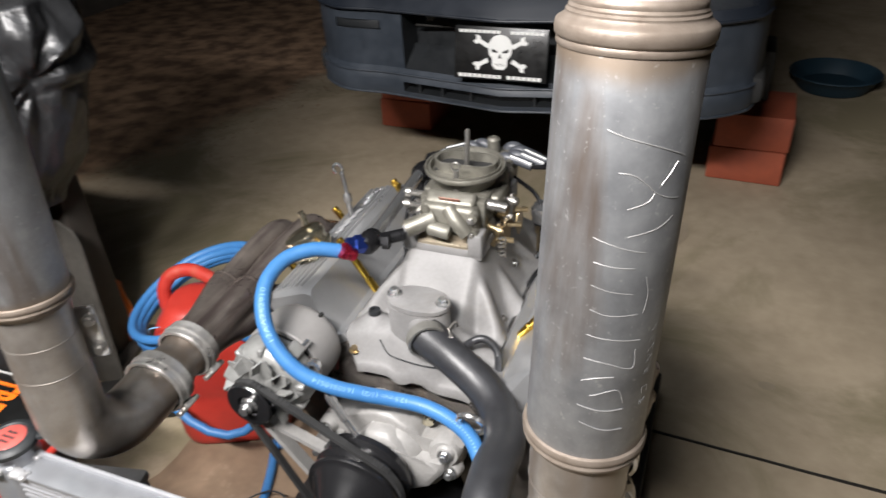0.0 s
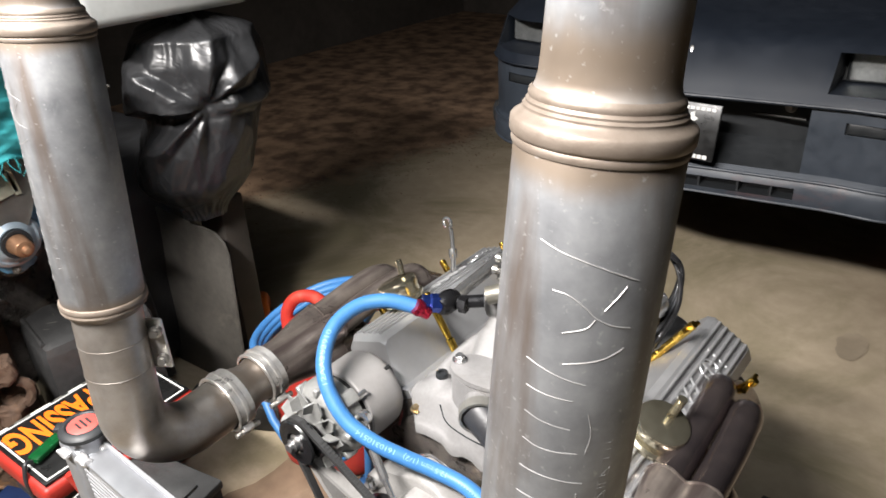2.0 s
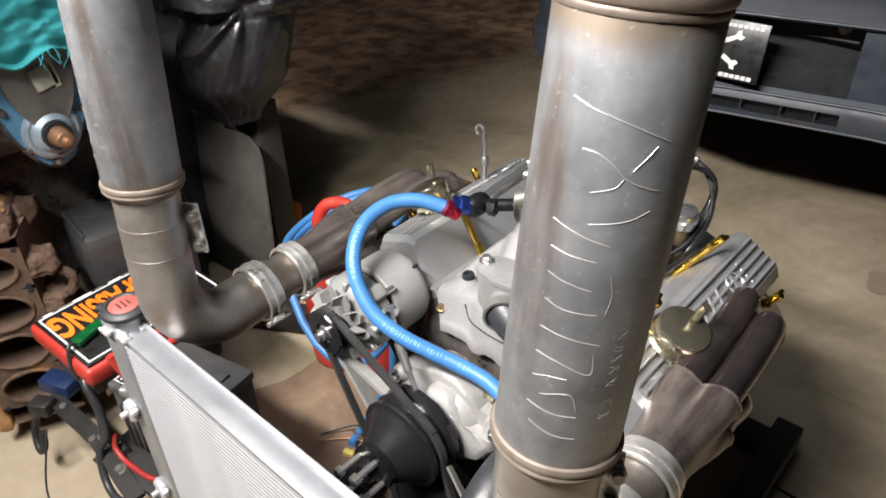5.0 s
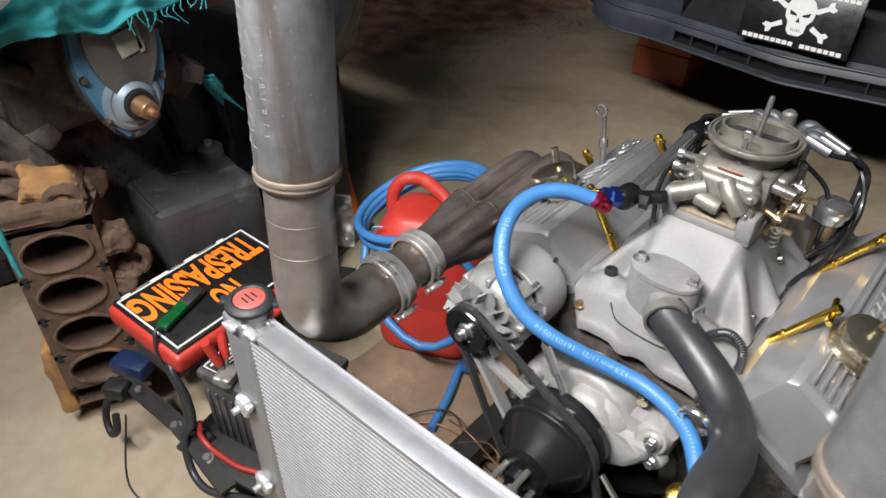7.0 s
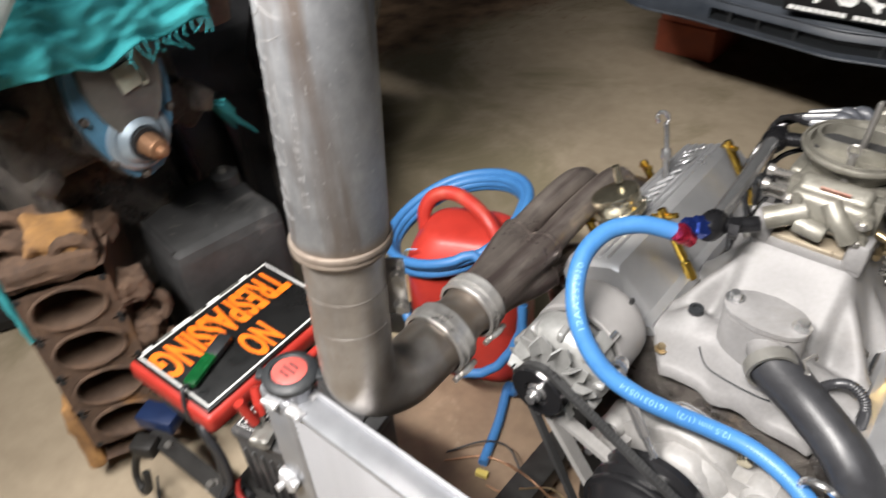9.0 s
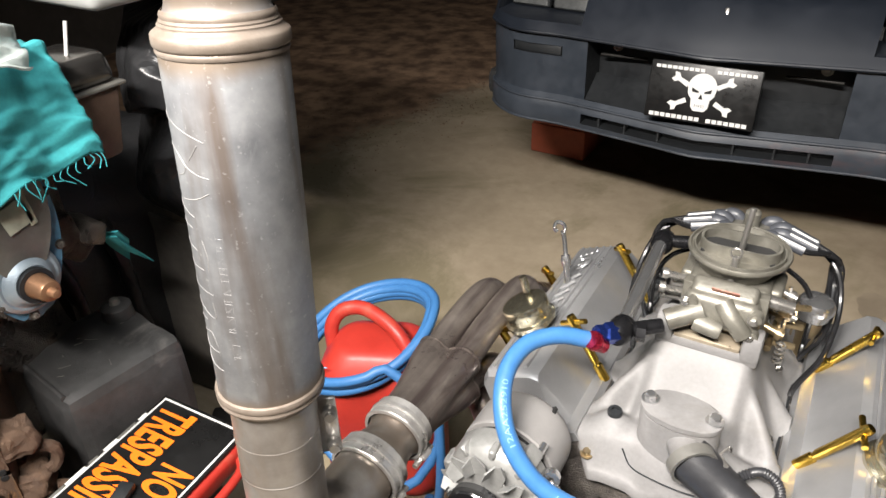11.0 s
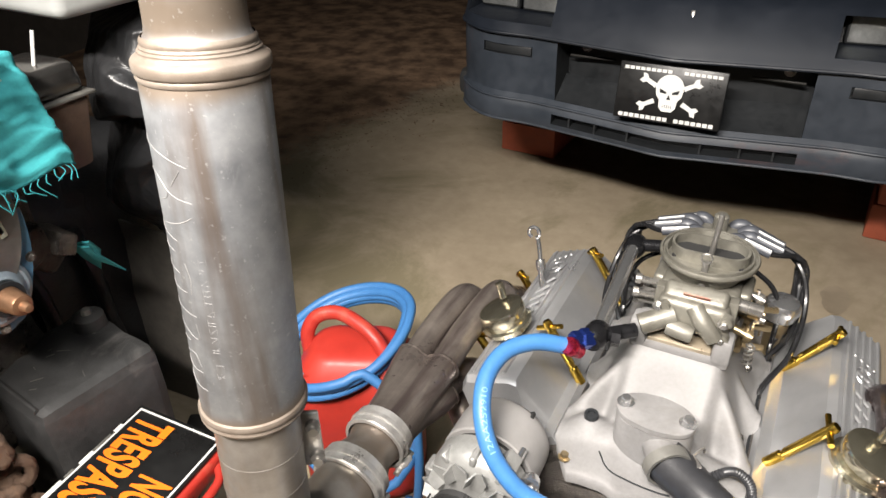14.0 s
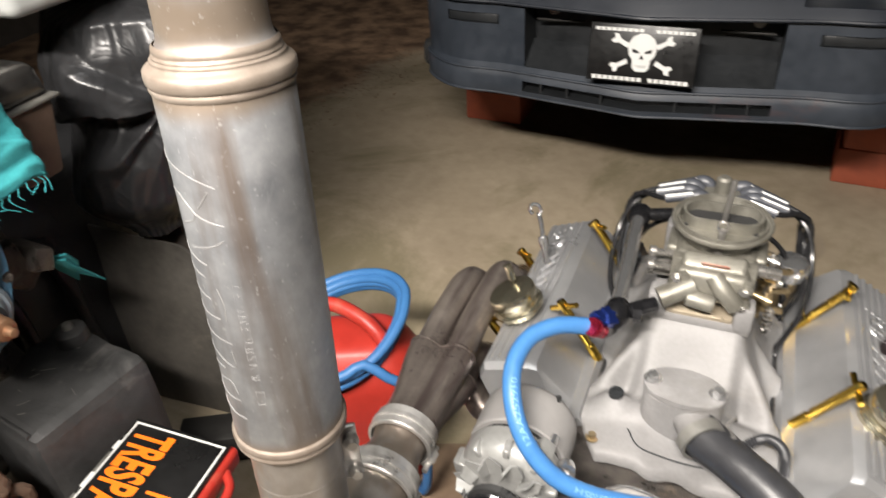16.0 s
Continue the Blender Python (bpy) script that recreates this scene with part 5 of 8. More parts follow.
# ---- distributor and its leads ----
dist = thing("distributor", (CX, 0.205, 0.60), "small-cap distributor with dark grey boots and pale-printed leads", "distributor")
DO = Vector((CX + 0.002, 0.195, 0.0))
part("distributor_body", lathe(BM(), [(0, 0.58), (0.03, 0.58), (0.032, 0.715), (0.045, 0.74), (0.046, 0.762), (0, 0.762)], DO, (0, 0, 1), 28), ZINC, dist, "grey cast body")
part("cap", lathe(BM(), [(0.046, 0.762), (0.046, 0.774), (0.038, 0.790), (0.030, 0.794), (0.012, 0.796), (0.012, 0.822), (0.008, 0.826), (0, 0.826)], DO, (0, 0, 1), 28), ZINC, dist)
rnd = random.Random(9)
for k in range(8):
    s = -1 if k < 4 else 1
    q = k % 4
    ang = radians(180 + 60 - 40 * q) if s < 0 else radians(-60 + 40 * q)
    p0 = DO + Vector((0.036 * math.cos(ang), 0.030 * math.sin(ang), 0.790))
    outw = Vector((s * 0.95, -0.16 + 0.10 * q, -0.05 - 0.16 * q * 0.5)).normalized()
    p1 = p0 + Vector((0, 0, 0.012)) + outw * 0.026
    p2 = p1 + outw * 0.042 + Vector((0, 0, -0.006))
    lead_end = Vector((CX + s * (0.112 + 0.008 * (q % 2)), 0.10 - 0.045 * q + 0.05, 0.655 - 0.012 * q))
    mid = Vector((CX + s * (0.132 + 0.008 * q), 0.225 - 0.020 * q, 0.735 - 0.010 * q))
    wire = BM()
    tube(wire, [p1, p2, (p2 + mid) / 2 + Vector((s * 0.016, 0, 0.014)), mid, mid * 0.5 + lead_end * 0.5 + Vector((s * 0.012, 0, 0)), lead_end, lead_end + Vector((s * 0.05, -0.02, -0.09))], 0.0045, 8, 6)
    ld = part("spark_lead", wire, LEADBLACK, dist, "black spark plug lead")
    boot = BM()
    tube(boot, [p0, p0 + Vector((0, 0, 0.010)) + outw * 0.010, p1, p2], lambda t: 0.0105 if t < 0.6 else 0.0084, 10, 4)
    part("boot", boot, BOOTGREY, ld)
    pr_ = BM()
    tube(pr_, [p1 + Vector((0, -0.004, 0.0072)), p2 + Vector((0, -0.004, 0.0066))], 0.0020, 6, raw=True)
    part("print_bar", pr_, SIGNWHITE, ld)
for s in (-1, 1):
    loop = BM()
    tube(loop, [(CX + s * 0.05, 0.17, 0.76), (CX + s * 0.10, 0.14, 0.745), (CX + s * 0.118, 0.115, 0.715), (CX + s * 0.12, 0.11, 0.66)], 0.004, 8, 6)
    part("coil_lead", loop, LEADBLACK, dist)
    part("lead_clip", box(BM(), (CX + s * 0.120, 0.118, 0.700), (0.03, 0.012, 0.010), None, 0.003), BLACKTRIM, dist)

# all of it sits a little left and high on its mounts
SEAT = Vector((-0.021, -0.006, 0.028))
for ob in (engine, log, dist):
    ob.location += SEAT


# ---- exhausts: headers, clamps, elbows and upright mufflers ----
def strokes(bm, lines, foot, axis, radius, right, r=0.0005):
    """Thin raised lines on a round body: each line runs through (turn in degrees, height)."""
    ax = Vector(axis).normalized()
    rt = Vector(right)
    rt = (rt - ax * rt.dot(ax)).normalized()
    fw = ax.cross(rt)
    for line in lines:
        pts = []
        flat_ = smooth_path([(a, h * 1000, 0) for a, h in line], 6)
        for q in flat_:
            a, h = radians(q.x), q.y / 1000
            pts.append(Vector(foot) + ax * h + (rt * math.cos(a) + fw * math.sin(a)) * (radius + 0.0001))
        tube(bm, pts, r, 5, raw=True)
    return bm


def exhaust(side):
    X = -0.3525 if side < 0 else 0.3076
    name = "exhaust"
    ex = thing(name, (X, -0.50, 0.62), "bare steel header and upright muffler stack with tan welded rings", "exhaust", "exhaust stacks")
    if side < 0:
        foot, tip, R = Vector((X, -0.548, 0.930)), Vector((X - 0.004, -0.519, 1.278)), 0.0502
    else:
        foot, tip, R = Vector((X, -0.556, 0.937)), Vector((X + 0.008, -0.5155, 1.279)), 0.0492
    py = foot.y + 0.549
    ax = (tip - foot).normalized()
    H = (tip - foot).length
    body = BM()
    lathe(body, [(0.0435, -0.004), (R - 0.003, 0.002), (R, 0.012), (R + 0.0004, H * 0.5), (R, H - 0.016), (R - 0.003, H - 0.010)], foot, ax, 72)
    muf = part("muffler", body, STAINLESS, ex, "round heat-tinted stainless muffler with scribed marks")
    low = BM()
    lathe(low, [(0.0434, -0.0100), (0.0446, -0.0085), (0.0462, -0.0040), (R - 0.0012, -0.0022), (R + 0.0016, -0.0010), (R + 0.0026, 0.0015), (R + 0.0018, 0.0036), (R + 0.0016, 0.0042), (R + 0.0030, 0.0062), (R + 0.0032, 0.0092), (R + 0.0022, 0.0118), (R - 0.001, 0.0132)], foot, ax, 64)
    part("lower_ring", low, WELDRING, muf, "tan rolled lower ring")
    upr = BM()
    lathe(upr, [(R - 0.0012, -0.0188), (R + 0.0008, -0.0185), (R + 0.0016, -0.0167), (R + 0.0014, -0.0147), (R + 0.0009, -0.0136), (R + 0.0020, -0.0127), (R + 0.0029, -0.0113), (R + 0.0031, -0.0075), (R + 0.0028, -0.0040), (R + 0.0018, -0.0026), (R - 0.0004, -0.0013), (R - 0.0030, 0.0009), (R - 0.0034, 0.0019), (R - 0.0032, 0.0030), (R - 0.0044, 0.0040), (R - 0.0049, 0.0045), (R - 0.0048, 0.0058), (R - 0.0057, 0.0069), (R - 0.0061, 0.0076), (R - 0.0057, 0.0094), (R - 0.0063, 0.0115), (R - 0.0078, 0.0134)], tip, ax, 72)
    part("upper_collar", upr, WELDRING, muf, "tan stepped upper collar")
    stack = BM()
    lathe(stack, [(0.0420, 0.0110), (0.0400, 0.0150), (0.0390, 0.0200), (0.0386, 0.0300), (0.0385, 0.05), (0.0385, 0.36), (0.0390, 0.38), (0.0368, 0.38), (0.0363, 0.10)], tip, ax, 56)
    part("tail_pipe", stack, STAINLESS, ex, "bright steel tail pipe")
    # hand-scribed strokes up the front and a column of small stamped marks beside them
    face = Vector((0, -1, 0))
    a0 = 0.0 if side > 0 else -46.5
    h0 = 0.9 - foot.z
    crossed = [
        [(-4, 0.3185), (10, 0.3145), (25, 0.3112), (41, 0.3070), (64, 0.2996)],
        [(8, 0.2909), (19, 0.2897), (31, 0.2832), (38, 0.2776), (50, 0.2727), (64, 0.2699)],
        [(56, 0.2969), (51, 0.2908), (43, 0.2821)], [(38, 0.2766), (33, 0.2707), (18, 0.2657)],
        [(21, 0.2459), (46, 0.2508), (61, 0.2573)]]
    rungs = [
        [(-5, 0.2432), (20, 0.2368), (38, 0.2333)], [(-3, 0.2249), (11, 0.2228), (31, 0.2216)],
        [(-2, 0.2068), (12, 0.2035), (32, 0.2011)], [(-1, 0.1871), (14, 0.1837), (39, 0.1839)],
        [(-1, 0.1659), (14, 0.1639), (46, 0.1610)], [(43, 0.2134), (47, 0.1985), (45, 0.1840)],
        [(-1, 0.1455), (19, 0.1424), (43, 0.1366), (43, 0.1528)], [(-1, 0.1249), (12, 0.1290), (27, 0.1303)],
        [(8, 0.1121), (31, 0.1179), (39, 0.1050)], [(-2, 0.1020), (20, 0.0985), (40, 0.0990)], [(2, 0.0860), (22, 0.0800), (42, 0.0790)]]
    for line in crossed + rungs:
        part("scribed_mark", strokes(BM(), [[(a + a0, h + h0) for a, h in line]], foot, ax, R + 0.0001, face, 0.00052), ENGRAVE, muf, "bright scribed stroke")
    # a column of small worn stamped marks beside the strokes
    rs = random.Random(21)
    for k in range(13):
        if k == 2:
            continue
        h = 0.097 + h0 + 0.0098 * k + rs.uniform(-0.0006, 0.0006)
        a1 = a0 + 63 + rs.uniform(-0.8, 0.8)
        lo_, hi_, mid_ = h, h + 0.0056, h + 0.0028
        segs = [[(a1 - 4, lo_), (a1 + 4, lo_)], [(a1 - 4, hi_), (a1 + 4, hi_)], [(a1 - 4, mid_), (a1 + 4, mid_)], [(a1 - 4, lo_), (a1 - 4, hi_)], [(a1 + 4, lo_), (a1 + 4, hi_)], [(a1 - 4, lo_), (a1 + 4, hi_)]]
        part("stamped_bar", strokes(BM(), rs.sample(segs, 3), foot, ax, R, face, 0.00030), ENGRAVE, muf)
    # the pipe under the muffler, its bend, and the reducer
    pipe = BM()
    pts = [foot - ax * 0.002, foot - ax * 0.05, (X + 0.001, -0.5585 + py, 0.80), (X + 0.001, -0.5600 + py, 0.760)]
    cy, cz, rad = -0.5600 + py + 0.088, 0.760, 0.088
    for k in range(1, 9):
        a = math.pi + (math.pi / 2) * k / 9
        pts.append((X, cy + rad * math.cos(a), cz + rad * math.sin(a)))
    pts += [(X - 0.001, cy, cz - rad), (X - 0.003, -0.405, 0.673)]
    tube(pipe, pts, 0.0432, 40, 3)
    elbow = part("elbow_pipe", pipe, PIPESTEEL, ex, "brown-tinted bent steel pipe")
    part("weld_seam", lathe(BM(), [(0.0430, -0.0012), (0.0437, 0.0), (0.0430, 0.0012)], foot - ax * 0.052, ax, 40), PIPESTEEL, elbow)
    part("weld_seam", lathe(BM(), [(0.0430, -0.001), (0.0436, 0.0), (0.0430, 0.001)], foot - ax * 0.098, ax, 40), PIPESTEEL, elbow)
    # saddle lug with two bolts
    lug = BM()
    lx = X + 0.030
    box(lug, (lx - 0.004, -0.507, 0.852), (0.026, 0.006, 0.080), Matrix.Rotation(0.55, 4, "Z"), 0.002)
    lg = part("clamp_lug", lug, BANDSTEEL, elbow, "flat steel clamp lug")
    for z in (0.876, 0.830):
        sb = BM()
        lathe(sb, [(0, -0.008), (0.005, -0.008), (0.005, 0.002), (0.0085, 0.003), (0.0085, 0.010), (0.0055, 0.011), (0.0055, 0.016), (0, 0.016)], (lx + 0.002, -0.506, z), (0.62, -0.75, 0.1), 10)
        part("clamp_bolt", sb, CLAMPSTEEL, lg)
    red = BM()
    c1, c2 = Vector((X - 0.003, -0.412, 0.673)), Vector((X - 0.005, -0.338, 0.677))
    lathe(red, [(0.046, -0.01), (0.047, 0.012), (0.040, 0.030), (0.0365, 0.040), (0.0365, 0.052), (0.041, 0.066), (0.043, 0.090)], c1, (c2 - c1), 40)
    part("reducer", red, PIPESTEEL, ex, "necked steel reducer")
    for c, r in ((c1, 0.0485), (c2, 0.0445)):
        band = BM()
        dr = (c2 - c1).normalized()
        lathe(band, [(r - 0.003, -0.0165), (r + 0.0018, -0.0160), (r + 0.0026, -0.0140), (r + 0.0018, -0.0125), (r + 0.0008, -0.0120), (r + 0.0010, -0.0035), (r + 0.0030, -0.0025), (r + 0.0034, 0.0010), (r + 0.0028, 0.0040), (r + 0.0008, 0.0050), (r + 0.0010, 0.0150), (r - 0.003, 0.0155)], c, dr, 44)
        cl = part("band_clamp", band, BANDSTEEL, ex, "bright ridged steel band clamp")
        t = BM()
        bx = Vector((0.72, 0.0, -0.70)) if side < 0 else Vector((-0.72, 0, -0.7))
        box(t, c + bx * (r + 0.006), (0.020, 0.024, 0.012), basis(bx), 0.003)
        tube(t, [c + bx * (r + 0.008) + Vector((0, -0.022, 0)), c + bx * (r + 0.008) + Vector((0, 0.022, 0))], 0.0045, 8, raw=True)
        part("clamp_screw", t, BANDSTEEL, cl)
    # collector: from round to a four-lobed mouth
    col = BM()
    rings = []
    dq = Vector((X - 0.006, -0.190, 0.672))
    for t in [k / 12 for k in range(13)]:
        c = c2 + (dq - c2) * t + Vector((0, 0.012, 0)) * (1 - t)
        ring = []
        for k in range(48):
            a = 2 * math.pi * k / 48 + math.pi / 4
            lobes = 0.5 + 0.5 * math.cos(4 * (a - math.pi / 4))
            r = 0.041 + t * 0.004
            r += smooth(t, 0.15, 1.0) * (0.012 * lobes ** 0.7 - 0.011 * (1 - lobes) ** 2) + 0.006 * smooth(t, 0.1, 0.9)
            ring.append(col.verts.new(c + Vector((r * math.cos(a), 0, r * math.sin(a)))))
        rings.append(ring)
    for a, b2 in zip(rings, rings[1:]):
        for k in range(48):
            col.faces.new((a[k], a[(k + 1) % 48], b2[(k + 1) % 48], b2[k]))
    mouth = [v.co.copy() for v in rings[-1]]
    part("collector", col, HEADERSTEEL, ex, "four-into-one steel collector", angle=60)
    seam = BM()
    tube(seam, [q + Vector((0, -0.002, 0)) for q in mouth], 0.0022, 6, 1, True)
    part("collector_weld", crumple(seam, 0.0012, 90, 2), HEADERSTEEL, ex, "rough weld bead")
    # four primary tubes
    ports = (-0.140, -0.045, 0.060, 0.155)
    for n_, (ox, oz, yp) in enumerate(((side * 0.024, 0.024, ports[2]), (-side * 0.024, 0.024, ports[3]), (side * 0.024, -0.024, ports[0]), (-side * 0.024, -0.024, ports[1]))):
        q = dq + Vector((ox, 0, oz))
        hx = CX - 0.021 + side * 0.272
        if oz > 0:
            back = 0.010 if n_ == 0 else 0.045
            pts = [q + Vector((0, -0.03, 0)), q + Vector((0, 0.02, 0.004)), q + Vector((0.0, 0.090, 0.012)), q + Vector((-side * 0.004, 0.150 + back, 0.014)), q + Vector((-side * 0.014, 0.186 + back, -0.014)), (X - side * 0.035, yp + 0.0, 0.60), (hx + side * 0.03, yp, 0.55), (hx - side * 0.01, yp, 0.535)]
        else:
            pts = [q + Vector((0, -0.03, 0)), q + Vector((0, 0.03, -0.004)), q + Vector((-side * 0.002, 0.09, -0.03)), (X - side * 0.02, yp + 0.01, 0.555), (hx + side * 0.03, yp, 0.54), (hx - side * 0.01, yp, 0.535)]
        part("primary_tube", tube(BM(), pts, 0.0232, 20, 7), HEADERSTEEL if side < 0 else BLUEDPIPE, ex, "brown-tinted primary tube" if side < 0 else "heat-blued primary tube")
    fl = BM()
    prism(fl, [(-0.20, -0.035), (0.20, -0.035), (0.20, 0.035), (-0.20, 0.035)], (CX - 0.021 + side * 0.270, 0.008, 0.535), (0, 1, 0), (0, 0, 1), 0.01)
    part("header_flange", fl, PIPESTEEL, ex)
    return ex


exhaust(-1)
exhaust(1)

# ---- radiator hose ----
rh = thing("radiator_hose", (0.10, -0.30, 0.60), "matt black moulded rubber radiator hose", "hose")
pts = [(CX + 0.021, -0.226, 0.685), (CX + 0.078, -0.240, 0.657), (CX + 0.130, -0.263, 0.637), (CX + 0.167, -0.302, 0.627), (CX + 0.187, -0.353, 0.635), (CX + 0.190, -0.410, 0.648), (CX + 0.196, -0.470, 0.648), (CX + 0.200, -0.530, 0.600), (CX + 0.200, -0.558, 0.520)]
part("hose", tube(BM(), pts, lambda t: 0.0300 - 0.003 * smooth(t, 0.0, 0.12) * (1 - t), 28, 8), RUBBER, rh)
hc = BM()
lathe(hc, [(0.0265, -0.008), (0.0305, -0.008), (0.0305, 0.008), (0.0265, 0.008)], (CX + 0.030, -0.237, 0.685), (0.5, -0.66, -0.06), 30)
part("hose_clamp", hc, GREYTIN, rh, "grey worm-drive clamp")
tb_ = BM()
box(tb_, (CX + 0.060, -0.225, 0.690), (0.020, 0.012, 0.010), Matrix.Rotation(-0.9, 4, "Z"), 0.002)
tube(tb_, [(CX + 0.056, -0.214, 0.692), (CX + 0.066, -0.206, 0.704), (CX + 0.068, -0.200, 0.690)], 0.0016, 6, 4)
part("clamp_screw", tb_, CLAMPSTEEL, rh)
# corrugated small hose loop beside the valve cover
cor = BM()
path = smooth_path([(CX + 0.075, -0.225, 0.645), (CX + 0.085, -0.215, 0.668), (CX + 0.108, -0.205, 0.680), (CX + 0.130, -0.205, 0.665), (CX + 0.136, -0.215, 0.635), (CX + 0.132, -0.225, 0.60)], 16)
tube(cor, path, lambda t: 0.0062 + 0.0008 * math.sin(t * 260), 10, raw=True)
solo("breather_hose", cor, RUBBER, "thin corrugated black hose looped beside the valve cover", "hose")
# metal elbow hose clamp ring near the pump
ring = BM()
tube(ring, [(CX + 0.128 + 0.020 * math.cos(a), -0.318 - 0.010 * math.sin(a), 0.618 + 0.026 * math.sin(a)) for a in [k * math.pi / 10 for k in range(20)]], 0.005, 8, 1, True)
solo("worm_clamp", ring, CHROME, "loose bright worm-drive clamp on the pump inlet", "clamp")

cg = thing("filler_cap", (0.145, -0.385, 0.52), "gold anodised round cap on a short neck", "cap")
part("cap_dome", lathe(BM(), [(0, 0.0), (0.017, 0.0), (0.019, 0.006), (0.018, 0.014), (0.012, 0.018), (0, 0.019)], (0.142, -0.388, 0.572), (0.1, -0.35, 1), 28), GOLD, cg)
part("cap_neck", lathe(BM(), [(0, -0.07), (0.013, -0.07), (0.013, 0.0), (0, 0.0)], (0.142, -0.388, 0.572), (0.1, -0.35, 1), 20), BLACKANOD, cg, "black neck")
lvr = BM()
prism(lvr, [(-0.055, -0.006), (0.045, -0.009), (0.055, -0.004), (0.055, 0.006), (0.045, 0.010), (-0.055, 0.007)], (0.085, -0.405, 0.505), (0.86, -0.30, -0.42), (0.1, -0.75, 0.6), 0.004, 0.001)
solo("steel_strap", lvr, GREYTIN, "flat steel adjusting strap below the pump", "strap")
for ob in (rh, bpy.data.objects["breather_hose"], bpy.data.objects["worm_clamp"]):
    ob.location += SEAT

# ---- blue fuel hose from the log round the front ----
fh = thing("fuel_hose", (-0.10, -0.25, 0.62), "light blue rubber fuel hose with a red and blue end", "hose")
pts = [(-0.144, -0.180, 0.803), (-0.179, -0.206, 0.816), (-0.207, -0.238, 0.816), (-0.216, -0.278, 0.807), (-0.209, -0.314, 0.790), (-0.191, -0.342, 0.762), (-0.165, -0.355, 0.730), (-0.132, -0.357, 0.701), (-0.091, -0.347, 0.678), (-0.051, -0.330, 0.660), (-0.010, -0.313, 0.645), (0.033, -0.304, 0.636), (0.076, -0.311, 0.631), (0.115, -0.331, 0.627), (0.144, -0.363, 0.617), (0.166, -0.394, 0.595), (0.160, -0.410, 0.500), (0.120, -0.400, 0.380)]
part("hose", tube(BM(), pts, 0.0118, 18, 8), BLUEHOSE, fh)
part("red_socket", lathe(BM(), [(0, 0), (0.0122, 0), (0.0134, 0.003), (0.0134, 0.010), (0.0115, 0.013), (0.0100, 0.026), (0, 0.026)], (-0.140, -0.189, 0.812), (0.62, 0.60, -0.75), 12), REDANOD, fh, "red anodised socket")
# print on the hose: its size and a lot number, then worn marks
sp_ = smooth_path(pts, 24)


def print_on(text, k0, k1, high, way_up):
    """Text wrapped along the hose from one point of its run to another."""
    cu = bpy.data.curves.new("text", "FONT")
    cu.body = text
    ob = bpy.data.objects.new("text", cu)
    scene.collection.objects.link(ob)
    bpy.context.view_layer.update()
    me = bpy.data.meshes.new_from_object(ob.evaluated_get(bpy.context.evaluated_depsgraph_get()))
    bpy.data.objects.remove(ob)
    b = BM()
    b.from_mesh(me)
    bpy.data.meshes.remove(me)
    x0, x1 = min(v.co.x for v in b.verts), max(v.co.x for v in b.verts)
    for v in b.verts:
        k = k0 + (k1 - k0) * (v.co.x - x0) / (x1 - x0)
        i = min(len(sp_) - 2, int(k))
        at = sp_[i].lerp(sp_[i + 1], k - i)
        d_ = (sp_[i + 1] - sp_[i]).normalized() * (1 if k1 > k0 else -1)
        up_ = Vector(way_up)
        up_ = (up_ - d_ * up_.dot(d_)).normalized()
        a = (v.co.y - 0.35) / 0.70 * high / 0.0118
        v.co = at + (up_ * math.cos(a) + up_.cross(d_) * math.sin(a)) * 0.0124
    part("print", b, INKWHITE, fh, "pale printed size and lot number")


print_on("12.5 mm (1/2)   1610310514", 250, 176, 0.0072, (0.0, -0.62, 0.80))
print_on("12AA252910", 132, 88, 0.0072, (0.45, -0.60, 0.66))
for k in range(262, 330, 3):
    a, b_ = sp_[k], sp_[k + 1]
    up_ = Vector((0.15, -0.62, 0.77))
    d_ = (b_ - a).normalized()
    up_ = (up_ - d_ * up_.dot(d_)).normalized()
    part("print_bar", tube(BM(), [a + up_ * 0.0116, a.lerp(b_, 0.75) + up_ * 0.0116], 0.0012, 4, raw=True, flat=(0.0022, 0.0004)), INKWHITE, fh)

# ---- radiator ----
rad = thing("radiator", (0.0, -0.60, 0.11), "bright aluminium cross-flow radiator on the stand", "radiator")
RX0, RX1, RY, RZ0, RZ1 = -0.432, 0.33, -0.592, 0.130, 0.668
tank = BM()
box(tank, (RX0 - 0.028, RY - 0.004, (RZ0 + RZ1) / 2 + 0.004), (0.060, 0.054, RZ1 - RZ0 + 0.012), None, 0.008, 3)
lt = part("side_tank", tank, RADALU, rad, "brushed aluminium side tank")
part("side_tank", box(BM(), (RX1 + 0.028, RY - 0.004, (RZ0 + RZ1) / 2 + 0.004), (0.060, 0.054, RZ1 - RZ0 + 0.012), None, 0.008, 3), RADALU, rad)
rail_ = part("top_rail", box(BM(), ((RX0 + RX1) / 2, RY - 0.009, RZ1 - 0.004), (RX1 - RX0, 0.036, 0.010), None, 0.002), RADALU, rad, "bright top rail")
part("rail_lip", box(BM(), ((RX0 + RX1) / 2, RY + 0.0105, RZ1 - 0.001), (RX1 - RX0, 0.005, 0.018), None, 0.0015), TUBEALU, rail_, "bright folded rail edge")
part("bottom_rail", box(BM(), ((RX0 + RX1) / 2, RY - 0.009, RZ0 + 0.004), (RX1 - RX0, 0.036, 0.010), None, 0.003), RADALU, rad)
nt_ = 52
first = None
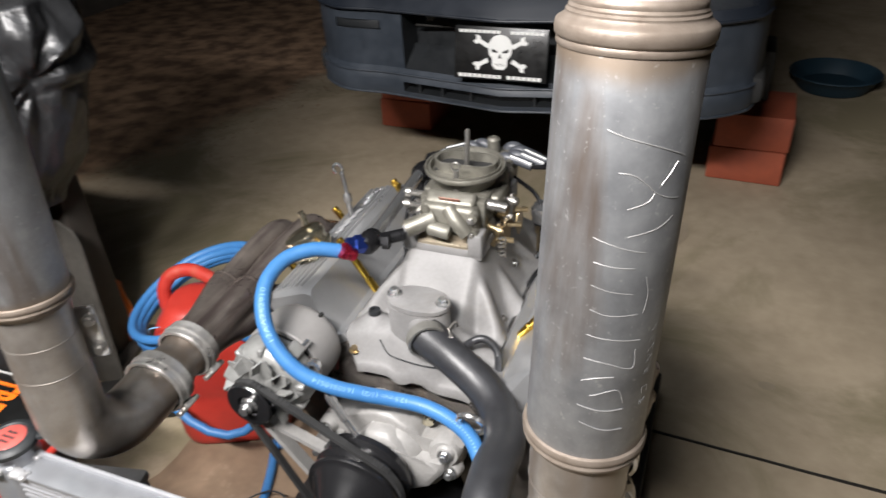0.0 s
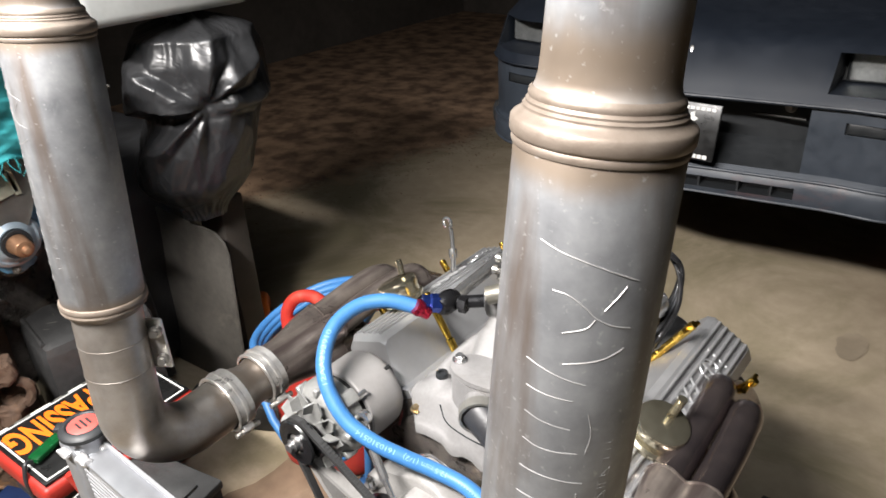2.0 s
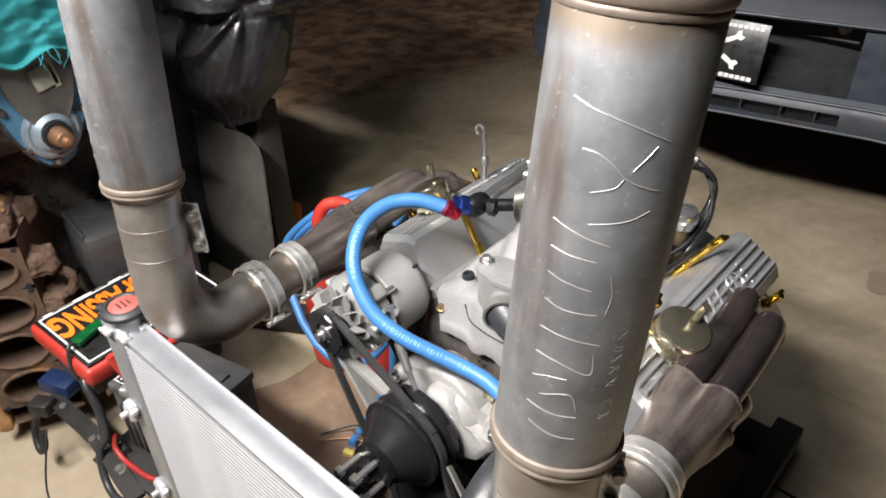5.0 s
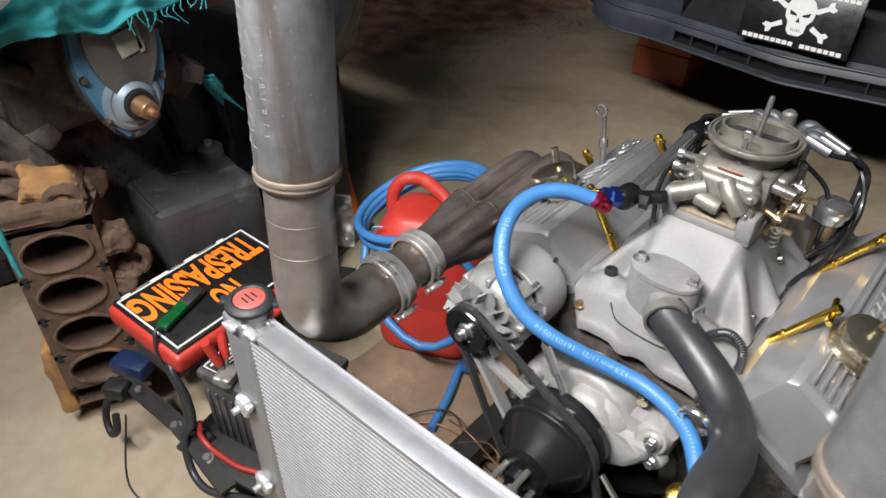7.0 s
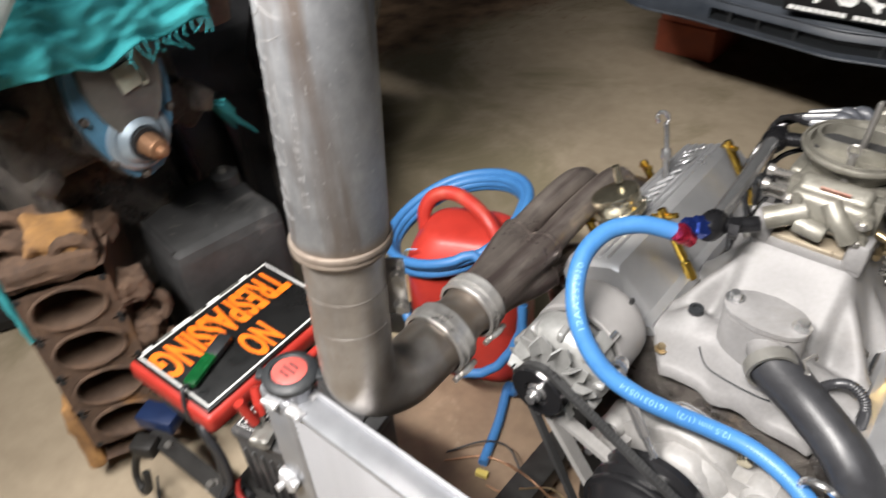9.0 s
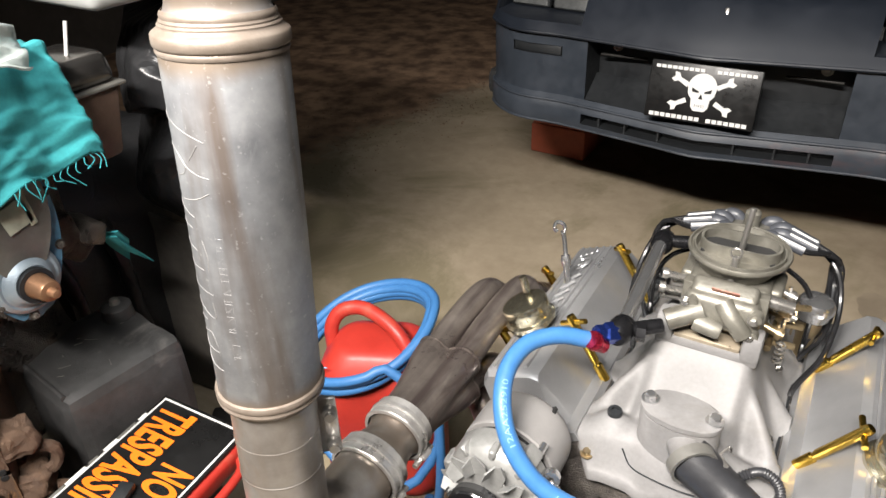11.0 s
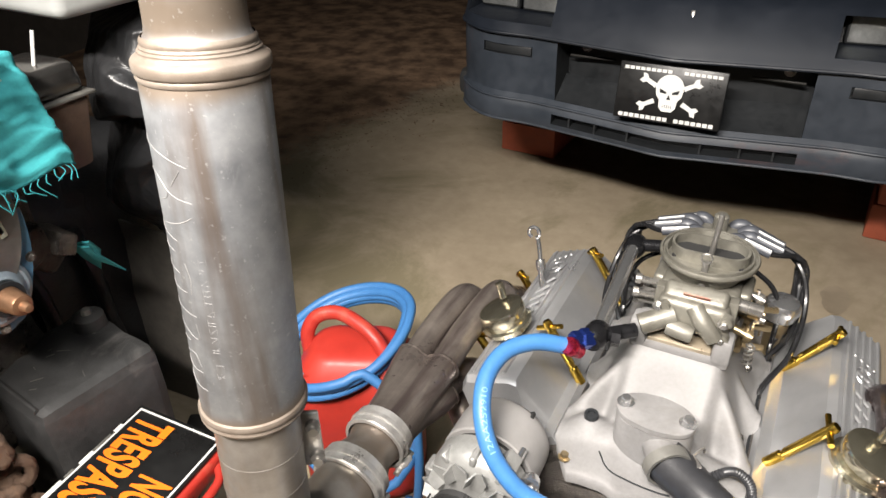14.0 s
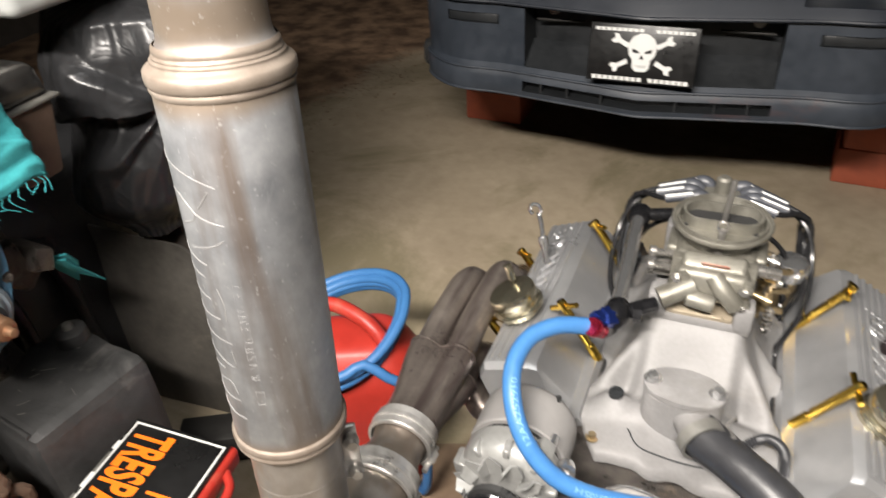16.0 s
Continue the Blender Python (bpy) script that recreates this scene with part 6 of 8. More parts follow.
for k in range(nt_):
    z = RZ0 + 0.014 + (RZ1 - RZ0 - 0.028) * k / (nt_ - 1)
    if first is None:
        first = part("core_tube", box(BM(), ((RX0 + RX1) / 2, RY - 0.009, z), (RX1 - RX0, 0.034, 0.0050)), TUBEALU, rad)
        continue
    ct_ = new("core_tube", first.data)
    ct_.parent = rad
    ct_.matrix_parent_inverse = Matrix.Translation(-rad.location)
    ct_.location = (0, 0, (RZ1 - RZ0 - 0.028) * k / (nt_ - 1))
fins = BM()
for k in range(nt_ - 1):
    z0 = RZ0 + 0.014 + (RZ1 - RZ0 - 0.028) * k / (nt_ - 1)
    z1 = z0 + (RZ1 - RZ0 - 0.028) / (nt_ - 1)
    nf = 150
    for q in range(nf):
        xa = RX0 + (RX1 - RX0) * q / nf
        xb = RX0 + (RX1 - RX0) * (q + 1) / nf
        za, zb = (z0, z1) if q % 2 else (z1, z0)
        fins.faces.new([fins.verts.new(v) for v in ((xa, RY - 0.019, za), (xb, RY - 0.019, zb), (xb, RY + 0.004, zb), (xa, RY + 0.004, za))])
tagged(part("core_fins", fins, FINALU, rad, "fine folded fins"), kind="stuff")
cap_at = Vector((RX0 - 0.020, RY, RZ1 + 0.012))
fn = BM()
lathe(fn, [(0.030, -0.012), (0.027, 0.0), (0.027, 0.010), (0.031, 0.012), (0, 0.012)], cap_at, (0, 0, 1), 32)
part("filler_neck", fn, RADALU, rad)
cp = BM()
prof = [(0, 0.014), (0.034, 0.012), (0.0365, 0.014), (0.0365, 0.020), (0.033, 0.024), (0.026, 0.0255), (0.024, 0.0235), (0, 0.0235)]
lathe(cp, prof, cap_at, (0, 0, 1), 40)
for s in (-1, 1):
    box(cp, cap_at + Vector((s * 0.036 * 0.8, s * 0.036 * 0.6, 0.017)), (0.018, 0.018, 0.008), Matrix.Rotation(0.64, 4, "Z"), 0.003)
rc = part("radiator_cap", cp, BLACKTRIM, rad, "black pressure cap with a faded red label")
part("cap_label", lathe(BM(), [(0, 0.0245), (0.022, 0.0245), (0.023, 0.0238)], cap_at, (0, 0, 1), 32), CAPRED, rc, "faded red round label")
for k in range(3):
    part("label_bar", box(BM(), cap_at + Vector((0.0, 0.008 * (k - 1), 0.0252)), (0.022 - 0.006 * abs(k - 1), 0.003, 0.0006)), BLACKTRIM, rc)
for z in (0.485, 0.275):
    lug = BM()
    lump(lug, (RX0 - 0.045, RY - 0.036, z), (0.032, 0.018, 0.034), None, 0.006, 4, 0.004, 70, z * 10)
    lump(lug, (RX0 - 0.026, RY - 0.040, z + 0.010), (0.018, 0.014, 0.014), None, 0.004, 3, 0.003, 90, z * 20)
    lathe(lug, [(0, 0), (0.006, 0), (0.006, 0.012), (0, 0.012)], (RX0 - 0.048, RY - 0.044, z - 0.004), (0, -1, 0), 10)
    part("mount_lug", lug, WELDWHITE, lt, "welded mounting lug with white weld")
for dx, dy in ((-0.018, -0.020), (0.02, -0.012), (0.012, 0.022)):
    part("weld_blob", lump(BM(), cap_at + Vector((dx + 0.012, dy - 0.014, -0.010)), (0.026, 0.016, 0.008), None, 0.003, 3, 0.003, 80, dx * 90), WELDWHITE, lt)


# ---- run stand under the engine ----
stand = thing("engine_stand", (0.0, 0.0, 0.0), "worn black steel engine run stand with cables", "stand")
for x in (-0.34, 0.32):
    part("rail", box(BM(), (x, -0.10, 0.075), (0.06, 1.15, 0.06), None, 0.005), FRAMESTEEL, stand)
for y in (-0.60, 0.40):
    part("cross_rail", box(BM(), (-0.01, y, 0.075 if y > 0 else 0.078), (0.62, 0.06, 0.058), None, 0.005), FRAMESTEEL, stand)
for x in (-0.22, 0.20):
    for y in (-0.16, 0.32):
        part("upright", box(BM(), (x, y, 0.235), (0.045, 0.045, 0.27), None, 0.004), FRAMESTEEL, stand)
        part("engine_mount", box(BM(), (x * 0.72, y, 0.36), (abs(x) * 0.62, 0.05, 0.03), None, 0.004), FRAMESTEEL, stand)
for x, y in ((-0.34, -0.62), (0.32, -0.62), (-0.34, 0.42), (0.32, 0.42)):
    part("caster", lathe(BM(), [(0, -0.014), (0.022, -0.014), (0.024, 0), (0.022, 0.014), (0, 0.014)], (x, y, 0.0235), (1, 0, 0), 20), RUBBER, stand)
part("splash_tray", box(BM(), (-0.05, -0.46, 0.155), (0.60, 0.20, 0.09), None, 0.01), FRAMESTEEL, stand, "black front tray")
# side outrigger that carries the battery
for y in (-0.56, -0.42):
    part("outrigger", box(BM(), (-0.54, y, 0.145), (0.40, 0.045, 0.045), None, 0.004), FRAMESTEEL, stand)
part("battery_tray", box(BM(), (-0.625, -0.512, 0.175), (0.30, 0.25, 0.012), Matrix.Rotation(0.20, 4, "Z"), 0.003), FRAMESTEEL, stand, "steel battery tray")
diag = BM()
tube(diag, [(-0.975, -0.645, 0.200), (-0.78, -0.634, 0.190), (-0.655, -0.645, 0.182), (-0.585, -0.650, 0.172)], 0.01, 4, 6, flat=(0.0175, 0.0065))
part("front_bar", diag, FRAMESTEEL, stand, "worn flat bar")
for x in (-0.92, -0.78, -0.665):
    part("bar_bolt", bolt(BM(), (x, -0.640, 0.192 + 0.04 * (-0.78 - x)), (0.0, -0.2, 0.98), 0.009, 0.009), CLAMPSTEEL, stand)

# ---- battery ----
bat = thing("battery", (-0.62, -0.482, 0.18), "black car battery with a pale label and clipped terminals", "battery")
BMX = Matrix.Translation((-0.62, -0.482, 0.0)) @ Matrix.Rotation(0.20, 4, "Z")
BR = Matrix.Rotation(0.20, 4, "Z")


def on_bat(x, y, z):
    return BMX @ Vector((x, y, z))


part("case", box(BM(), on_bat(0, 0, 0.262), (0.232, 0.168, 0.162), BR, 0.006), BOXBLACK, bat, "ribbed black case")
for k in range(11):
    part("case_rib", box(BM(), on_bat(-0.100 + 0.020 * k, -0.0850, 0.255), (0.006, 0.006, 0.125), BR, 0.001), BOXBLACK, bat)
for k in range(7):
    part("case_rib", box(BM(), on_bat(-0.1170, -0.06 + 0.020 * k, 0.255), (0.006, 0.006, 0.125), BR, 0.001), BOXBLACK, bat)
part("lid", box(BM(), on_bat(0, 0, 0.354), (0.240, 0.175, 0.022), BR, 0.006), BOXBLACK, bat)
part("vent_strip", box(BM(), on_bat(0.02, 0.03, 0.368), (0.14, 0.045, 0.008), BR, 0.003), BOXBLACK, bat)
part("label", box(BM(), on_bat(-0.088, -0.020, 0.3655), (0.050, 0.110, 0.0016), BR), BLACKTRIM, bat, "black printed label")
for du, dv, w, h in ((-0.023, 0, 0.002, 0.106), (0.023, 0, 0.002, 0.106), (0, 0.052, 0.046, 0.002), (0, -0.052, 0.046, 0.002), (-0.012, -0.01, 0.005, 0.070), (-0.002, 0.005, 0.003, 0.085), (0.006, -0.005, 0.003, 0.060), (0.014, 0.01, 0.003, 0.075)):
    part("label_bar", box(BM(), on_bat(-0.088 + du, -0.020 + dv, 0.3668), (w, h, 0.0008), BR), SIGNWHITE, bat)
TERM = Vector((-0.652, -0.560, 0.366))
for c, turn in ((TERM, 0.4), (on_bat(0.095, -0.05, 0.366), 0.2)):
    t = BM()
    lathe(t, [(0.013, 0), (0.010, 0.020), (0, 0.020)], c, (0, 0, 1), 16)
    lump(t, c + Vector((0.004, -0.004, 0.012)), (0.036, 0.046, 0.022), Matrix.Rotation(turn, 4, "Z"), 0.005, 3, 0.004, 60, 2)
    part("terminal", t, GREYTIN, bat, "corroded lead terminal clamp")
for root, end in (((-0.664, -0.566, 0.402), (-0.675, -0.577, 0.456)), ((-0.672, -0.548, 0.398), (-0.692, -0.534, 0.443))):
    c = BM()
    tube(c, [root, Vector(root).lerp(Vector(end), 0.5), end], 0.0092, 12, 4)
    cl = part("clip_grip", c, REDPLASTIC, bat, "red insulated clip")
    c = BM()
    tube(c, [TERM + Vector((-0.004, -0.002, 0.014)), Vector(root)], 0.0062, 8, raw=True)
    part("clip_jaw", c, GREYTIN, cl)

# ---- red case with the warning sign on it ----
S0, ST, SB = Vector((-0.949, -0.622, 0.422)), Vector((-0.978, -0.287, 0.419)), Vector((-0.746, -0.605, 0.404))
su, sv = (S0 - ST), (SB - S0)
LU, LV = su.length, sv.length
su, sv = su.normalized(), sv.normalized()
sn = su.cross(sv).normalized()
sv = sn.cross(su).normalized()
sc_ = (ST + S0) / 2 + sv * LV / 2
frame_m = Matrix((su, sv, sn)).transposed().to_4x4()
rb = BM()
box(rb, sc_ - sn * 0.030, (LU + 0.020, LV + 0.022, 0.046), frame_m, 0.012, 3)
case = thing("red_case", sc_ - sn * 0.06, "flat red plastic case on the battery tray", "case")
part("case_shell", rb, REDPLASTIC, case)
part("case_base", box(BM(), sc_ - sn * 0.105 - sv * 0.030, (LU * 0.9, LV * 0.66, 0.10), frame_m, 0.010), BOXBLACK, case, "black lower half")
hd = BM()
tube(hd, [sc_ - sn * 0.028 + su * (-0.13) + sv * (LV / 2 + 0.008), sc_ - sn * 0.028 + su * (-0.09) + sv * (LV / 2 + 0.035), sc_ - sn * 0.028 + su * 0.03 + sv * (LV / 2 + 0.035), sc_ - sn * 0.028 + su * 0.04 + sv * (LV / 2 + 0.008)], 0.009, 10, 5)
part("handle", hd, REDPLASTIC, case, "red carrying handle")
sign = thing("warning_sign", sc_, "black sign with a white border and orange letters NO TRESPASSING", "sign")
part("sign_board", box(BM(), sc_ - sn * 0.002, (LU, LV, 0.006), frame_m, 0.001), SIGNBLACK, sign)
for du, dv, w, h in ((0, LV / 2 - 0.008, LU - 0.014, 0.004), (0, -LV / 2 + 0.008, LU - 0.014, 0.004), (LU / 2 - 0.009, 0, 0.004, LV - 0.020), (-LU / 2 + 0.009, 0, 0.004, LV - 0.020)):
    part("border", box(BM(), sc_ + su * du + sv * dv + sn * 0.0016, (w, h, 0.001), frame_m), SIGNWHITE, sign, "white border strip")
for k in range(7):
    w_ = 0.020 + 0.012 * (k % 3)
    part("worn_edge", box(BM(), sc_ + su * (LU / 2 - 0.03 - 0.040 * k) - sv * (LV / 2 - 0.0035) + sn * 0.0018, (w_, 0.006, 0.0012), frame_m), GREYTIN if k % 2 else SIGNWHITE, sign)


def letters(text, centre, wide, high, parent, material, name):
    cu = bpy.data.curves.new("text", "FONT")
    cu.body, cu.align_x, cu.align_y, cu.offset, cu.extrude = text, "CENTER", "CENTER", 0.034, 0.0
    cu.space_character = 1.04
    ob = bpy.data.objects.new("text", cu)
    scene.collection.objects.link(ob)
    bpy.context.view_layer.update()
    me = bpy.data.meshes.new_from_object(ob.evaluated_get(bpy.context.evaluated_depsgraph_get()))
    bpy.data.objects.remove(ob)
    co = [v.co.copy() for v in me.vertices]
    x0, x1 = min(c.x for c in co), max(c.x for c in co)
    y0, y1 = min(c.y for c in co), max(c.y for c in co)
    b = BM()
    b.from_mesh(me)
    bpy.data.meshes.remove(me)
    for v in b.verts:
        a = (v.co.x - (x0 + x1) / 2) / (x1 - x0) * wide
        c = (v.co.y - (y0 + y1) / 2) / (y1 - y0) * high
        v.co = centre + su * a + sv * c + sn * 0.0022
    me = bpy.data.meshes.new(name)
    b.to_mesh(me)
    b.free()
    me.materials.append(material)
    o2 = new(name, me)
    o2.parent = parent
    o2.matrix_parent_inverse = Matrix.Translation(-parent.location)
    return o2


letters("NO", sc_ + sv * 0.052 - su * 0.003, 0.066, 0.074, sign, SIGNORANGE, "word_no")
letters("TRESPASSING", sc_ - sv * 0.041 + su * 0.004, 0.302, 0.082, sign, SIGNORANGE, "word_trespassing")
# green and black gadget with its lead, lying on the sign
gd = thing("charger_plug", sc_ + su * 0.08 + sv * 0.06, "small green and black plug-in charger lying on the sign", "charger")
gdir = (su * 0.96 + sv * 0.27).normalized()
gm = Matrix((gdir, sn.cross(gdir), sn)).transposed().to_4x4()
gc = sc_ + su * 0.088 + sv * 0.020 + sn * 0.012
part("green_end", box(BM(), gc + gdir * 0.030, (0.075, 0.026, 0.016), gm, 0.005), GREENGLOSS, gd, "green glossy end")
part("black_end", box(BM(), gc - gdir * 0.030, (0.055, 0.028, 0.018), gm, 0.005), BLACKTRIM, gd, "black end")
part("lead", tube(BM(), [gc + gdir * 0.066, gc + gdir * 0.085 + sn * 0.004, gc + gdir * 0.095 + sv * 0.010 - sn * 0.05, gc + gdir * 0.07 + sv * 0.03 - sn * 0.14], 0.0042, 8, 6), RUBBER, gd, "black lead")

# cables round the battery
for nm, m_, r, pts, lab in (
        ("battery_cable", RUBBER, 0.0080, [(-0.790, -0.602, 0.37), (-0.761, -0.618, 0.35), (-0.732, -0.618, 0.30), (-0.722, -0.626, 0.24), (-0.726, -0.650, 0.205), (-0.690, -0.668, 0.150), (-0.635, -0.668, 0.140), (-0.570, -0.640, 0.150), (-0.480, -0.610, 0.170)], "thick black battery cable looped beside the battery"),
        ("battery_cable", RUBBER, 0.0080, [(-0.815, -0.600, 0.36), (-0.782, -0.614, 0.34), (-0.752, -0.616, 0.29), (-0.742, -0.624, 0.22), (-0.736, -0.606, 0.189), (-0.700, -0.608, 0.189)], "thick black battery cable looped beside the battery"),
        ("jump_cable", REDWIRE, 0.0062, [(-0.722, -0.612, 0.230), (-0.712, -0.622, 0.205), (-0.684, -0.622, 0.189), (-0.645, -0.618, 0.188), (-0.600, -0.610, 0.188), (-0.550, -0.590, 0.190), (-0.500, -0.585, 0.195)], "red jump cable under the battery"),
        ("thin_wire", BLACKTRIM, 0.0022, [(-0.86, -0.70, 0.22), (-0.80, -0.76, 0.10), (-0.70, -0.74, 0.08), (-0.58, -0.72, 0.15), (-0.45, -0.66, 0.27)], "thin black wire hanging below the tray"),
        ("thin_wire", REDWIRE, 0.0018, [(-0.69, -0.534, 0.445), (-0.66, -0.525, 0.455), (-0.60, -0.53, 0.42), (-0.56, -0.55, 0.375)], "thin red wire by the battery"),
        ("thin_wire", BRASS, 0.0018, [(-0.30, -0.30, 0.22), (-0.24, -0.28, 0.25), (-0.18, -0.30, 0.24), (-0.12, -0.33, 0.20)], "thin brown wire below the alternator"),
        ("thin_wire", COPPERISH, 0.0018, [(-0.34, -0.28, 0.24), (-0.27, -0.30, 0.27), (-0.19, -0.29, 0.22), (-0.13, -0.30, 0.30)], "thin brown wire below the alternator"),
        ("thin_wire", BLACKTRIM, 0.0024, [(-0.33, -0.31, 0.14), (-0.26, -0.33, 0.17), (-0.20, -0.31, 0.14), (-0.16, -0.33, 0.26), (-0.13, -0.32, 0.34)], "thin black wire below the alternator"),
        ("thin_wire", BLACKTRIM, 0.0022, [(-0.56, -0.215, 0.010), (-0.50, -0.150, 0.030), (-0.44, -0.140, 0.045), (-0.38, -0.170, 0.030), (-0.30, -0.190, 0.020), (-0.24, -0.20, 0.06)], "thin black wire lying on the floor"),
        ("thin_wire", COPPERISH, 0.0020, [(-0.55, -0.235, 0.010), (-0.48, -0.175, 0.018), (-0.40, -0.165, 0.024), (-0.33, -0.195, 0.060), (-0.26, -0.21, 0.10)], "thin brown wire lying on the floor"),
        ("thin_wire", COPPERISH, 0.0018, [(-0.44, -0.225, 0.006), (-0.38, -0.215, 0.008), (-0.33, -0.185, 0.030), (-0.31, -0.155, 0.016), (-0.35, -0.145, 0.006), (-0.40, -0.175, 0.006)], "thin brown wire looped on the floor"),
        ("wire_sleeve", RUBBER, 0.0065, [(-0.365, -0.175, 0.020), (-0.335, -0.155, 0.045), (-0.305, -0.135, 0.075)], "short black cable sleeve"),
        ("sensor_wire", WIREPINK, 0.0020, [(-0.160, -0.228, 0.590), (-0.157, -0.215, 0.626), (-0.151, -0.200, 0.645), (-0.140, -0.184, 0.651), (-0.124, -0.178, 0.651), (-0.108, -0.176, 0.645)], "short red sensor wire on the manifold")):
    solo(nm, tube(BM(), pts, r, 10, 7), m_, lab, "cable")
# hook and coupling on the floor end of the front bar
hk = BM()
tube(hk, [(-0.965, -0.675, 0.19), (-0.995, -0.690, 0.15), (-1.0, -0.705, 0.10), (-0.975, -0.712, 0.075), (-0.952, -0.705, 0.10), (-0.955, -0.695, 0.14)], 0.0085, 10, 5)
box(hk, (-0.955, -0.672, 0.205), (0.05, 0.04, 0.035), Matrix.Rotation(0.5, 4, "Z"), 0.006)
part("tow_hook", hk, FRAMESTEEL, stand, "worn steel hook")
part("blue_pad", box(BM(), (-0.985, -0.615, 0.215), (0.085, 0.05, 0.035), Matrix.Rotation(0.4, 4, "Z"), 0.004), BLUEDARK, stand, "dark blue steel block")
lv = BM()
tube(lv, [(-0.50, -0.72, 0.14), (-0.52, -0.75, 0.07), (-0.535, -0.765, 0.012)], 0.011, 10, 4)
part("stand_leg", lv, FRAMESTEEL, stand, "rusty short leg")

# ---- red fuel can and the coiled blue hose ----
CAN = Vector((-0.705, 0.080, 0.0))
can = thing("fuel_can", CAN, "red plastic fuel can with a loop handle", "fuel can")
bd = BM()
levels = [(0.004, 0.92, 0.92), (0.012, 0.98, 0.98), (0.03, 1.0, 1.0), (0.16, 1.0, 1.0), (0.17, 0.985, 0.98), (0.18, 1.0, 1.0), (0.315, 1.0, 1.0), (0.335, 0.975, 0.97), (0.368, 0.88, 0.85), (0.400, 0.70, 0.66), (0.408, 0.62, 0.58), (0.412, 0.45, 0.40)]
cr_ = Matrix.Rotation(0.42, 3, "Z")
prev = None
for z_, fx, fy in levels:
    ringv = [bd.verts.new(CAN + cr_ @ Vector((a * fx, c * fy, z_))) for a, c in rounded(0.290, 0.215, 0.075, 7)]
    if prev:
        for k in range(len(ringv)):
            j = (k + 1) % len(ringv)
            bd.faces.new((prev[k], prev[j], ringv[j], ringv[k]))
    else:
        bd.faces.new(ringv[::-1])
    prev = ringv
bd.faces.new(prev)
part("can_body", bd, REDPLASTIC, can)
hd = BM()
tube(hd, [CAN + Vector(p) for p in ((-0.112, -0.030, 0.360), (-0.116, -0.022, 0.415), (-0.098, -0.002, 0.452), (-0.052, 0.016, 0.464), (0.010, 0.010, 0.456), (0.060, -0.002, 0.436), (0.088, -0.010, 0.395), (0.088, -0.012, 0.345))], 0.0165, 14, 7)
part("can_handle", hd, REDPLASTIC, can, "thick red loop handle")
coil = thing("hose_coil", CAN + Vector((0, 0, 0.0)), "coil of blue rubber hose draped over the fuel can", "hose")
cb = BM()
pts = []
for k in range(107):
    a = 2 * math.pi * k / 28 + 0.6
    r = 0.147 + 0.005 * math.sin(a * 0.31 + 1) + 0.003 * (k // 28) + 0.018 * max(0.0, -math.sin(a + 0.2))
    tilt = 0.058 * math.cos(a - 0.65)
    pts.append(CAN + Vector((r * math.cos(a) - 0.047, 0.97 * r * math.sin(a) + 0.023, 0.368 + tilt + 0.011 * (k / 28) + 0.003 * math.sin(3 * a))))
end = [CAN + Vector(p) for p in ((0.122, -0.078, 0.385), (0.170, -0.050, 0.330), (0.184, -0.060, 0.230), (0.160, -0.118, 0.150), (0.095, -0.160, 0.120), (0.0, -0.172, 0.150), (-0.10, -0.150, 0.230), (-0.150, -0.090, 0.30))]
tube(cb, pts + end, 0.0112, 12, 2)
part("coil", cb, BLUEHOSE, coil)
lo = BM()
tube(lo, [CAN + Vector(p) for p in ((0.180, -0.050, 0.300), (0.196, -0.075, 0.180), (0.190, -0.080, 0.070), (0.170, -0.070, 0.018))] + [(-0.558, 0.020, 0.014), (-0.513, -0.080, 0.014), (-0.475, -0.190, 0.014)], 0.0112, 12, 7)
part("tail", lo, BLUEHOSE, coil)
part("tie", tube(BM(), [CAN + Vector(p) for p in ((-0.10, -0.115, 0.35), (-0.08, -0.130, 0.385), (-0.055, -0.122, 0.392))], 0.0016, 6, 4), INKWHITE, coil, "pale tie")
yt = BM()
box(yt, (-0.462, -0.210, 0.010), (0.028, 0.014, 0.014), Matrix.Rotation(0.3, 4, "Z"), 0.002)
solo("yellow_connector", yt, mat("yellow_plastic", (0.75, 0.60, 0.15), None, 0.5), "small yellow wire connector on the blue hose", "connector")

# ---- dusty black box, board, beam behind ----
bx = thing("storage_box", (-1.14, -0.285, 0.0), "dusty black plastic storage box", "box")
bm_ = Matrix.Rotation(radians(-8), 4, "Z")
part("box_body", lump(BM(), (-1.14, -0.308, 0.254), (0.256, 0.256, 0.500), bm_, 0.028, 4, 0.0040, 14, 2), BOXBLACK, bx, "scuffed black moulded body")
part("edge_bead", crumple(tube(BM(), [Vector((-1.14, -0.308, 0)) + bm_.to_3x3() @ Vector((-0.10, -0.116, 0.499)), Vector((-1.14, -0.308, 0)) + bm_.to_3x3() @ Vector((0.10, -0.116, 0.499))], 0.006, 8), 0.001, 30), BOXBLACK, bx)
for k in range(9):
    q = random.Random(40 + k)
    part("scuff_mark", box(BM(), (-1.14 + q.uniform(-0.10, 0.10), -0.308 + q.uniform(-0.10, 0.10), 0.5046), (q.uniform(0.006, 0.03), 0.0012, 0.0012), Matrix.Rotation(q.uniform(0, 3.1), 4, "Z")), GREYTIN, bx)
lid_c = Vector((-1.12, -0.235, 0.500))
part("filler_stub", lathe(BM(), [(0.034, 0), (0.032, 0.030), (0.026, 0.034), (0, 0.036)], lid_c + Vector((-0.06, 0.02, 0)), (0, 0, 1), 24), BOXBLACK, bx, "dusty round stub")
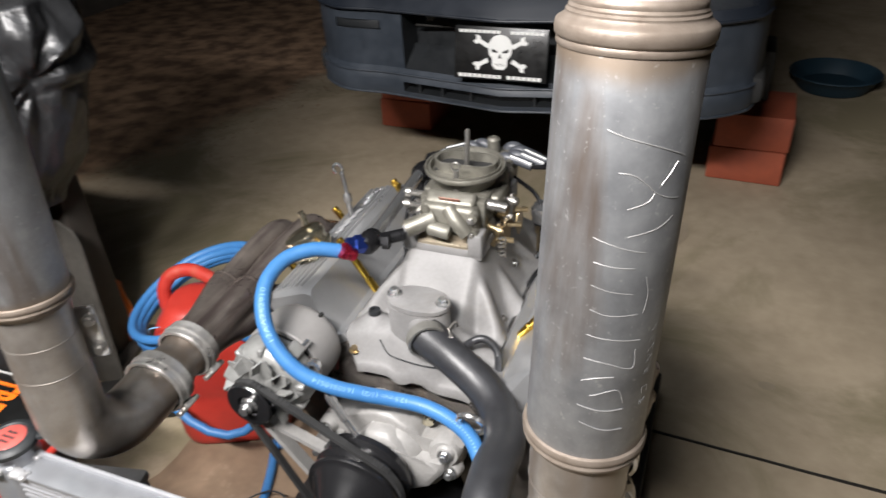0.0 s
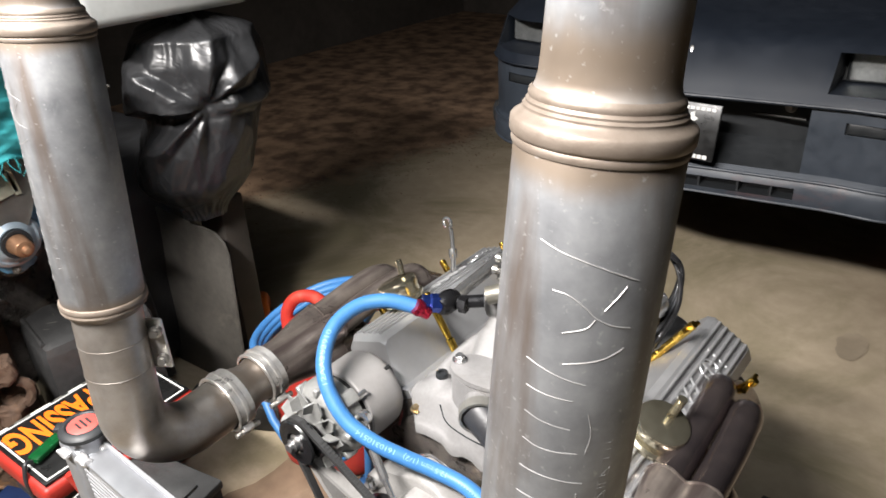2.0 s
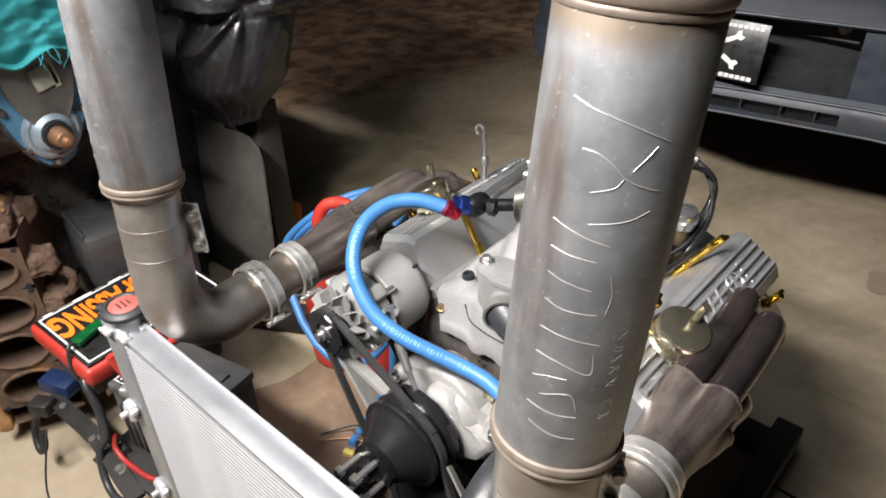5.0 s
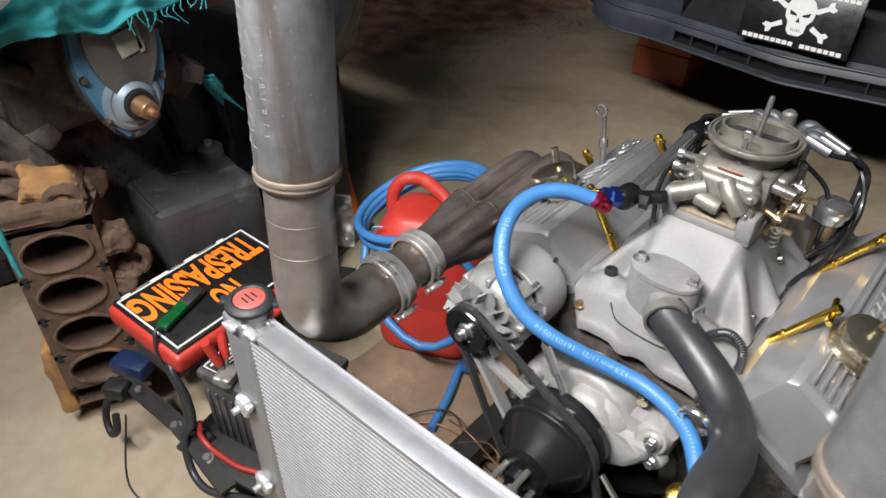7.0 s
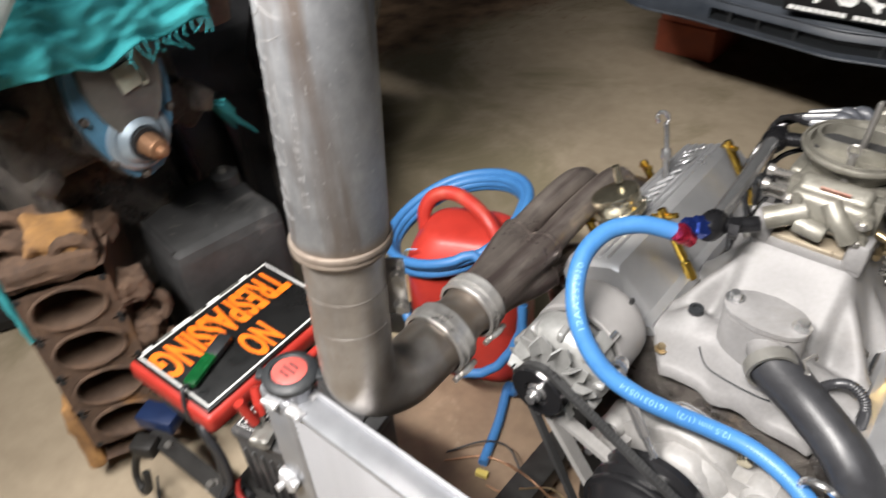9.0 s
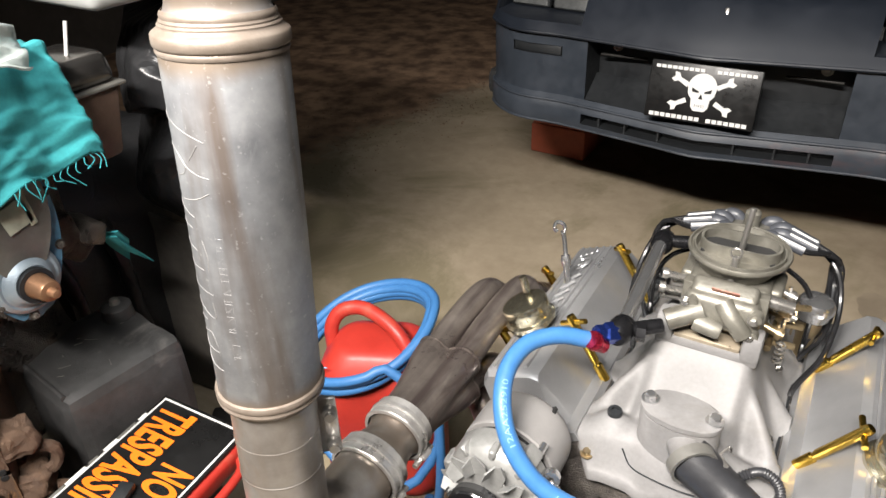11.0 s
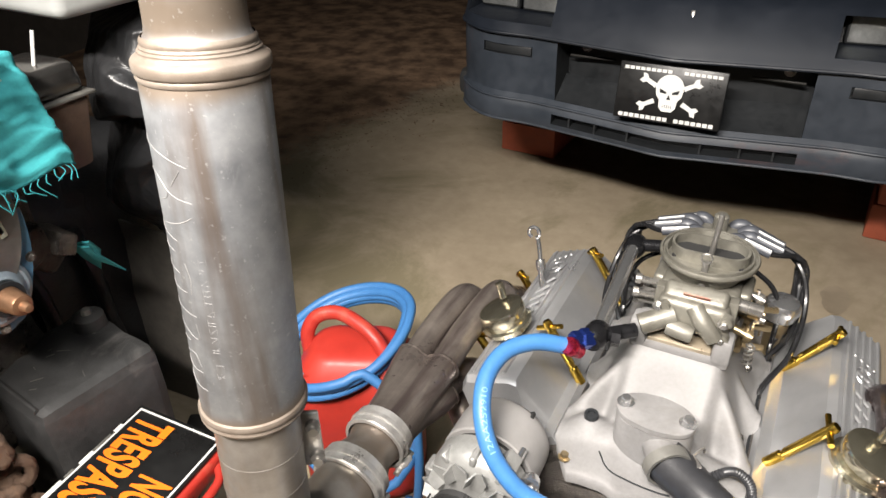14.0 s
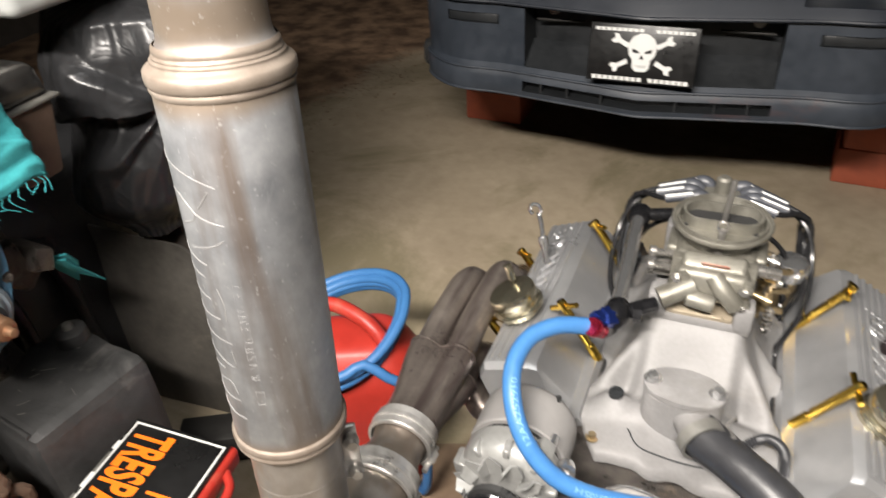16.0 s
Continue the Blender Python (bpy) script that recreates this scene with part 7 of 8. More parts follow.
part("lid_stud", lathe(BM(), [(0, 0), (0.012, 0), (0.009, 0.012), (0, 0.014)], lid_c + Vector((-0.06, 0.02, 0.034)), (0, 0, 1), 14), GREYTIN, bx)
bd = BM()
prism(bd, [(-0.42, 0.0), (0.0, 0.0), (0.0, 0.475), (-0.012, 0.510), (-0.05, 0.535), (-0.42, 0.56)], (-1.105, 0.075, 0.003), (1.0, 0.06, 0), (0.01, 0.05, 1), 0.008, 0.002)
solo("leaning_board", bd, BOARDGREY, "grey speckled sheet board leaning behind the box", "board")
beam = BM()
box(beam, (-1.00, 0.00, 0.045), (0.36, 0.09, 0.085), Matrix.Rotation(0.5, 4, "Z"), 0.006)
solo("black_beam", beam, FRAMESTEEL, "black square steel beam on the floor", "beam")
oc = BM()
tube(oc, [(-1.44, 0.40, 0.030), (-1.38, 0.36, 0.10), (-1.32, 0.31, 0.12), (-1.25, 0.27, 0.08), (-1.20, 0.24, 0.025)], 0.026, 10, 6)
solo("orange_strap", oc, ORANGECORD, "bundled orange strap on the floor", "strap")
cbx = BM()
box(cbx, (-0.90, 0.10, 0.05), (0.13, 0.10, 0.09), Matrix.Rotation(0.4, 4, "Z"), 0.004)
crumple(cbx, 0.01, 20, 2.0)
solo("torn_carton", cbx, CARDBOARD, "crushed brown cardboard scrap", "cardboard")

# ---- rusty engine block standing on end ----
blk = thing("rusty_block", (-1.16, -0.66, 0.0), "rusty bare engine block standing on end", "engine block")
axis = Vector((-0.02, 0.0, -1.0)).normalized()
nrm = Vector((0.906, -0.42, 0.0))
nrm = (nrm - axis * nrm.dot(axis)).normalized()
wdt = axis.cross(nrm).normalized()
bm2 = Matrix((wdt, -axis, nrm)).transposed().to_4x4()
H1 = Vector((-1.075, -0.650, 0.503))
mid = H1 + axis * 0.215
deck = BM()
hw, hh = 0.085, 0.365
segs = 24
step = 0.110
for k in range(4):
    c0 = H1 + axis * (step * k)
    outer = []
    for q in range(segs):
        a = 2 * math.pi * q / segs
        ca, sa = math.cos(a), math.sin(a)
        f = min(hw / max(1e-6, abs(ca)), (step / 2) / max(1e-6, abs(sa)))
        outer.append((ca * f, sa * f))
    vo = [deck.verts.new(c0 + wdt * a - axis * b) for a, b in outer]
    vi = [deck.verts.new(c0 + wdt * 0.063 * math.cos(2 * math.pi * q / segs) - axis * 0.043 * math.sin(2 * math.pi * q / segs)) for q in range(segs)]
    for q in range(segs):
        deck.faces.new((vo[q], vo[(q + 1) % segs], vi[(q + 1) % segs], vi[q]))
bmesh.ops.remove_doubles(deck, verts=deck.verts, dist=0.0008)
part("deck_face", deck, RUSTIRON, blk, "rough casting face with four hollow bays")
for k in range(4):
    c0 = H1 + axis * (step * k)
    bore = lathe(BM(), [(0.063, 0.0), (0.060, -0.03), (0.056, -0.07), (0.044, -0.10), (0, -0.108)], (0, 0, 0), (0, 0, 1), 32)
    for v in bore.verts:
        v.co = c0 + wdt * v.co.x + axis * (v.co.y * 0.683) + nrm * v.co.z
    part("crankcase_bay", crumple(bore, 0.003, 30, k), BOREIRON, blk, "brown hollow between two webs")
    for a, b in ((-0.074, 0.046), (0.074, 0.046), (-0.074, -0.050), (0.074, -0.050)):
        # raised black disc stands for the shade in a hole
        part("bolt_hole", lathe(BM(), [(0, 0.0015), (0.006, 0.0015), (0.007, 0.0)], c0 + wdt * a - axis * b, nrm, 10), DARKHOLE, blk)
sides = BM()
c_top, c_bot = H1 - axis * 0.075, H1 + axis * (step * 3 + 0.105)
c4 = []
for c in (c_top, c_bot):
    for w_, d_ in ((-hw, 0.0), (hw, 0.0), (hw + 0.05, -0.24), (-hw - 0.04, -0.24)):
        c4.append(sides.verts.new(c + wdt * w_ + nrm * d_))
for q in ((0, 1, 2, 3), (4, 5, 6, 7), (1, 2, 6, 5), (2, 3, 7, 6), (3, 0, 4, 7)):
    sides.faces.new([c4[i] for i in q])
part("block_sides", sides, RUSTIRON, blk)
tp = BM()
lump(tp, c_top - nrm * 0.115 - axis * 0.006, (0.165, 0.050, 0.225), bm2, 0.014, 5, 0.010, 26, 5)
part("block_end", tp, RUSTIRON, blk, "knobbly rusted casting end", angle=30)
tp = BM()
lump(tp, c_top - nrm * 0.085 - axis * 0.036 - wdt * 0.020, (0.105, 0.028, 0.120), bm2 @ Matrix.Rotation(0.25, 4, "Z"), 0.012, 5, 0.010, 32, 9)
part("scale_patch", tp, mat("orange_rust_scale", (0.52, 0.28, 0.095), (0.20, 0.11, 0.055), 0.85, 0.05, 30, 14, 0.6, 0.1, depth=0.004), blk, "yellow-orange rust scale", angle=30)
for dw, dn, rr_ in ((0.070, -0.055, 0.042), (0.075, -0.150, 0.040), (-0.045, -0.030, 0.030)):
    sad = BM()
    cen = c_top + wdt * dw + nrm * dn - axis * 0.020
    side_ = axis.cross(nrm).normalized()
    tube(sad, [cen + (side_ * math.cos(a) - axis * math.sin(a)) * rr_ for a in [0.1 + k * (math.pi - 0.2) / 12 for k in range(13)]], 0.013, 10, 2)
    part("bearing_saddle", crumple(sad, 0.004, 40, 3), RUSTIRON, blk, "half-round rusted saddle")
for dw, dn, dx_, sz in ((0.095, -0.10, 0.03, 0.05), (-0.09, -0.12, 0.02, 0.055), (0.02, -0.20, 0.03, 0.06), (-0.10, -0.02, 0.10, 0.04), (-0.11, -0.07, 0.20, 0.05), (-0.105, -0.03, 0.33, 0.045)):
    part("casting_boss", lump(BM(), c_top + wdt * dw + nrm * dn + axis * (dx_ - 0.02), (sz, sz * 0.9, sz), bm2 @ Matrix.Rotation(dw * 9, 4, "Y"), 0.012, 3, 0.007, 40, dw * 50), RUSTIRON, blk, angle=30)
for k in range(4):
    c0 = H1 + axis * (step * k)
    rim_ = tube(BM(), [c0 + wdt * 0.066 * math.cos(a) + axis * 0.046 * math.sin(a) for a in [q * math.pi / 14 for q in range(28)]], 0.0045, 8, 1, True)
    part("bay_rim", crumple(rim_, 0.003, 40, k), RUSTIRON, blk)

for k in range(4):
    c0 = H1 + axis * (step * k)
    knob = lump(BM(), c0 - wdt * (hw + 0.026) - nrm * 0.030 + axis * 0.012, (0.062, 0.058, 0.066), bm2 @ Matrix.Rotation(0.3 * k, 4, "Y"), 0.018, 4, 0.010, 34, k + 20)
    part("main_web", knob, RUSTIRON, blk, "rounded rusty casting web", angle=30)
    sad = tube(BM(), [c0 - wdt * (hw + 0.052 + 0.024 * math.cos(a)) - nrm * 0.020 + axis * (0.070 + 0.030 * math.sin(a)) for a in [-1.5 + q * 0.3 for q in range(11)]], 0.012, 8, 2)
    part("main_web", crumple(sad, 0.004, 40, k), RUSTIRON, blk)
rail_b = lump(BM(), H1 + axis * (step * 3.2) + wdt * (hw + 0.012) - nrm * 0.045, (0.030, 0.20, 0.085), bm2, 0.012, 5, 0.013, 18, 31)
part("pan_rail", rail_b, bpy.data.materials["orange_rust_scale"], blk, "tan rust-scaled side rail", angle=30)

# ---- old engine with a blue timing cover, hung up on a stand ----
old = thing("old_engine", (-1.20, -0.50, 0.0), "greasy old engine with a blue timing cover on a stand", "engine")
EY, EZ, EXF = -0.432, 0.775, -1.055
core_ = BM()
box(core_, (-1.33, -0.44, 0.89), (0.44, 0.34, 0.36), None, 0.04, 3)
part("old_block", core_, GREASYIRON, old, "greasy black casting")
for k in range(26):
    rr = random.Random(k)
    knob = box(BM(), (-1.10 - 0.05 * rr.random(), -0.63 + 0.38 * rr.random(), 0.72 + 0.35 * rr.random()), (0.05 + 0.06 * rr.random(), 0.04 + 0.05 * rr.random(), 0.03 + 0.06 * rr.random()), Matrix.Rotation(rr.random(), 4, "X"), 0.012, 2)
    part("casting_boss", crumple(knob, 0.006, 40, k), GREASYIRON, old)
cov = []
for k in range(48):
    a = 2 * math.pi * k / 48
    zc = math.sin(a)
    w_ = 0.086 - 0.018 * max(0, -zc) ** 2
    cov.append((w_ * math.cos(a), 0.100 + 0.150 * zc if zc > 0 else 0.100 + 0.180 * zc))
cb_ = BM()
prism(cb_, cov, (EXF, EY, EZ), (0, 1, 0), (0, 0, 1), 0.030, 0.012)
tc_ = part("timing_cover", cb_, BLUEENGINE, old, "chalky blue oval timing cover")
cb_ = BM()
prism(cb_, [(a * 0.80, 0.100 + (c - 0.100) * 0.72) for a, c in cov], (EXF + 0.030, EY + 0.004, EZ + 0.032), (0, 1, 0), (0, 0, 1), 0.014, 0.008)
part("cover_face", cb_, GREYTIN, tc_, "dull grey tin face")
part("cover_gasket", prism(BM(), [(a * 1.07, 0.100 + (c - 0.100) * 1.06) for a, c in cov], (EXF - 0.006, EY, EZ), (0, 1, 0), (0, 0, 1), 0.012, 0.002), GREASYIRON, tc_)
hub = BM()
lathe(hub, [(0.060, 0.0), (0.057, 0.008), (0.050, 0.012), (0.046, 0.011), (0.041, 0.014), (0.034, 0.024), (0.031, 0.025), (0.028, 0.023), (0.026, 0.012), (0, 0.012)], (EXF + 0.030, EY, EZ + 0.002), (1, 0, 0), 40)
part("seal_hub", hub, mat("blue_grey_seal_hub", (0.34, 0.40, 0.45), (0.20, 0.27, 0.33), 0.38, 0.4, 50, 12, 0.2), tc_, "silvery blue seal hub")
sh = BM()
lathe(sh, [(0, 0), (0.0225, 0), (0.0215, 0.026), (0.020, 0.030), (0.0190, 0.050), (0.017, 0.054), (0.009, 0.056), (0.007, 0.070), (0, 0.072)], (EXF + 0.042, EY, EZ), (1, 0.0, -0.02), 24)
part("crank_snout", sh, COPPERISH, old, "copper-brown crank snout")
part("snout_ring", lathe(BM(), [(0.0225, 0), (0.0300, 0), (0.0300, 0.010), (0.0225, 0.010)], (EXF + 0.052, EY, EZ), (1, 0, 0), 28), BLACKTRIM, old)
tg = BM()
box(tg, (EXF + 0.047, EY + 0.014, EZ + 0.118), (0.003, 0.046, 0.046), Matrix.Rotation(0.2, 4, "X"), 0.001)
box(tg, (EXF + 0.047, EY + 0.034, EZ + 0.135), (0.003, 0.012, 0.085), Matrix.Rotation(0.1, 4, "X"), 0.001)
part("paper_tag", tg, mat("stained_paper", (0.50, 0.52, 0.42), (0.30, 0.30, 0.24), 0.8), tc_, "torn pale tag stuck on the face")
for k in range(10):
    a = 2 * math.pi * k / 10 + 0.2
    zc = math.sin(a)
    part("cover_bolt", bolt(BM(), (EXF + 0.030, EY + 0.080 * math.cos(a), EZ + 0.100 + (0.143 if zc > 0 else 0.165) * zc), (1, 0, 0), 0.006, 0.007), GREASYIRON, tc_)
for y in (-0.62, -0.34):
    part("stand_post", box(BM(), (-1.42, y, 0.36), (0.06, 0.06, 0.72), None, 0.004), FRAMESTEEL, old, "black steel post")
part("stand_foot", box(BM(), (-1.42, -0.46, 0.03), (0.10, 0.40, 0.06), None, 0.004), FRAMESTEEL, old)
part("gearbox", lump(BM(), (-1.36, -0.44, 0.50), (0.30, 0.30, 0.40), Matrix.Rotation(0.15, 4, "Z"), 0.05, 4, 0.018, 9, 4), GREASYIRON, old, "greasy black lower casing")
# black lump added to hide lit floor where the space is dark
heap = BM()
lump(heap, (-1.66, 0.015, 0.37), (0.50, 0.56, 0.75), Matrix.Rotation(0.05, 4, "Z"), 0.07, 6, 0.030, 7, 8)
for v in heap.verts:
    v.co.z = max(0.003, v.co.z)
tarp = thing("dark_filler", (-1.66, 0.015, 0.0), "black lump added to keep the space beside the old engine dark", "tarp")
part("filler_lump", heap, BAGBLACK, tarp, angle=60)
for y in (-0.20, -0.06):
    fold_ = tube(BM(), [(-1.40, y, 0.60), (-1.378, y + 0.01, 0.48), (-1.386, y + 0.02, 0.30), (-1.372, y + 0.03, 0.06), (-1.376, y + 0.03, 0.022)], 0.018, 10, 6)
    part("filler_fold", crumple(fold_, 0.006, 30, 5), BAGBLACK, tarp)
dk = thing("dark_cupboard", (-2.45, -0.45, 0.0), "low black cupboard in the shade behind the jug", "cupboard")
part("cupboard_body", box(BM(), (-2.45, -0.45, 0.40), (0.36, 1.10, 0.798), None, 0.01), WALLBOARD, dk)
part("cupboard_top", box(BM(), (-2.44, -0.45, 0.812), (0.40, 1.14, 0.024), None, 0.005), WALLBOARD, dk)
# carburettor-like chrome box with an upright stud on top of the old engine
ib = thing("intake_box", (-1.10, -0.20, 0.92), "brown cast intake with a smoky chrome lid and upright stud", "intake")
part("intake_casting", box(BM(), (-1.11, -0.205, 0.955), (0.10, 0.075, 0.13), None, 0.010, 2, (1.35, 1.45)), mat("brown_greasy_casting", (0.15, 0.10, 0.075), (0.07, 0.045, 0.035), 0.42, 0.2, 50, 9, 0.3), ib)
part("intake_rim", box(BM(), (-1.11, -0.205, 1.024), (0.150, 0.126, 0.006), None, 0.002), GREYTIN, ib)
part("chrome_lid", box(BM(), (-1.11, -0.205, 1.056), (0.135, 0.110, 0.056), None, 0.016, 3, (0.9, 0.9)), mat("smoky_chrome", (0.20, 0.19, 0.18), None, 0.15, 0.9, 60, 10, 0.05), ib, "smoky chrome lid")
part("lid_stud", tube(BM(), [(-1.075, -0.214, 1.080), (-1.070, -0.200, 1.138)], 0.0032, 10, raw=True), SIGNWHITE, ib, "white-tipped stud")

# teal towel and cloudy plastic sheet draped over the old engine
def drape(name, x0, x1, y0, y1, f, material, label, category, nx_=46, ny2=46, thick=0.004, seed=0):
    b = BM()
    rr = random.Random(seed)
    rows_ = []
    for j in range(ny2 + 1):
        row = []
        for i in range(nx_ + 1):
            a, c = i / nx_, j / ny2
            row.append(b.verts.new(f(x0 + (x1 - x0) * a, y0 + (y1 - y0) * c, a, c, rr)))
        rows_.append(row)
    for j in range(ny2):
        for i in range(nx_):
            b.faces.new((rows_[j][i], rows_[j][i + 1], rows_[j + 1][i + 1], rows_[j + 1][i]))
    ob = solo(name, b, material, label, category, angle=70)
    md = ob.modifiers.new("thickness", "SOLIDIFY")
    md.thickness = thick
    return ob


def towel(x, y, a, c, rr):
    """Lies on the engine's top and falls over its front edge."""
    s = a * 0.50
    top = 0.24
    fold = 0.012 * math.sin(24 * c + 3 * a) + 0.020 * noise.noise(Vector((a * 4, c * 7, 1))) + 0.018 * noise.noise(Vector((a * 14, c * 9, 3))) + 0.008 * noise.noise(Vector((a * 30, c * 20, 7)))
    yy = -0.765 + (0.466 + 0.012 * math.sin(5 * a)) * c
    pz = 1.140 - 0.02 * abs(c - 0.5) + 0.012 * math.sin(9 * c)
    px = -1.235 + min(s, top)
    if s > top:
        k = (s - top) / 0.26
        drop = 0.205 - 0.018 * smooth(c, 0.0, 0.2) * (1 - smooth(c, 0.78, 1.0)) + 0.010 * math.sin(11 * c) + 0.055 * (1 - smooth(c, 0.02, 0.16)) + 0.005 * math.sin(31 * c)
        px = -0.995 + 0.020 * smooth(k, 0, 0.4) + fold * (0.35 + 0.65 * k)
        pz -= drop * k
        yy += 0.045 * k * smooth(c, 0.6, 1.0)
    return Vector((px, yy, pz + 0.6 * fold))


drape("teal_towel", 0, 1, 0, 1, towel, TEAL, "frayed teal cloth towel over the old engine", "towel", 80, 80, thick=0.005)
fr = BM()
rr = random.Random(12)
for k in range(15):
    c = 0.72 + 0.28 * k / 15
    p = towel(0, 0, 1.0, c, rr)
    tube(fr, [p, p + Vector((0.004, rr.uniform(-0.008, 0.008), -0.010)), p + Vector((0.006, rr.uniform(-0.016, 0.016), -rr.uniform(0.014, 0.040)))], 0.0010, 5, 3)
solo("towel_fringe", fr, TEAL, "loose teal threads hanging from the towel", "threads", kind="stuff")
tail = BM()
tube(tail, [(-0.985, -0.735, 0.97), (-0.975, -0.740, 0.88), (-0.972, -0.745, 0.78), (-0.970, -0.748, 0.66), (-0.968, -0.745, 0.56)], lambda t: 0.016 * (1 - t) ** 1.3 + 0.0042, 10, 7)
crumple(tail, 0.003, 40, 3)
solo("towel_tail", tail, TEAL, "twisted teal cloth strip hanging down", "cloth")
tail = BM()
for lean, outline in ((0.0, [(-0.026, 0.10), (0.024, 0.11), (0.030, 0.05), (0.012, 0.002), (-0.003, -0.045), (-0.014, -0.078), (-0.020, -0.040), (-0.030, 0.02)]), (0.5, [(-0.006, 0.10), (0.020, 0.09), (0.026, 0.02), (0.040, -0.05), (0.047, -0.095), (0.030, -0.045), (0.010, 0.0)])):
    prism(tail, [(0.78 * a_, 0.78 * c_) for a_, c_ in outline], (-1.120 + 0.01 * lean, -0.190 - 0.02 * lean, 0.68), (0.83 - 0.25 * lean, 0.55 + 0.3 * lean, 0), (0.45, -0.60, 1), 0.004, 0.001)
solo("towel_tail", tail, TEAL, "forked teal cloth corner hanging behind the cover", "cloth")


def film(x, y, a, c, rr):
    n_ = noise.noise(Vector((a * 6, c * 6, 4))) * 0.03 + noise.noise(Vector((a * 15, c * 13, 2))) * 0.012
    k = max(0.0, a - 0.62) / 0.38
    return Vector((-1.32 + 0.385 * min(a / 0.62, 1.0) + 0.015 * k + n_, -0.82 + 0.46 * c, 1.175 + 0.02 * math.sin(2.4 * c) - (0.140 + 0.030 * math.sin(6 * c) - 0.070 * smooth(c, 0.45, 0.8)) * k + n_))


drape("plastic_sheet", 0, 1, 0, 1, film, CLEARFILM, "crumpled cloudy plastic sheet over the towel", "plastic sheet", thick=0.002)

# ---- bin bag on a dark drum, and the milky tub ----
drum = thing("post_stand", (-1.26, 0.20, 0.0), "dark weathered timber post under the bin bag", "post")
part("post", box(BM(), (-1.26, 0.20, 0.302), (0.095, 0.095, 0.566), Matrix.Rotation(0.2, 4, "Z"), 0.006), WALLBOARD, drum)
part("post_foot", box(BM(), (-1.26, 0.20, 0.011), (0.18, 0.20, 0.020), Matrix.Rotation(0.2, 4, "Z"), 0.004), WALLBOARD, drum)
bag = BM()
nu_, nv_ = 220, 150
BAGC = Vector((-1.17, 0.155, 0.0))
FOLDS = ((-30, 0.1), (0, 0.2), (25, -0.3), (45, 0.9), (62, -0.3), (80, 0.8), (97, -0.2), (112, -0.7), (138, -0.6), (146, 0.7), (165, 0.9), (179, 1.1), (187, -0.7), (204, -0.5), (222, 0.8), (236, -0.2), (258, 0.4), (275, -0.3), (300, 0.3), (330, 0.1), (390, 0.2))
rows_ = []
for j_ in range(nv_ + 1):
    v_ = j_ / nv_
    z_ = 0.575 + 0.553 * v_
    # narrow and slewed at the bottom, fat and overhanging above the tuck
    wide = 0.052 + 0.088 * smooth(v_, 0.0, 0.24) + 0.022 * smooth(v_, 0.545, 0.60) - 0.022 * smooth(v_, 0.78, 0.93) - 0.115 * smooth(v_, 0.90, 1.0)
    slew = Vector((-0.80, -0.60, 0)) * 0.062 * (1 - smooth(v_, 0.12, 0.62))
    row = []
    for i_ in range(nu_):
        a_ = 2 * math.pi * i_ / nu_
        q_ = Vector((math.cos(a_) * 1.2, math.sin(a_) * 1.2, v_ * 1.7))
        # a tuck facing the engine, with folds of their own weight running out from it
        da = (a_ - 5.80 + math.pi) % (2 * math.pi) - math.pi
        du, dv = da * 0.15, (v_ - 0.61) * 0.553
        far = math.hypot(du, dv)
        turn_ = math.degrees(math.atan2(dv, du)) % 360 + 9 * noise.noise(q_ * 2)
        lift_ = 0.0
        for (a1, h1), (a2, h2) in zip(FOLDS, FOLDS[1:]):
            if a1 <= turn_ < a2:
                lift_ = h1 + (h2 - h1) * (turn_ - a1) / (a2 - a1)
        fold_ = 0.026 * lift_ * smooth(far, 0.0, 0.075) * (1 - smooth(far, 0.13, 0.30))
        tuck = -0.030 * math.exp(-(far / 0.028) ** 2)
        ridge = 1.0 - 2.0 * abs(noise.noise(q_ * 1.6 + Vector((7, 1, 3))))
        fine_ = 1.0 - 2.0 * abs(noise.noise(q_ * 4.5 + Vector((1, 5, 2))))
        dent = noise.noise(q_ * 0.8 + Vector((2, 9, 4)))
        r_ = wide * (1.0 + 0.08 * dent) + 0.010 * ridge + 0.0035 * fine_ + fold_ + tuck
        row.append(bag.verts.new(BAGC + slew + Vector((r_ * math.cos(a_), r_ * 1.05 * math.sin(a_), z_ + 0.02 * dent))))
    rows_.append(row)
for j_ in range(nv_):
    for i_ in range(nu_):
        k_ = (i_ + 1) % nu_
        bag.faces.new((rows_[j_][i_], rows_[j_][k_], rows_[j_ + 1][k_], rows_[j_ + 1][i_]))
bag.faces.new(rows_[0][::-1])
bag.faces.new(rows_[-1])
bg = thing("bin_bag", (-1.17, 0.155, 0.60), "crumpled glossy black bin bag on a timber post", "bag")
part("bag_body", bag, BAGBLACK, bg, angle=75)
knot = BM()
tube(knot, [BAGC + Vector((0.03 * math.cos(a), 0.03 * math.sin(a), 1.112 + 0.006 * math.sin(3 * a))) for a in [k * math.pi / 8 for k in range(16)]], 0.014, 10, 2, True)
part("bag_knot", crumple(knot, 0.006, 60, 2), BAGBLACK, bg, "twisted bag neck")
tub = thing("milky_tub", (-1.299, 0.084, 1.132), "milky translucent plastic tub resting on the bin bag", "tub")
tm = Matrix.Rotation(radians(-2), 4, "Z")
part("tub_body", box(BM(), (-1.299, 0.084, 1.227), (0.448, 0.426, 0.190), tm, 0.022, 3, (1.08, 1.08)), TUBWHITE, tub)
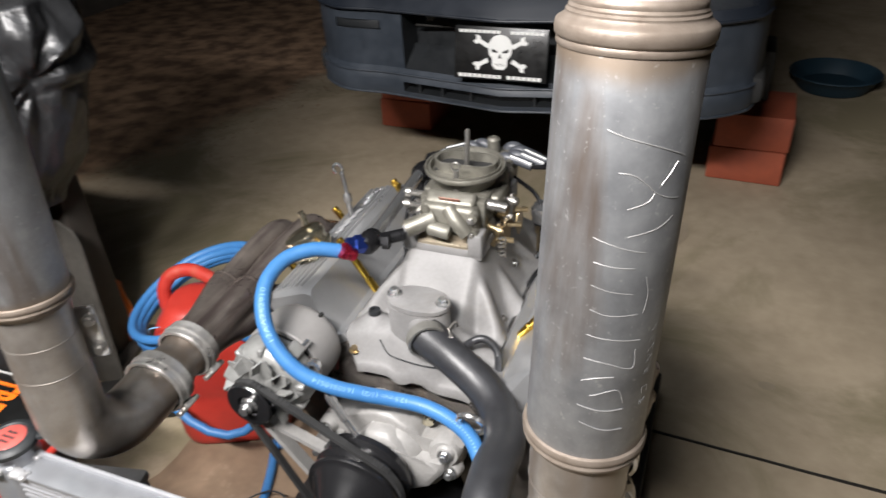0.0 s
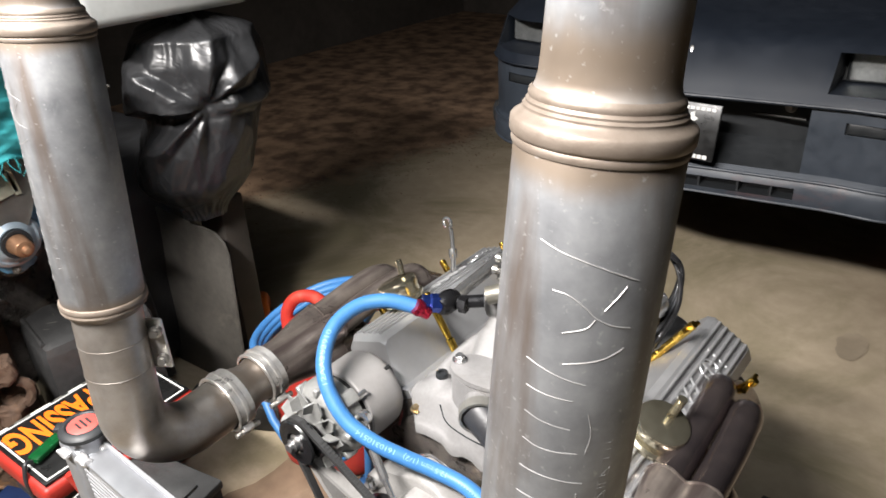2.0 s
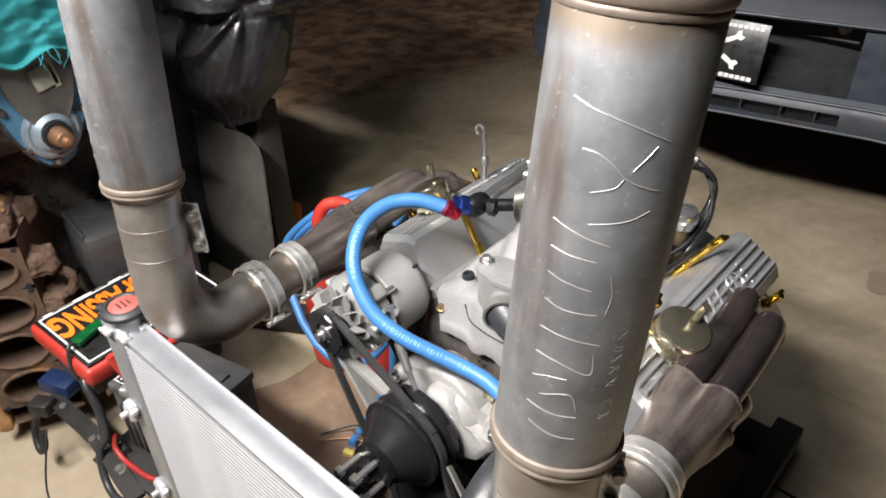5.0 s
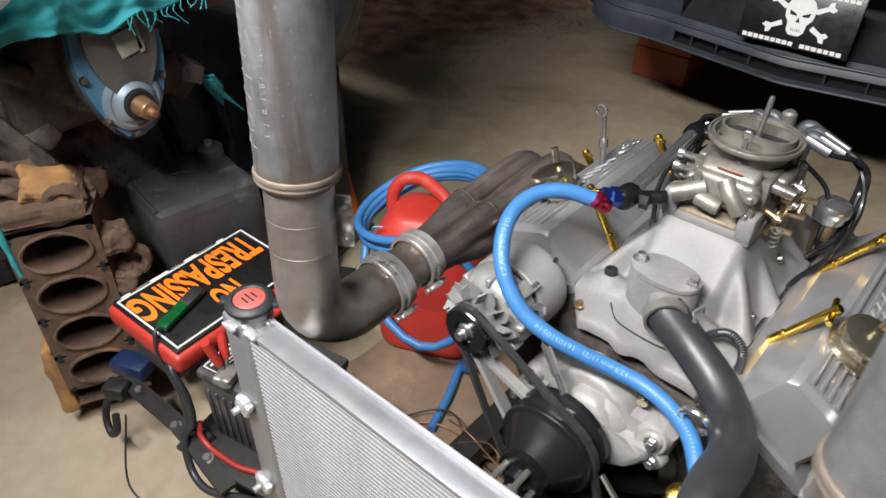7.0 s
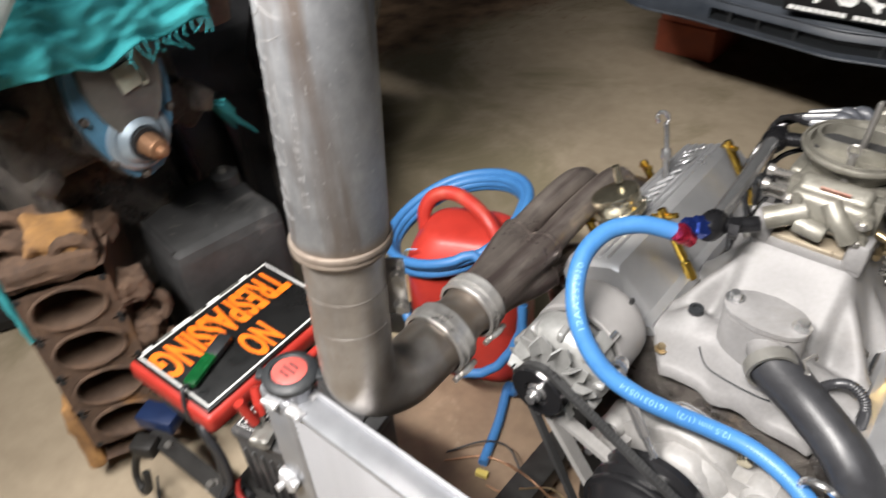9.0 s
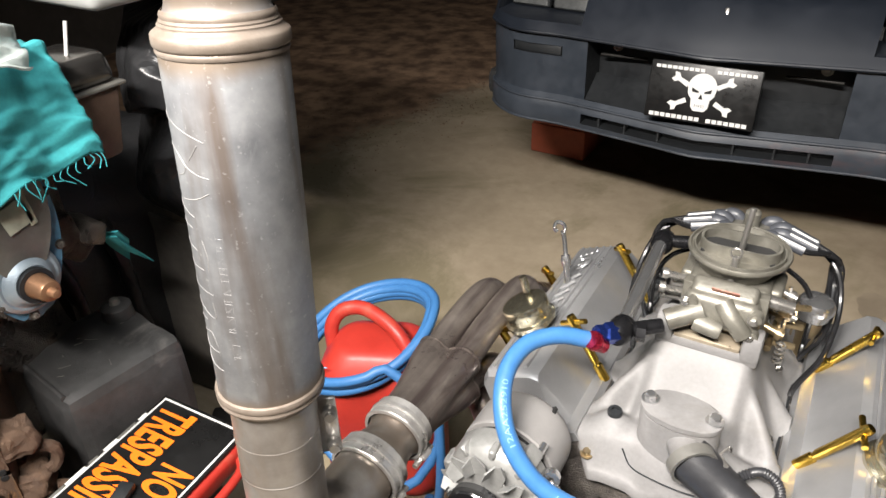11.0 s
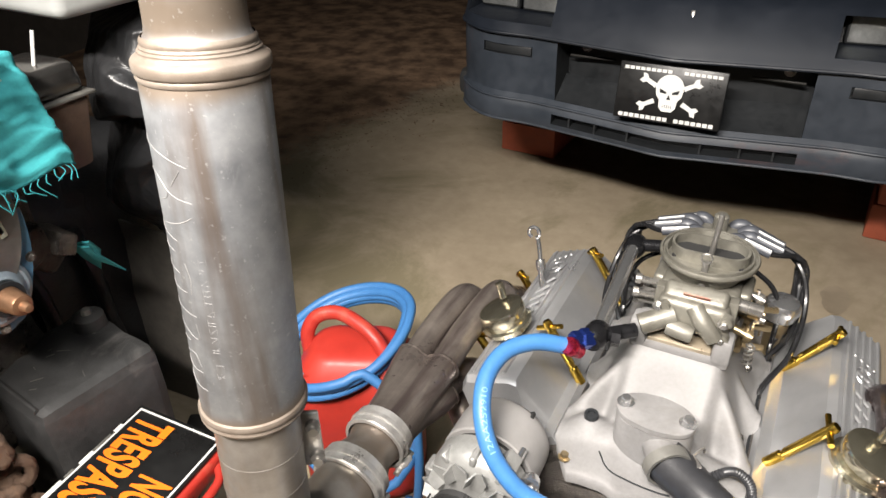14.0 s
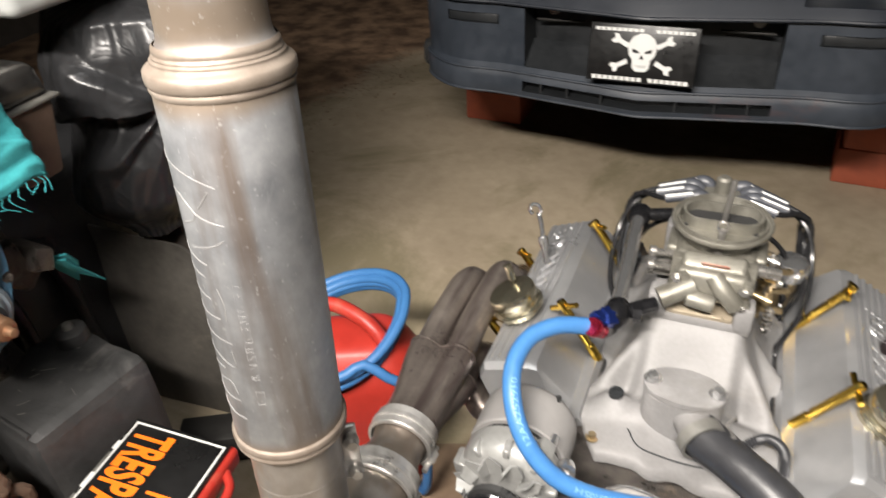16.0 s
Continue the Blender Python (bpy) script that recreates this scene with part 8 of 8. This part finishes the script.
part("tub_rim", box(BM(), (-1.299, 0.084, 1.325), (0.504, 0.482, 0.016), tm, 0.006), TUBWHITE, tub)

# ---- odds and ends at the far left ----
bo = thing("blue_ramp", (-1.05, -1.05, 0.0), "light blue plastic wedge on the floor", "wedge")
prism_b = BM()
prism(prism_b, [(-0.11, 0), (0.11, 0), (0.09, 0.05), (-0.02, 0.075), (-0.11, 0.05)], (-1.05, -1.030, 0.002), (0.95, 0.3, 0), (0, 0, 1), 0.12, 0.006)
part("wedge", prism_b, mat("sky_blue_plastic", (0.10, 0.32, 0.62), (0.07, 0.25, 0.52), 0.45), bo)
part("rubber_foot", box(BM(), (-0.905, -1.050, 0.028), (0.05, 0.10, 0.05), Matrix.Rotation(0.3, 4, "Z"), 0.015, 3), RUBBER, bo)

wb_ = thing("cream_jug", (-2.06, -0.80, 0.0), "cream plastic jug on a dark crate", "jug")
part("jug", box(BM(), (-2.06, -0.78, 0.282), (0.14, 0.24, 0.37), Matrix.Rotation(0.5, 4, "Z"), 0.03, 4), SIGNWHITE, wb_)
part("crate", box(BM(), (-2.08, -0.78, 0.048), (0.24, 0.30, 0.094), Matrix.Rotation(0.5, 4, "Z"), 0.01), DARKHOLE, wb_, "dark crate")
# low black lump added for the darkness between jug and rusty block
mt = thing("dark_floor_filler", (-2.12, -0.58, 0.0), "low black lump added to keep the floor dark beside the rusty block", "sheet")
pile = lump(BM(), (-2.12, -0.56, 0.06), (0.62, 0.44, 0.13), Matrix.Rotation(-0.75, 4, "Z"), 0.05, 5, 0.022, 8, 11)
for v in pile.verts:
    v.co.z = max(0.003, v.co.z)
part("filler_body", pile, DARKHOLE, mt, angle=60)
part("filler_crease", crumple(tube(BM(), [(-2.00, -0.80, 0.030), (-1.88, -0.68, 0.036), (-1.78, -0.52, 0.034), (-1.80, -0.40, 0.030)], 0.026, 10, 6), 0.006, 20, 4), DARKHOLE, mt)
piece = BM()
box(piece, (-1.86, -0.86, 0.024), (0.07, 0.22, 0.046), Matrix.Rotation(-0.9, 4, "Z"), 0.006)
solo("blue_beam", piece, BLUEDARK, "dark blue painted steel beam on the floor", "beam")
